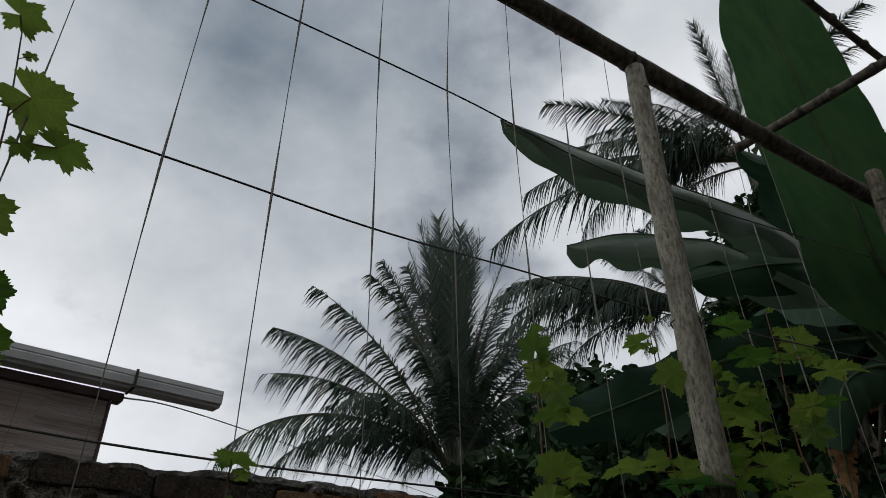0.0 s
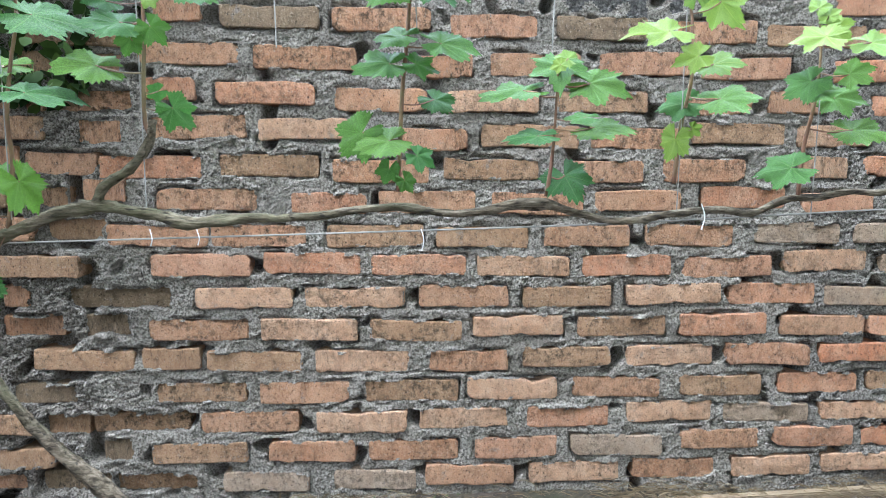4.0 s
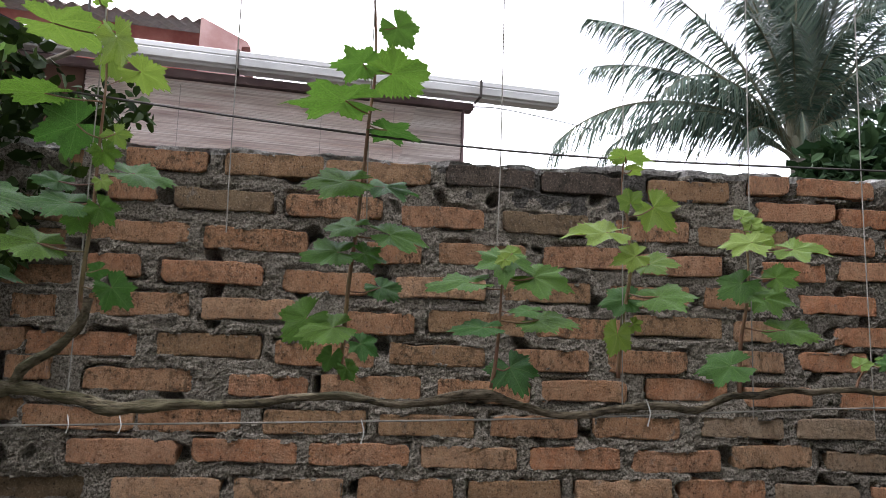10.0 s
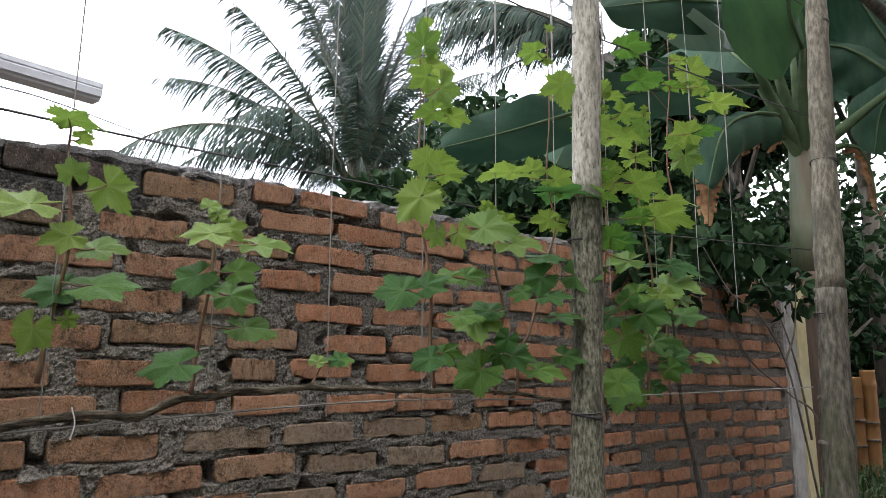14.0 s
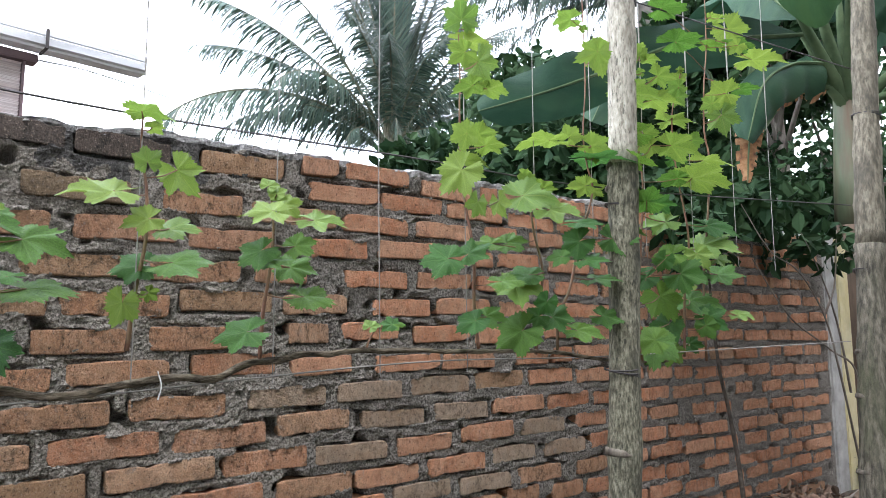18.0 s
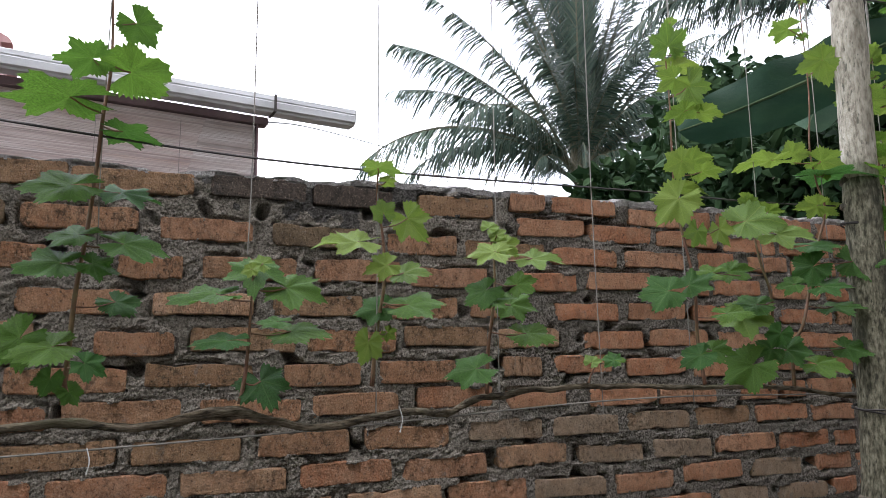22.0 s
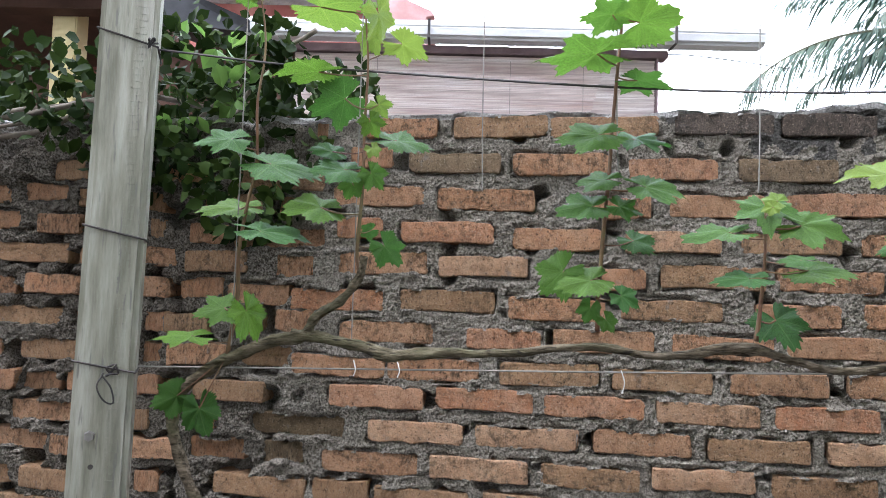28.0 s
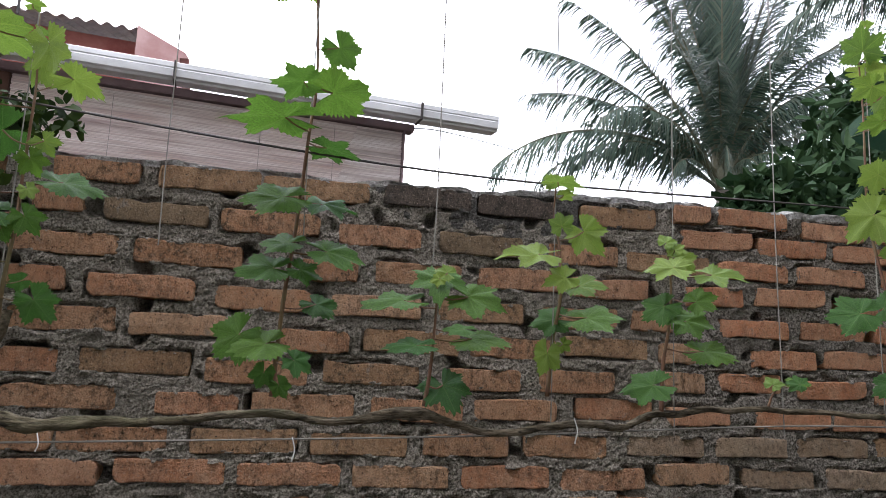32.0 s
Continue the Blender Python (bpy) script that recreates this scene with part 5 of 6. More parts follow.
grow([(1.252, 0.653), (1.263, 0.728), (1.282, 0.773), (1.310, 0.832), (1.333, 0.892), (1.367, 0.991), (1.359, 1.051), (1.355, 1.124), (1.355, 1.237), (1.359, 1.430)],
     [(1.386, 1.069, 0.142, 0, 0.24), (1.331, 0.924, 0.095, 0, 0.23), (1.298, 0.875, 0.072, 210, 1.00), (1.402, 0.891, 0.080, -10, 0.84), (1.310, 0.843, 0.077, 0, 0.46), (1.361, 0.808, 0.091, 0, 0.33), (1.287, 0.699, 0.080, -10, 0.49), (1.368, 0.726, 0.066, -25, 0.71)],
     [(1.309, 1.366, 0.073, 180, 0.66), (1.321, 1.273, 0.078, 200, 1.00), (1.409, 1.301, 0.088, -30, -1.00), (1.216, 1.082, 0.108, 180, 0.29), (1.323, 1.116, 0.057, 50, 0.93), (1.368, 1.089, 0.078, -30, 0.87), (1.303, 0.995, 0.061, 180, 0.85), (1.399, 1.007, 0.056, 20, 0.87)])
grow([(1.523, 0.630), (1.525, 0.754), (1.533, 0.932), (1.551, 1.039), (1.540, 1.197), (1.536, 1.359)],
     [(1.483, 1.137, 0.103, 200, 0.60), (1.451, 1.072, 0.109, 0, 0.37), (1.606, 1.048, 0.072, 150, 0.60), (1.473, 0.980, 0.109, 190, 0.59), (1.575, 0.986, 0.068, 0, 0.67), (1.477, 0.920, 0.080, 0, 0.25), (1.603, 0.870, 0.076, 190, 0.68), (1.570, 0.850, 0.051, 240, 1.00), (1.531, 0.812, 0.071, 200, 0.87), (1.644, 0.824, 0.093, -20, 0.92), (1.626, 0.763, 0.101, -60, 0.94), (1.635, 0.701, 0.081, 240, 1.00), (1.496, 0.678, 0.069, 180, 0.95), (1.558, 0.656, 0.110, -90, 0.80)],
     [(1.484, 1.232, 0.130, -10, 0.59), (1.597, 1.241, 0.103, -10, 0.54), (1.572, 1.282, 0.080, -20, 0.81), (1.535, 1.340, 0.044, 90, 1.00), (1.562, 1.330, 0.053, 0, 0.53), (1.581, 1.167, 0.066, 60, 0.89), (1.622, 1.124, 0.109, -20, 0.66), (1.556, 1.119, 0.057, 200, 1.00), (1.614, 0.950, 0.104, 190, 0.59)])
grow([(1.686, 0.635), (1.706, 0.784), (1.718, 0.921), (1.688, 1.084), (1.688, 1.225), (1.719, 1.340)],
     [(1.696, 1.113, 0.054, -10, 0.65), (1.794, 0.952, 0.108, -25, 0.45), (1.753, 0.829, 0.063, 0, 0.56), (1.866, 0.838, 0.101, -20, 0.49), (1.762, 0.768, 0.120, -12, 0.51), (1.748, 0.722, 0.082, -30, 0.93), (1.718, 0.700, 0.053, -60, 1.00), (1.736, 0.663, 0.053, 0, 0.83)],
     [(1.709, 1.218, 0.125, 0, 0.36), (1.731, 1.161, 0.055, 0, 0.83), (1.821, 1.127, 0.114, -8, 0.32), (1.747, 1.067, 0.163, -25, 0.46), (1.775, 0.905, 0.139, -25, 0.49), (1.706, 0.870, 0.076, -60, 0.91), (1.804, 0.870, 0.064, -20, 0.51), (1.677, 0.802, 0.061, 190, 0.61), (1.871, 0.733, 0.065, -15, 0.46), (1.661, 0.641, 0.068, -50, 1.00), (1.721, 1.333, 0.044, 80, 0.97), (1.672, 1.284, 0.057, 200, 0.95), (1.716, 1.271, 0.058, -60, 1.00)])
grow([(1.778, 0.621), (1.791, 0.814), (1.808, 0.985), (1.837, 1.134), (1.829, 1.207), (1.821, 1.326), (1.851, 1.440), (1.864, 1.584)],
     [(1.857, 1.447, 0.062, 0, 0.56), (1.974, 1.471, 0.087, 0, 0.50), (1.960, 1.340, 0.073, 0, 0.49), (1.683, 1.406, 0.105, 30, 0.65), (1.644, 1.481, 0.086, 0, 0.82)],
     [(1.981, 1.514, 0.110, -60, 1.00), (1.897, 1.531, 0.057, 180, 0.56), (2.110, 1.467, 0.141, -20, 0.51), (1.899, 1.433, 0.056, 220, 0.93), (1.873, 1.312, 0.102, 180, 0.85), (1.894, 1.246, 0.105, -80, -0.99), (1.776, 1.257, 0.059, 200, 0.95)])
for x, z, h in ((-0.263, 0.612, 0.016), (-0.2, 0.612, 0.015), (0.104, 0.613, 0.024), (0.492, 0.648, 0.03)):
    tie = [(x, -0.412, z + 0.006), (x + 0.004, -0.416, z - h * 0.4), (x + 0.001, -0.414, z - h)]
    v, f = tube(smoothed(tie, 4), [0.0008] * 8 + [0.0013], 6)
    tagged(raw("vine_tie", v, f, TIE), "white plastic tie round the vine arm", "tie", "vine ties")


def left_vine():
    """Leaves of a neighbouring vine low beside the metal post."""
    ob = empty("young_vine", (-0.95, -0.4, 0), "low leafy vine shoot beside the metal post", "vine")
    stem = smoothed([(0, 0, -0.02), (0.02, -0.01, 0.25), (0.05, 0, 0.5)], 6)
    v, f = tube(stem, 0.004, 7)
    raw("stem", v, f, SHOOT, ob, smooth=True)
    for x, z, size, angle in ((0.07, 0.47, 0.11, 20), (0.1, 0.43, 0.1, -20), (0.04, 0.42, 0.11, 200), (0.09, 0.37, 0.1, -40), (0.02, 0.5, 0.08, 150), (0.06, 0.33, 0.1, 220), (0.1, 0.32, 0.1, -30), (0.13, 0.38, 0.09, 10), (-0.02, 0.36, 0.11, 190), (0.05, 0.27, 0.1, -70), (0.11, 0.26, 0.1, -20), (0.0, 0.28, 0.1, 210), (0.07, 0.2, 0.11, -60), (0.13, 0.2, 0.1, -10), (0.02, 0.45, 0.09, 170)):
        put_leaf(ob, (x, -0.02 + rng.uniform(-0.02, 0.02), z), size * 0.75, angle, -rng.uniform(0.6, 0.95), False, nearest_on(stem, (x, 0, z)))


left_vine()


def second_vine():
    """A thin bare stem that climbs beside the bamboo post."""
    ob = empty("climbing_vine", (1.9, -0.38, 0), "thin dark vine stem rising from the soil to the wire", "vine")
    pts = smoothed([(0.07, 0.0, -0.05), (0.043, 0.0, 0.296), (0.003, 0.0, 0.481), (-0.055, -0.01, 0.622), (-0.1, -0.02, 0.9)], 6)
    v, f = tube(pts, [0.007 - 0.004 * i / (len(pts) - 1) for i in range(len(pts))], 8, 0.2)
    raw("stem", v, f, BARK_DARK, ob, smooth=True)


second_vine()


# ---- neighbour's house behind the wall ----
def house():
    ob = empty("house", (-0.22, 1.75, -0.03), "low maroon house with white gutter and bamboo blind", "house", turn=7.97)
    part("wall", boxed((-1.75, 0.02, -0.3), (-0.955, 0.2, 1.86), 0.004), PORCH, ob, "dark brown painted wall")
    part("fascia", boxed((-1.25, -0.01, 1.848), (0.79, 0.06, 1.884), 0.004), FASCIA, ob, "faded purplish eave board")
    part("corner_post", boxed((0.737, 0.0, -0.3), (0.747, 0.06, 1.85), 0.003), FASCIA, ob)
    part("inner_wall", boxed((-0.955, 0.5, -0.3), (0.737, 0.58, 1.9), 0.003), MAROON, ob)
    part("soffit", boxed((-1.25, 0.06, 1.86), (0.77, 1.2, 1.89), 0.003), MAROON, ob)
    # gutter with two ribs and open end
    bm = bmesh.new()
    prof = [(-0.085, 1.895), (-0.1, 1.9), (-0.104, 1.93), (-0.1, 1.935), (-0.104, 1.94), (-0.104, 1.96), (-0.098, 1.964), (-0.092, 1.96), (-0.094, 1.912), (-0.012, 1.912), (-0.012, 1.955), (-0.004, 1.955), (-0.004, 1.89), (-0.08, 1.886)]
    x0, x1 = -1.19, 1.2
    for x in (x0, x1):
        for y, z in prof:
            bm.verts.new((x, y, z))
    bm.verts.ensure_lookup_table()
    n = len(prof)
    for i in range(n):
        j = (i + 1) % n
        bm.faces.new((bm.verts[i], bm.verts[j], bm.verts[n + j], bm.verts[n + i]))
    part("gutter", bm, GUTTER, ob, "white ribbed plastic roof gutter")
    for x in (-1.1, -0.32, 0.795):
        bm = boxed((x - 0.006, -0.108, 1.884), (x + 0.006, 0.0, 1.888), 0)
        box(bm, (x - 0.006, -0.109, 1.884), (x + 0.006, -0.1055, 1.968))
        part("gutter_strap", bm, WIRE, ob, "dark metal gutter strap")
    # bamboo blind of thin slats
    brown, pale = [], []
    z = 1.842
    while z > 1.22:
        h = rng.uniform(0.0038, 0.006)
        split = 0.5 - (1.815 - z) * 0.28 + rng.uniform(-0.003, 0.003)
        for xa, xb, y, pieces in ((-0.945 + rng.uniform(-0.003, 0.003), split, 0.012, brown), (split + 0.001, 0.733 + rng.uniform(-0.003, 0.003), 0.014, pale)):
            sag = rng.uniform(-0.001, 0.001)
            xm = (xa + xb) / 2
            vs = [(xa, y, z), (xm, y, z + sag), (xb, y, z), (xa, y, z - h), (xm, y, z - h + sag), (xb, y, z - h), (xa, y + 0.004, z - h / 2), (xb, y + 0.004, z - h / 2)]
            pieces.append((vs, [(0, 3, 4, 1), (1, 4, 5, 2), (0, 1, 2, 7, 6), (6, 7, 5, 4, 3)]))
        z -= h + rng.uniform(0.0006, 0.0016)
    for pieces, m, text in ((brown, BLIND, "pinkish bamboo slat blind, let down"), (pale, BLIND_PALE, "paler bamboo slat blind with a slanting edge")):
        v, f = merged(pieces)
        tagged(raw("blind", v, f, m, ob, text), kind="stuff")
    part("blind_backing", boxed((-0.95, 0.03, 1.2), (0.7365, 0.036, 1.847), 0), BACKING, ob, "plain pale cloth behind the blind")
    for x in (-0.56, 0.06, 0.4):
        v, f = tube([(x, 0.008, 1.82), (x, 0.008, 1.22)], 0.0015, 4)
        raw("blind_cord", v, f, TWINE, ob)
    # upper storey gable with corrugated roof
    part("gable", boxed((-2.6, 0.92, 1.86), (-0.56, 1.05, 2.45), 0.004), RED_WALL, ob, "faded red upper wall")
    bm = bmesh.new()
    n = 60
    for row, (y, z) in enumerate(((0.8, 2.475), (2.4, 3.0))):
        for i in range(n * 4 + 1):
            x = -2.75 + 2.2 * i / (n * 4)
            bm.verts.new((x, y, z + 0.012 * math.sin(i * math.pi / 4)))
    bm.verts.ensure_lookup_table()
    m = n * 4 + 1
    for i in range(m - 1):
        bm.faces.new((bm.verts[i], bm.verts[i + 1], bm.verts[m + i + 1], bm.verts[m + i]))
    part("roof", bm, ROOF, ob, "rusty corrugated sheet roof")
    bm = bmesh.new()
    for (xa, za), (xb, zb) in (((-0.6, 2.5), (-0.34, 2.385)),):
        vs = [bm.verts.new(p) for p in ((xa, 0.8, za), (xb, 0.8, zb), (xb + 0.02, 0.8, zb - 0.03), (xb - 0.03, 0.8, zb - 0.035), (xb - 0.035, 0.8, 2.0), (xa, 0.8, 2.0))]
        bm.faces.new(vs)
        back = bmesh.ops.extrude_face_region(bm, geom=bm.faces[:])
        for e in back["geom"]:
            if isinstance(e, bmesh.types.BMVert):
                e.co.y += 0.5
    part("gable_end", bm, GABLE, ob, "faded pinkish gable end with flared eave")
    v, f = tube([(-1.15, 0.7, 2.4), (-1.15, 0.7, 3.1)], 0.008, 6)
    raw("aerial_mast", v, f, WIRE, ob)
    # porch
    part("porch_roof", boxed((-4.5, -0.35, 2.04), (-1.75, 1.4, 2.16), 0.004), PORCH, ob, "dark brown porch eave")
    part("porch_beam", boxed((-4.5, -0.1, 1.98), (-1.75, 0.0, 2.04), 0.004), PORCH, ob)
    part("porch_wall", boxed((-4.5, 1.3, -0.3), (-1.75, 1.4, 2.05), 0.004), PORCH, ob)
    part("porch_rail", boxed((-4.5, 0.1, 1.55), (-1.75, 0.16, 1.72), 0.004), PORCH, ob)
    part("column", boxed((-2.1, 0.02, -0.3), (-1.985, 0.13, 2.04), 0.006), YELLOW, ob, "square pale yellow porch column")
    bm = bmesh.new()
    vs = [bm.verts.new(p) for p in ((-1.56, -0.2, 2.1), (-1.13, -0.12, 1.94), (-1.13, -0.1, 1.89), (-1.56, -0.18, 1.9))]
    vs2 = [bm.verts.new((p.co.x, 0.6, p.co.z + 0.15)) for p in vs]
    bm.faces.new(vs)
    for i in range(4):
        bm.faces.new((vs[i], vs[(i + 1) % 4], vs2[(i + 1) % 4], vs2[i]))
    part("awning", bm, DARK_ROOF, ob, "dark sagging awning sheet")


house()


# ---- palms ----
def arc(droop, n):
    """A unit curve that starts level and bends down by droop degrees in all: points (out, up)."""
    x = z = e = 0.0
    pts = [(0.0, 0.0)]
    for i in range(n):
        x += math.cos(e) / n
        z += math.sin(e) / n
        pts.append((x, z))
        e -= radians(droop) / n * (0.5 + i / n)
    return pts


def frond(parent, start, azimuth, reach, rise, droop, seed, mat=FROND, leaflet=0.42, hang=0.5):
    """One feather leaf: a rachis arching to a tip that is reach out and rise up from its start, with two rows of thin leaflets."""
    r = random.Random(seed)
    a = radians(azimuth)
    out = Vector((math.cos(a), math.sin(a), 0))
    side = Vector((-math.sin(a), math.cos(a), 0))
    n = 30
    flat = arc(droop, n)
    tx, tz = flat[-1]
    turn = math.atan2(rise, reach) - math.atan2(tz, tx)
    length = math.hypot(reach, rise) / math.hypot(tx, tz)
    c, s = math.cos(turn) * length, math.sin(turn) * length
    pts = [Vector(start) + out * (x * c - z * s) + Vector((0, 0, x * s + z * c)) for x, z in flat]
    v, f = tube(pts, [0.035 * (1 - 0.9 * i / n) * length / 3.5 for i in range(n + 1)], 5)
    stalk = raw("frond", v, f, RACHIS, parent)
    verts, faces = [], []
    count = 120
    for k in range(count):
        t = 0.14 + 0.86 * k / count
        i = min(int(t * n), n - 1)
        q = pts[i].lerp(pts[i + 1], t * n - i)
        d = (pts[i + 1] - pts[i]).normalized()
        up = side.cross(d).normalized() * (1 if side.cross(d).z > 0 else -1)
        for s in (-1, 1):
            ll = leaflet * length / 3.5 * (0.45 + 1.1 * math.sin(math.pi * min(1, t * 0.9 + 0.08)) ** 0.8) * r.uniform(0.65, 1.1) * (1 if hang < 0.5 else 0.8)
            if r.random() < 0.12 or hang > 0.5 and noise.noise(Vector((t * 14, s * 3.0, seed))) > 0.22:
                continue
            if hang < 0.25:
                way = (side * s * 0.55 + d + up * r.uniform(-0.1, 0.25)).normalized()
            else:
                way = (side * s * (0.95 - 0.45 * hang) + d * 0.6 + up * r.uniform(0.0, 0.25) - Vector((0, 0, 0.55 * hang * r.uniform(0.6, 1.3)))).normalized()
            w = 0.0135 * length / 3.5 * (0.8 + 0.4 * r.random())
            b = len(verts)
            sag = hang * r.uniform(0.6, 1.3)
            for u in (0, 0.5, 1):
                c = q + way * ll * u - Vector((0, 0, sag * ll * u * u))
                wide = w * (1 - 0.85 * u * u)
                verts += [c - d * wide, c + d * wide]
            faces += [(b, b + 1, b + 3, b + 2), (b + 2, b + 3, b + 5, b + 4)]
    tagged(raw("feathering", verts, faces, mat, stalk), kind="stuff")
    return stalk


def palm(place, crown, fronds, label, seed):
    ob = empty("coconut_palm", (0, 0, 0), label, "palm tree")
    x, y = place
    v, f = tube([(x, y, -0.1), (x + 0.05, y, crown * 0.5), (x, y, crown)], [0.17, 0.12, 0.1], 12, 0.1, seed)
    raw("trunk", v, f, PALM_TRUNK, ob, smooth=True)
    for k, (az, rise, length, droop, hang) in enumerate(fronds):
        frond(ob, (x + 0.08 * math.cos(radians(az)), y + 0.08 * math.sin(radians(az)), crown + 0.05 * k % 0.3), az, rise, length, droop, seed + k, hang=hang)
    return ob


palm((5.5, 6.7), 3.1, [(180, 1.2, 3.2, 40, 0.5), (178, 1.35, 2.9, 55, 0.6), (180, 2.25, 2.35, 45, 0.7), (183, 2.8, 1.45, 50, 0.8), (180, 2.8, 0.8, 60, 0.8), (181, 3.3, -0.45, 85, 0.9), (186, 2.1, 0.15, 90, 0.9), (172, 2.5, -0.15, 95, 0.9),
                        (60, 0.5, 4.3, 10, 0.1), (95, 0.4, 4.1, 10, 0.1), (170, 0.45, 4.0, 12, 0.12), (10, 0.4, 4.1, 10, 0.12), (215, 0.35, 4.2, 10, 0.1), (320, 0.35, 4.0, 12, 0.1), (140, 0.3, 4.2, 8, 0.1), (270, 0.55, 3.4, 20, 0.2), (185, 0.8, 3.0, 30, 0.25), (350, 0.85, 3.0, 30, 0.25), (20, 0.7, 3.9, 14, 0.12), (150, 0.6, 3.8, 16, 0.15), (260, 0.4, 3.9, 12, 0.1), (300, 0.5, 3.7, 14, 0.12), (200, 0.6, 3.4, 16, 0.15), (340, 0.9, 3.5, 18, 0.15), (120, 0.9, 3.3, 20, 0.15), (240, 0.7, 3.2, 20, 0.15),
                        (0, 1.0, 2.9, 30, 0.3), (10, 1.6, 2.7, 40, 0.5), (-5, 2.2, 2.2, 60, 0.7), (5, 2.6, 1.5, 70, 0.7), (-8, 2.6, 0.8, 90, 0.8), (355, 2.2, -0.15, 100, 0.9), (270, 1.6, 1.2, 110, 0.8), (300, 1.8, 0.7, 120, 0.9), (235, 1.7, 0.9, 120, 0.9), (215, 1.9, 1.2, 100, 0.8),
                        (90, 2.0, 1.9, 80, 0.7), (130, 2.0, 1.3, 85, 0.8), (200, 2.3, 0.25, 110, 0.9), (262, 0.9, -0.45, 150, 1.0), (285, 1.0, -0.45, 150, 1.0), (240, 1.0, -0.35, 140, 1.0), (210, 1.3, -0.35, 140, 1.0), (320, 1.2, -0.35, 140, 1.0), (5, 1.4, 3.6, 30, 0.4), (355, 1.9, 3.1, 40, 0.5), (12, 2.3, 2.8, 45, 0.6), (345, 1.7, 2.4, 60, 0.6), (0, 2.7, 2.2, 50, 0.6), (350, 2.4, 1.2, 80, 0.8), (15, 3.0, 1.8, 55, 0.6), (5, 2.9, 2.8, 40, 0.6)],
     "young coconut palm with drooping dark green fronds behind the wall", 500)
palm((7.86, 2.53), 6.81, [(152, 2.74, 1.01, 35, 0.45), (147, 1.83, 1.26, 40, 0.5), (132, 3.68, -0.8, 60, 0.7), (127, 2.64, 0.07, 55, 0.7), (165, 1.37, 1.17, 40, 0.4), (199, 0.96, 1.75, 20, 0.2), (220, 0.64, 1.5, 20, 0.2), (255, 1.61, 1.19, 50, 0.4), (273, 1.95, 1.21, 45, 0.4),
                          (267, 1.76, 0.43, 60, 0.5), (145, 1.6, -0.32, 80, 0.9), (126, 1.5, -0.74, 90, 0.9), (102, 1.92, -0.49, 80, 0.9), (140, 3.1, -0.2, 60, 0.9), (138, 2.6, 0.5, 55, 0.8), (150, 2.2, 0.3, 70, 0.9), (156, 1.9, -0.8, 90, 1.0), (135, 2.4, -1.2, 90, 1.0), (175, 1.9, 0.3, 70, 0.8), (190, 1.7, -0.5, 90, 0.9), (160, 2.3, -0.3, 75, 0.9), (20, 2.4, 0.6, 70, 0.6), (60, 2.3, 0.9, 60, 0.6), (330, 2.2, 0.3, 80, 0.7)],
     "tall coconut palm with hanging fronds beyond the garden", 600)
palm((7.28, 3.6), 4.75, [(142, 2.52, -0.15, 75, 0.9), (141, 2.07, 0.68, 50, 0.7), (131, 2.39, 0.76, 60, 0.8), (128, 1.8, -0.74, 70, 0.8), (119, 1.5, -0.01, 60, 0.8), (120, 1.91, -0.05, 65, 0.9), (135, 2.3, 0.3, 80, 1.0), (150, 1.7, 0.2, 90, 1.0), (138, 2.5, 0.45, 70, 1.0), (146, 2.2, 0.1, 85, 1.0), (124, 2.1, 0.4, 75, 1.0), (155, 1.4, -0.6, 100, 1.0), (308, 0.9, 0.1, 80, 0.7), (299, 0.8, 0.7, 50, 0.5), (180, 0.7, 1.0, 40, 0.3),
                         (165, 1.2, 0.53, 60, 0.6), (200, 1.4, -0.3, 90, 0.9), (100, 1.8, 0.5, 70, 0.8), (60, 2.0, 0.4, 70, 0.7), (0, 2.0, 0.4, 70, 0.7)],
     "coconut palm half hidden behind the banana leaves", 650)


# ---- banana plants ----
def banana_leaf(parent, pts, width, seed, fold=0.3, face=None, tear=0, mat=BANANA_LEAF):
    """A broad leaf blade along its midrib; fold: how far the halves hang down."""
    line = smoothed(pts, 14)
    n = len(line) - 1
    r = random.Random(seed)
    verts, faces = [], []
    cols = (-1, -0.66, -0.33, 0, 0.33, 0.66, 1)
    for i, p in enumerate(line):
        t = i / n
        d = (line[min(i + 1, n)] - line[max(i - 1, 0)]).normalized()
        up = Vector(face) if face else Vector((0, 0, 1))
        up = (up - d * up.dot(d)).normalized()
        side = d.cross(up)
        w = width * 0.5 * min(1, (t / 0.1) ** 0.6 if t < 0.1 else 1) * (1 - 0.2 * t * t) * math.sqrt(max(0, 1 - max(0, (t - 0.55) / 0.45) ** 2.4)) + 0.002
        for c in cols:
            ruffle = (0.02 * math.sin(t * 26 + c * 2 + seed) + 0.03 * noise.noise(Vector((t * 7, c * 2, seed)))) * abs(c)
            e = w * (1 + 0.12 * abs(c) * noise.noise(Vector((t * 9, c, seed + 4))))
            verts.append(p + side * c * e * math.cos(fold * abs(c)) - up * (abs(c) ** 1.3 * e * math.sin(fold) - ruffle * min(1, w / 0.1)))
    m = len(cols)
    for i in range(n):
        for j in range(m - 1):
            if tear and j in (0, m - 2) and r.random() < tear:
                continue
            a = i * m + j
            faces.append((a, a + 1, a + m + 1, a + m))
    blade = raw("leaf", verts, faces, mat, parent, smooth=True)
    v, f = tube(line, [0.014 * (1 - 0.85 * i / n) for i in range(n + 1)], 6)
    raw("midrib", v, f, MIDRIB, blade)
    return blade


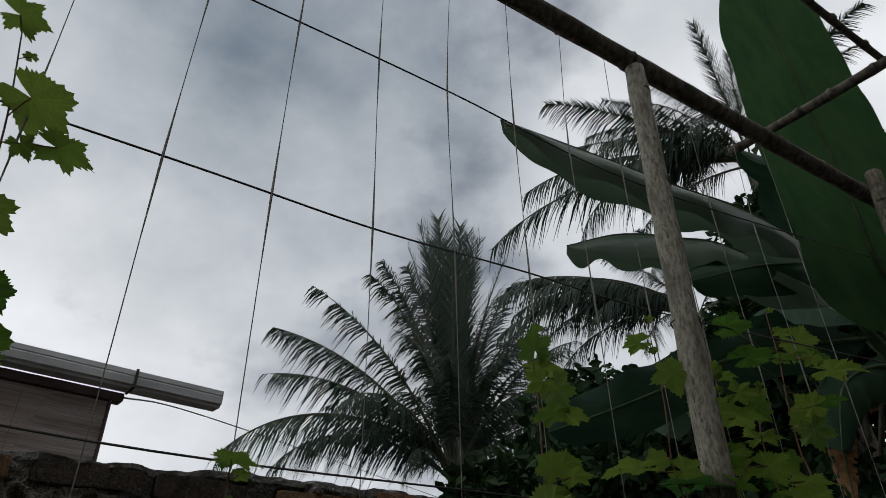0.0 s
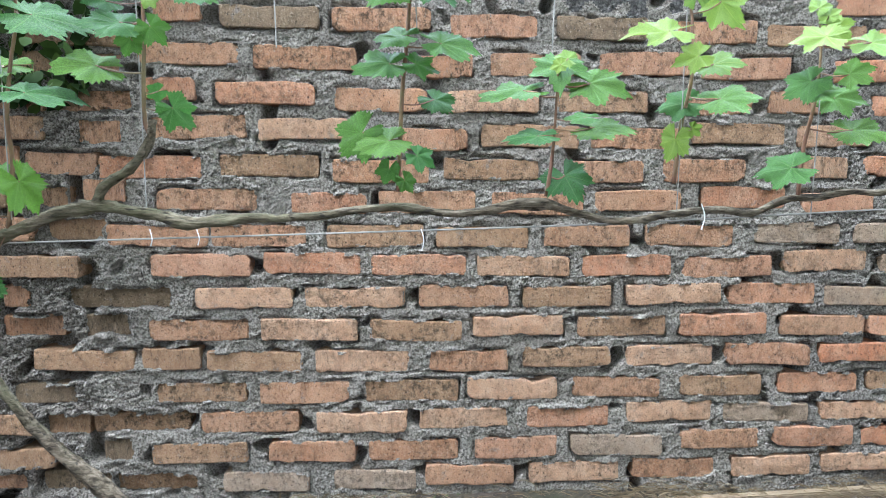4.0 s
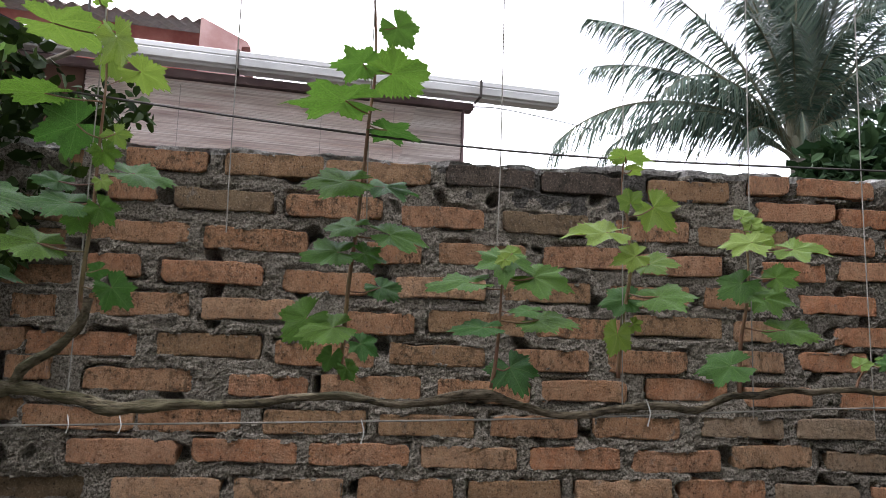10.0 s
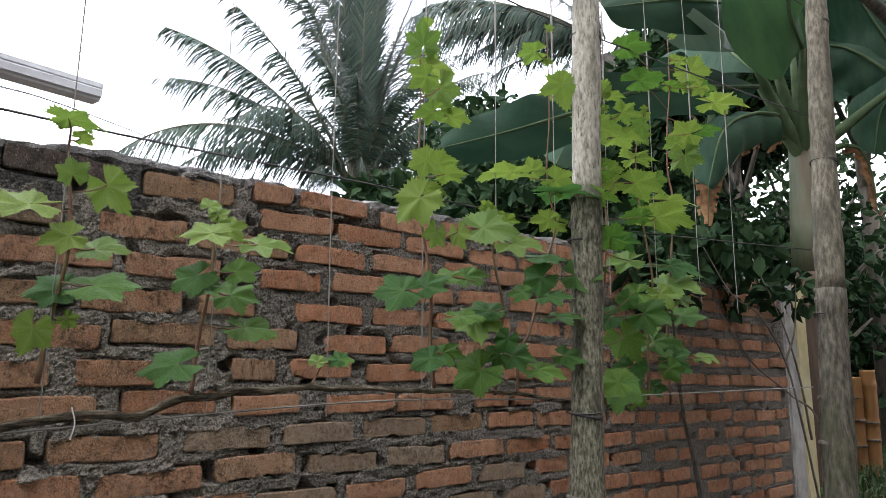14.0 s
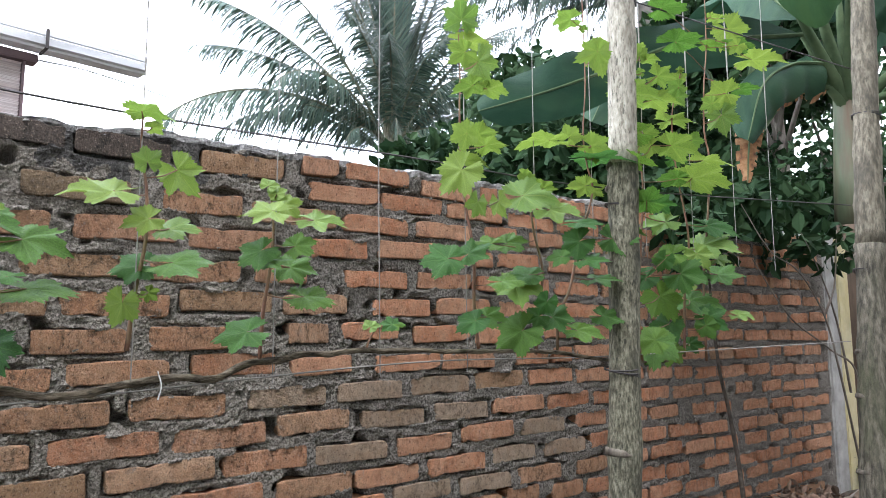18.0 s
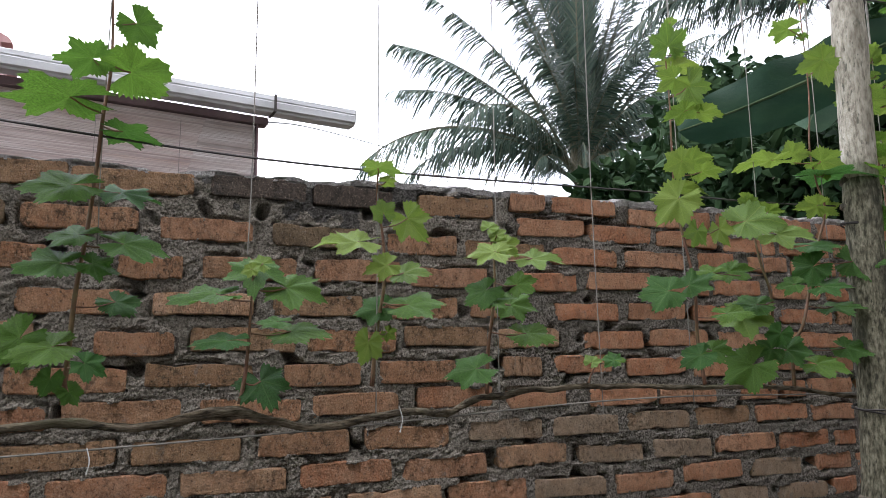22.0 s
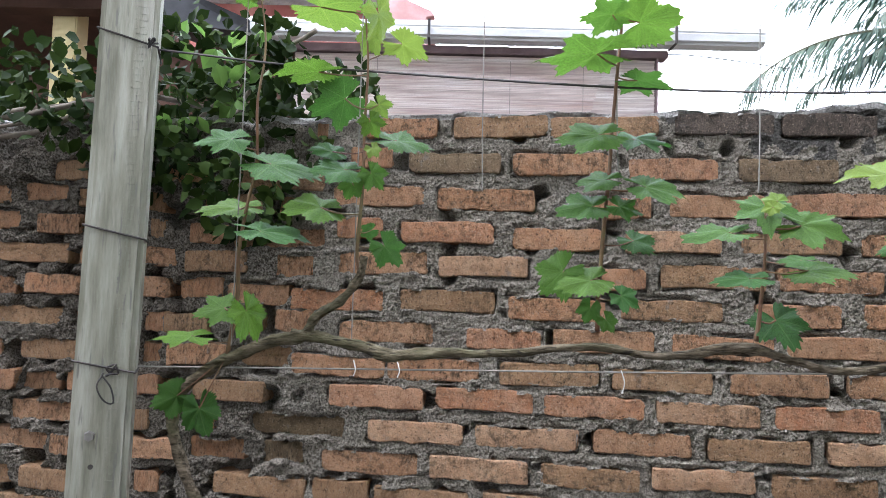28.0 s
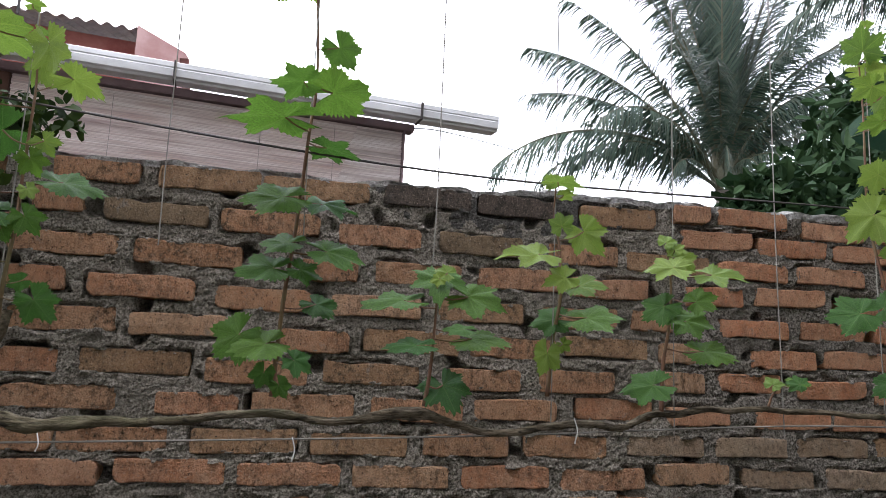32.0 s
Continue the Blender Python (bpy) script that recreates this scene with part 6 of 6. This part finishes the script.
def banana(base, top, leaves, label, seed):
    ob = empty("banana_plant", (0, 0, 0), label, "banana plant")
    a, b = Vector(base), Vector(top)
    pts = [a.lerp(b, t / 8) + Vector((0.02 * math.sin(t), 0, 0)) for t in range(9)]
    v, f = tube(pts[:6], [0.118 - 0.002 * t for t in range(6)], 14, 0.12, seed)
    raw("dry_sheath", v, f, BANANA_DRY, ob, "dry brown sheaths round the lower stem", True)
    v, f = tube(pts[5:], [0.108, 0.104, 0.095, 0.085], 14, 0.05, seed)
    raw("pseudostem", v, f, BANANA_STEM, ob, "thick pale green upper stem", True)
    for k, (mid, width, fold, face, mat) in enumerate(leaves):
        line = [b + Vector((0, 0, -0.15)), *[Vector(q) for q in mid]]
        v, f = tube(smoothed(line[:2], 6), [0.045 - 0.0045 * i for i in range(7)], 8)
        raw("leaf_stalk", v, f, MIDRIB, ob, smooth=True)
        banana_leaf(ob, line[1:], width, seed + k, fold, face, 0.3 if mat is DEAD else 0.0, mat)
    return ob


banana((4.56, 0.31, -0.1), (4.44, 0.25, 2.1), [
    ([(4.25, 0.4, 2.4), (3.22, 0.5, 2.12), (2.67, 0.55, 1.87), (2.25, 0.58, 1.68), (1.91, 0.6, 1.54)], 0.3, 0.4, (0.1, -1.0, 0.12), BANANA_LEAF),
    # the next two blades carry painted sky sheen in their paler colour
    ([(4.15, 0.32, 2.8), (3.46, 0.4, 3.0), (2.85, 0.42, 2.97), (2.19, 0.42, 2.92), (1.64, 0.4, 2.85)], 0.42, 1.15, (0, -0.4, 1), BANANA_LIT),
    ([(4.0, 0.35, 2.55), (3.15, 0.4, 2.66), (2.74, 0.42, 2.6), (2.32, 0.42, 2.48), (1.94, 0.4, 2.28)], 0.4, 0.9, (0, -0.3, 1), BANANA_LIT),
    ([(4.15, 0.1, 2.5), (3.86, 0.04, 2.6), (3.66, -0.04, 2.96), (3.54, -0.07, 3.32), (3.39, -0.12, 3.69), (3.24, -0.17, 4.14), (3.12, -0.3, 4.5)], 0.66, 0.12, (-0.75, -0.6, 0.1), BANANA_YOUNG),
    ([(4.3, 0.3, 2.2), (3.86, 0.28, 2.09), (3.5, 0.27, 1.9), (3.31, 0.27, 1.58)], 0.36, 0.75, (-0.3, -0.7, 0.6), BANANA_LEAF),
    ([(4.4, 0.25, 2.6), (4.16, 0.3, 2.8), (3.3, 0.3, 2.56), (2.56, 0.3, 2.24)], 0.36, 0.5, (0.1, -0.9, 0.3), BANANA_LEAF),
    ([(4.6, -0.2, 2.3), (4.9, -0.5, 2.5), (5.2, -0.8, 2.3), (5.4, -1.0, 1.8)], 0.5, 0.5, (-0.2, -0.2, 1), BANANA_LEAF),
    ([(4.5, 0.5, 2.6), (4.8, 1.0, 3.1), (5.1, 1.6, 3.1), (5.3, 2.2, 2.6)], 0.5, 0.4, (-0.2, -0.4, 1), BANANA_LEAF),
    ([(4.3, 0.3, 2.06), (3.9, 0.33, 1.98), (3.55, 0.33, 1.8), (3.42, 0.32, 1.6), (3.36, 0.31, 1.38)], 0.16, 0.5, (-0.6, -0.6, 0.2), DEAD),
    ([(4.5, 0.05, 2.0), (4.6, 0.0, 1.98), (4.68, -0.02, 1.85), (4.7, -0.02, 1.62)], 0.11, 1.2, (-0.6, -0.6, 0.2), DEAD),
    ([(4.45, 0.15, 2.6), (4.5, 0.2, 3.0), (4.25, 0.3, 3.5), (3.4, 0.35, 3.45)], 0.5, 0.7, (0, -0.5, 0.9), BANANA_LEAF)], "tall banana plant with broad dark green leaves", 700)
banana((5.0, -0.5, -0.1), (4.95, -0.5, 2.1), [
    ([(4.8, -0.45, 2.4), (4.75, -0.4, 2.75), (4.6, -0.3, 2.95), (4.3, -0.2, 2.9)], 0.45, 0.4, (-0.8, -0.5, 0.2), BANANA_LEAF),
    ([(4.85, -0.6, 2.5), (4.7, -0.62, 3.0), (4.4, -0.62, 3.35), (3.9, -0.6, 3.4)], 0.45, 0.4, (-0.6, -0.5, 0.4), BANANA_LEAF),
    ([(5.1, -0.7, 2.6), (5.2, -0.95, 3.0), (5.3, -1.3, 3.1), (5.3, -1.7, 2.8)], 0.5, 0.4, (-0.8, -0.2, 0.6), BANANA_LEAF),
    ([(4.8, -0.75, 2.2), (4.7, -1.0, 2.3), (4.6, -1.3, 2.1)], 0.4, 0.6, (-0.7, -0.2, 0.7), BANANA_LEAF),
    ([(4.85, -0.2, 2.4), (4.7, 0.1, 2.7), (4.5, 0.5, 2.7)], 0.45, 0.5, (-0.8, -0.3, 0.5), BANANA_LEAF),
    ([(4.9, -0.35, 2.3), (4.9, -0.15, 2.65), (4.8, -0.02, 3.0), (4.5, 0.05, 3.25)], 0.6, 0.3, (-0.8, -0.5, 0.2), BANANA_LEAF),
    ([(4.9, -0.5, 2.15), (4.8, -0.3, 2.3), (4.7, -0.12, 2.25), (4.65, -0.05, 1.95)], 0.4, 0.4, (-0.8, -0.5, 0.2), BANANA_LEAF),
    ([(4.75, -0.55, 1.9), (4.6, -0.6, 1.7), (4.55, -0.62, 1.35)], 0.2, 1.2, (-0.8, -0.4, 0.2), DEAD)], "banana plant with broad leaves at the garden's edge", 760)
banana((5.6, 1.6, -0.1), (5.6, 1.6, 2.2), [
    ([(5.1, 1.5, 2.7), (4.5, 1.4, 2.8), (3.8, 1.3, 2.5), (3.3, 1.2, 1.9)], 0.55, 0.5, (0, -0.6, 0.8), BANANA_LEAF),
    ([(5.5, 1.3, 3.0), (5.3, 1.0, 3.8), (5.0, 0.8, 4.4), (4.6, 0.6, 4.6)], 0.6, 0.3, (-0.5, -0.8, 0.2), BANANA_LEAF),
    ([(6.0, 1.2, 2.8), (6.4, 0.8, 3.2), (6.9, 0.4, 3.1)], 0.6, 0.4, (-0.2, -0.5, 0.8), BANANA_LEAF),
    ([(5.3, 1.7, 2.4), (4.8, 1.9, 2.3), (4.3, 2.0, 1.8)], 0.5, 0.6, (0, -0.6, 0.8), BANANA_LEAF)], "banana plant with broad leaves behind the wall", 740)


# ---- leafy trees and shrubs ----
def leaf_cloud(centres, count, size, seed, shape=2.2):
    """Small pointed leaves round the given centres: (x, y, z, radius)."""
    r = np.random.default_rng(seed)
    verts, faces = [], []
    total = sum(c[3] ** 2 for c in centres)
    for cx, cy, cz, rad in centres:
        k = int(count * rad * rad / total)
        d = r.normal(size=(k, 3))
        d /= np.linalg.norm(d, axis=1)[:, None]
        at = np.array([cx, cy, cz]) + d * (rad * r.uniform(0.35, 1.05, (k, 1)) ** 0.8) * np.array([1, 1, 0.8])
        tip = d * 0.5 + r.normal(size=(k, 3)) * 0.7 + np.array([0, 0, -0.35])
        tip /= np.linalg.norm(tip, axis=1)[:, None]
        side = np.cross(tip, r.normal(size=(k, 3)))
        side /= np.linalg.norm(side, axis=1)[:, None]
        s = size * r.uniform(0.6, 1.25, (k, 1))
        nrm = np.cross(side, tip)
        wide = s / shape / 1.7
        rise = nrm * s * 0.07
        quad = np.stack([at, at + tip * s * 0.28 + side * wide * 0.85 + rise, at + tip * s * 0.28 - side * wide * 0.85 + rise, at + tip * s * 0.62 + side * wide + rise,
                         at + tip * s * 0.62 - side * wide + rise, at + tip * s - nrm * s * 0.06, at + tip * s * 0.45], 1).reshape(-1, 3)
        n = len(verts)
        verts += quad.tolist()
        for i in range(k):
            a = n + 7 * i
            faces += [(a, a + 1, a + 6), (a, a + 6, a + 2), (a + 1, a + 3, a + 6), (a + 6, a + 4, a + 2), (a + 3, a + 5, a + 6), (a + 6, a + 5, a + 4)]
    return verts, faces


def tree(place, height, radius, label, seed, leaves=5000, size=0.11, mat=DARK_LEAF, low=0.3):
    r = random.Random(seed)
    x, y = place
    ob = empty("tree", (x, y, 0), label, "tree")
    pieces = [tube([(0, 0, -0.1), (0.05, 0, height * 0.4), (0, 0.05, height * 0.75)], [0.09, 0.07, 0.03], 8, 0.1, seed)]
    centres = []
    for k in range(13):
        a, h = r.uniform(0, 6.28), r.uniform(low, 0.95)
        rr = radius * r.uniform(0.25, 0.85) * (1.1 - 0.5 * h)
        c = (rr * math.cos(a), rr * math.sin(a), height * h)
        centres.append((*c, radius * r.uniform(0.28, 0.5)))
        pieces.append(tube([(0, 0, height * h * 0.6), (c[0] * 0.5, c[1] * 0.5, height * h * 0.85), c], [0.03, 0.02, 0.008], 5))
    v, f = merged(pieces)
    raw("trunk", v, f, BARK, ob, "grey trunk and limbs", True)
    v, f = leaf_cloud(centres, leaves, size, seed)
    tagged(raw("crown", v, f, mat, ob, "dense dark green leaves"), kind="stuff")


tree((3.6, 2.1), 2.3, 1.0, "dense dark shrubby tree behind the brick wall", 21, 8000, 0.12)
tree((5.0, 3.3), 3.0, 1.3, "dense dark tree behind the brick wall", 22, 11000, 0.13)
tree((6.6, 1.0), 2.7, 1.2, "dark leafy tree beyond the end of the wall", 23, 1500, 0.1)
tree((7.4, 2.6), 4.2, 1.7, "tall dark leafy tree among the bananas", 24, 12500, 0.13, DARK_LEAF, 0.2)
tree((8.5, -0.6), 3.3, 1.5, "dark leafy tree at the garden's far side", 25, 2000, 0.13)
tree((3.2, 0.6), 1.3, 0.5, "low shrub leaning over the end of the wall", 26, 1800, 0.07, DARK_LEAF, 0.55)
tree((6.0, -1.6), 3.0, 1.4, "dark leafy tree beside the garden path", 28, 2400, 0.12)
tree((5.8, -1.4), 0.9, 0.6, "low dark bush beyond the end of the wall", 29, 2600, 0.1, DARK_LEAF, 0.15)
tree((6.3, 1.3), 1.2, 0.6, "dark bush under the banana plants", 30, 2600, 0.11, DARK_LEAF, 0.12)
tree((4.0, 1.1), 1.7, 0.6, "dark bush behind the wall's end", 31, 5000, 0.1, DARK_LEAF, 0.3)
tree((2.6, 1.6), 1.7, 0.7, "dark bush behind the brick wall", 32, 5000, 0.1, DARK_LEAF, 0.3)
tree((5.3, -0.95), 3.1, 0.95, "dark leafy tree crowding the banana plants", 33, 800, 0.1, DARK_LEAF, 0.5)
tree((3.6, 1.6), 1.75, 0.7, "dark shrubby tree tangled with the banana leaves", 34, 9000, 0.1, DARK_LEAF, 0.35)
tree((4.9, 2.0), 2.3, 1.0, "dark tree crown behind the banana leaves", 35, 11000, 0.12, DARK_LEAF, 0.35)
tree((6.7, 1.75), 5.2, 1.6, "tall dense dark tree over the banana plants", 39, 9000, 0.14, DARK_LEAF, 0.68)
tree((7.9, 1.75), 3.4, 1.25, "dense dark tree behind the banana stem", 38, 6000, 0.1, DARK_LEAF, 0.25)
tree((7.7, 0.7), 0.85, 0.8, "dark bush before the far tiled house", 36, 3600, 0.1, DARK_LEAF, 0.1)
tree((7.0, 0.72), 5.4, 1.3, "tall thin grey tree with a high sparse crown", 37, 1500, 0.12, DARK_LEAF, 0.72)
tree((10.5, 1.8), 5.2, 2.2, "tall dark tree closing the view", 27, 1700, 0.15)


def shrub():
    ob = empty("shrub", (-0.95, 0.2, 0), "dark glossy shrub spilling over the top of the wall", "shrub")
    v, f = merged([tube(smoothed(p, 5), [0.011 - 0.0012 * i for i in range(5 * (len(p) - 1) + 1)][:5 * (len(p) - 1) + 1] if len(p) < 3 else 0.006, 6) for p in (
        [(0, 0, -0.1), (0.05, 0.0, 0.6), (0.1, -0.1, 1.0), (0.3, -0.2, 1.15)], [(0.05, 0, 0.6), (-0.2, -0.1, 1.0), (-0.4, -0.3, 1.02), (-0.7, -0.3, 0.95)],
        [(-0.05, -0.05, 1.0), (0.15, -0.28, 1.1), (-0.2, -0.3, 1.05), (-0.75, -0.35, 1.0)], [(0.1, 0, 0.9), (0.3, -0.1, 1.2), (0.45, -0.15, 1.28)])])
    raw("branching", v, f, BARK, ob, "thin grey-brown branches", True)
    for line, thick in (([(-0.75, -0.26, 1.05), (-0.33, -0.25, 1.06), (-0.19, -0.25, 1.08), (-0.07, -0.25, 1.09), (0.05, -0.2, 1.13), (0.2, -0.1, 1.12)], 0.009),
                        ([(-0.8, -0.27, 0.9), (-0.45, -0.26, 0.96), (-0.24, -0.25, 1.02), (-0.11, -0.25, 1.04), (0.0, -0.25, 1.09), (0.1, -0.2, 1.1)], 0.0075),
                        ([(-0.32, -0.26, 0.99), (-0.28, -0.26, 1.03), (-0.12, -0.25, 1.06), (0.0, -0.24, 1.07)], 0.005)):
        pts = smoothed(line, 6)
        v, f = tube(pts, [thick * (1 - 0.3 * i / len(pts)) for i in range(len(pts))], 8, 0.12, 3)
        raw("branch", v, f, BARK, ob, "bare grey-brown branch", True)
    r = random.Random(5)
    centres = [(r.uniform(0.1, 0.52), r.uniform(-0.3, 0.1), r.uniform(0.9, 1.22), r.uniform(0.06, 0.13)) for _ in range(20)]
    centres += [(r.uniform(-0.8, 0.1), r.uniform(-0.36, 0.1), r.uniform(0.88, 1.2), r.uniform(0.06, 0.14)) for _ in range(26)]
    v, f = leaf_cloud(centres, 8500, 0.034, 6, 1.8)
    tagged(raw("foliage", v, f, SHRUB_LEAF, ob, "dark glossy leaves", True), kind="stuff")
    v, f = leaf_cloud([(0.23, -0.28, 1.22, 0.03), (0.3, -0.28, 1.21, 0.05), (0.37, -0.28, 1.19, 0.05), (0.33, -0.25, 1.12, 0.06), (0.2, -0.28, 1.06, 0.04)], 44, 0.045, 8, 1.7)
    tagged(raw("new_growth", v, f, SHRUB_YOUNG, ob, "pale green new leaves"), kind="stuff")


shrub()


def end_shrub():
    ob = empty("bare_shrub", (2.9, -0.2, 0), "straggly shrub with bare twigs against the end of the wall", "shrub")
    lines = ([(0.2, 0.0, -0.02), (0.17, -0.03, 0.493), (-0.1, -0.05, 0.621), (-0.377, -0.05, 0.734), (-0.593, -0.05, 0.914)],
             [(0.2, 0.0, 0.2), (-0.026, -0.05, 0.522), (-0.123, -0.05, 0.738), (-0.292, -0.05, 0.887), (-0.46, -0.04, 0.95), (-0.55, 0.0, 1.1)],
             [(0.17, 0.0, 0.45), (0.1, 0.0, 0.7), (-0.02, 0.0, 0.9), (-0.1, 0.05, 1.12)], [(-0.123, -0.05, 0.738), (-0.05, -0.06, 0.85), (0.0, -0.06, 1.05)])
    for k, line in enumerate(lines):
        pts = smoothed(line, 6)
        v, f = tube(pts, [0.0048 * (1 - 0.75 * i / len(pts)) for i in range(len(pts))], 6, 0.15, k)
        raw("twig", v, f, BARK, ob, smooth=True)
    r = random.Random(12)
    v, f = leaf_cloud([(r.uniform(-0.75, 0.3), r.uniform(-0.05, 0.3), r.uniform(0.95, 1.22), r.uniform(0.06, 0.12)) for _ in range(16)], 900, 0.07, 13)
    tagged(raw("foliage", v, f, DARK_LEAF, ob, "dark hanging leaves"), kind="stuff")


end_shrub()


# ---- ground clutter ----
def plank(a, b, w, h, label):
    a, b = Vector(a), Vector(b)
    length = (b - a).length
    ob = part("plank", boxed((0, -w / 2, 0), (length, w / 2, h), 0.003), PLANK)
    d = (b - a).normalized()
    side = Vector((0, 0, 1)).cross(d).normalized()
    ob.matrix_world = Matrix.Translation(a) @ Matrix((d, side, d.cross(side))).transposed().to_4x4()
    return tagged(ob, label, "plank", "planks at the wall foot")


plank((0.492, -0.058, 0.006), (1.275, -0.03, 0.03), 0.021, 0.016, "weathered tan wooden batten lying at the wall's foot")
plank((0.672, -0.112, 0.006), (1.45, -0.085, 0.016), 0.009, 0.009, "thin weathered wooden stick on the grass")


def blades(name, x0, x1, y0, y1, count, tall, mat, label, seed, lean=0.6):
    r = random.Random(seed)
    verts, faces = [], []
    for _ in range(count):
        x, y, h = r.uniform(x0, x1), r.uniform(y0, y1), tall * r.uniform(0.4, 1.2)
        a = r.uniform(0, 6.28)
        d = Vector((math.cos(a), math.sin(a), 0)) * lean * r.uniform(0.3, 1.2) * h
        s = Vector((-math.sin(a), math.cos(a), 0)) * (0.0014 if tall < 0.1 else 0.006)
        b = len(verts)
        p = Vector((x, y, 0.0))
        verts += [p - s, p + s, p + d * 0.4 + Vector((0, 0, h * 0.7)) + s, p + d * 0.4 + Vector((0, 0, h * 0.7)) - s, p + d + Vector((0, 0, h * r.uniform(0.5, 1)))]
        faces += [(b, b + 1, b + 2, b + 3), (b + 3, b + 2, b + 4)]
    tagged(raw(name, verts, faces, mat), label, "grass", kind="stuff")




def straw(x0, x1, count, label, seed):
    """Tangled dry stems heaped against the wall's foot, each a thin bent ribbon."""
    r = random.Random(seed)
    verts, faces = [], []
    for _ in range(count):
        x, back = r.uniform(x0, x1), r.random() ** 0.8
        y = -0.02 - 0.11 * back
        crest = (0.03 + 0.035 * math.exp(-((x - 0.57) / 0.07) ** 2) + 0.034 * min(1, max(0, (x - 0.85) / 0.25)) + 0.012 * noise.noise(Vector((x * 11, 0, 3)))) * (1 - 0.95 * back)
        p = Vector((x, y, 0.003 + crest * r.uniform(0.1, 1.0)))
        a, tip = r.uniform(0, 6.28), r.uniform(-0.2, 0.9)
        length, bend = r.uniform(0.02, 0.06), r.uniform(-2.0, 2.0)
        wide = Vector((0, 0, r.uniform(0.0004, 0.0009)))
        b = len(verts)
        for k in range(4):
            verts += [p - wide, p + wide]
            p = p + Vector((math.cos(a), math.sin(a) * 0.6, tip)) * length / 3
            p.y, p.z = min(p.y, -0.017), max(p.z, 0.003)
            a += bend / 3
            tip -= 0.4
        faces += [(b + 2 * k, b + 2 * k + 2, b + 2 * k + 3, b + 2 * k + 1) for k in range(3)]
    tagged(raw("dry_grass", verts, faces, STRAW), label, "grass", kind="stuff")


straw(0.48, 1.75, 7000, "dry straw-coloured grass heaped at the wall's foot", 1)
straw(-0.3, 0.5, 1500, "wisps of dry grass at the wall's foot", 8)
blades("dry_grass", -1.4, 3.2, -0.14, 0.0, 1300, 0.026, STRAW, "thin dry grass along the wall's foot", 2, 1.2)
blades("grass", 0.2, 3.0, -0.55, -0.09, 15000, 0.034, GRASS, "short green grass beside the wall", 3, 1.0)
blades("grass", 3.4, 8.0, -1.6, 1.4, 9000, 0.16, DARK_GRASS, "dark tall grass beyond the end of the wall", 6, 0.9)
blades("weeds", -0.2, 0.5, -0.09, -0.02, 420, 0.028, GRASS, "small green weeds sprouting under the wall", 4, 1.0)


def crumbs():
    """Crumbs of mortar and brick fallen along the foot of the wall."""
    r = random.Random(77)
    pieces = []
    for _ in range(420):
        x, y, c = r.uniform(-1.3, 2.6), -0.015 - abs(r.gauss(0, 0.05)), r.uniform(0.003, 0.011)
        vs = [(x + c * r.uniform(0.6, 1.2) * a, y + c * r.uniform(0.6, 1.2) * b, 0.014 + c * r.uniform(0.5, 1.0) * h) for a, b, h in ((1, 0, 0), (0, 1, 0), (-1, 0, 0), (0, -1, 0), (0.2, 0.1, 1))]
        pieces.append((vs, [(0, 1, 4), (1, 2, 4), (2, 3, 4), (3, 0, 4)]))
    v, f = merged(pieces)
    tagged(raw("mortar_crumbs", v, f, MORTAR), "crumbs of mortar fallen along the wall's foot", "rubble", kind="stuff")


crumbs()


def heap():
    """Dark rotting leaves and a weathered log at the foot of the second bamboo post."""
    ob = empty("log", (2.0, -0.42, 0.0), "weathered grey log lying by the bamboo post", "log")
    line = smoothed([(0.0, 0.08, 0.06), (0.25, 0.04, 0.1), (0.55, -0.02, 0.17), (0.85, -0.06, 0.22)], 6)
    v, f = tube(line, [0.05 + 0.004 * math.sin(i) for i in range(len(line))], 12, 0.15, 4)
    raw("trunk", v, f, BARK, ob, smooth=True)
    v, f = tube([(0.5, 0.0, 0.14), (0.52, -0.06, 0.26), (0.6, -0.09, 0.33)], [0.016, 0.012, 0.007], 8)
    raw("branch_stub", v, f, BARK, ob, smooth=True)
    v, f = leaf_cloud([(1.98, -0.4, 0.06, 0.13), (2.18, -0.4, 0.1, 0.14), (2.4, -0.42, 0.1, 0.14), (2.1, -0.3, 0.06, 0.15), (2.5, -0.3, 0.08, 0.16)], 4200, 0.034, 31)
    tagged(raw("leaf_litter", v, f, BANANA_DRY), "heap of dark rotting leaves beside the bamboo post", "leaf litter", kind="stuff")


heap()


def bamboo_clump():
    for k, (x, y) in enumerate(((5.42, 0.52), (5.5, 0.46), (5.56, 0.4))):
        bamboo("yellow_bamboo", (x, y, -0.1), (x - 0.03 + 0.02 * k, y, 0.62 + 0.05 * k), 0.05, 0.046, BAMBOO_YELLOW, "cut yellow bamboo cane standing in the soil", 4, 10 + k, "bamboo")


bamboo_clump()


def far_roof():
    ob = empty("far_house", (9.5, 0.4, 0), "far house with an orange clay tile roof", "house")
    part("wall", boxed((-0.5, -3, -0.2), (4, 3, 1.2), 0.01), CONCRETE, ob)
    rows = []
    for i in range(22):
        for j in range(9):
            y, x = -3.2 + i * 0.3, -0.8 + j * 0.28
            z = 1.2 + j * 0.13
            vs = [(x, y, z), (x, y + 0.15, z + 0.05), (x, y + 0.3, z), (x + 0.3, y, z + 0.15), (x + 0.3, y + 0.15, z + 0.2), (x + 0.3, y + 0.3, z + 0.15)]
            rows.append((vs, [(0, 1, 4, 3), (1, 2, 5, 4)]))
    v, f = merged(rows)
    tagged(raw("roof", v, f, TILES, ob, "orange clay tiles"), kind="stuff")


far_roof()
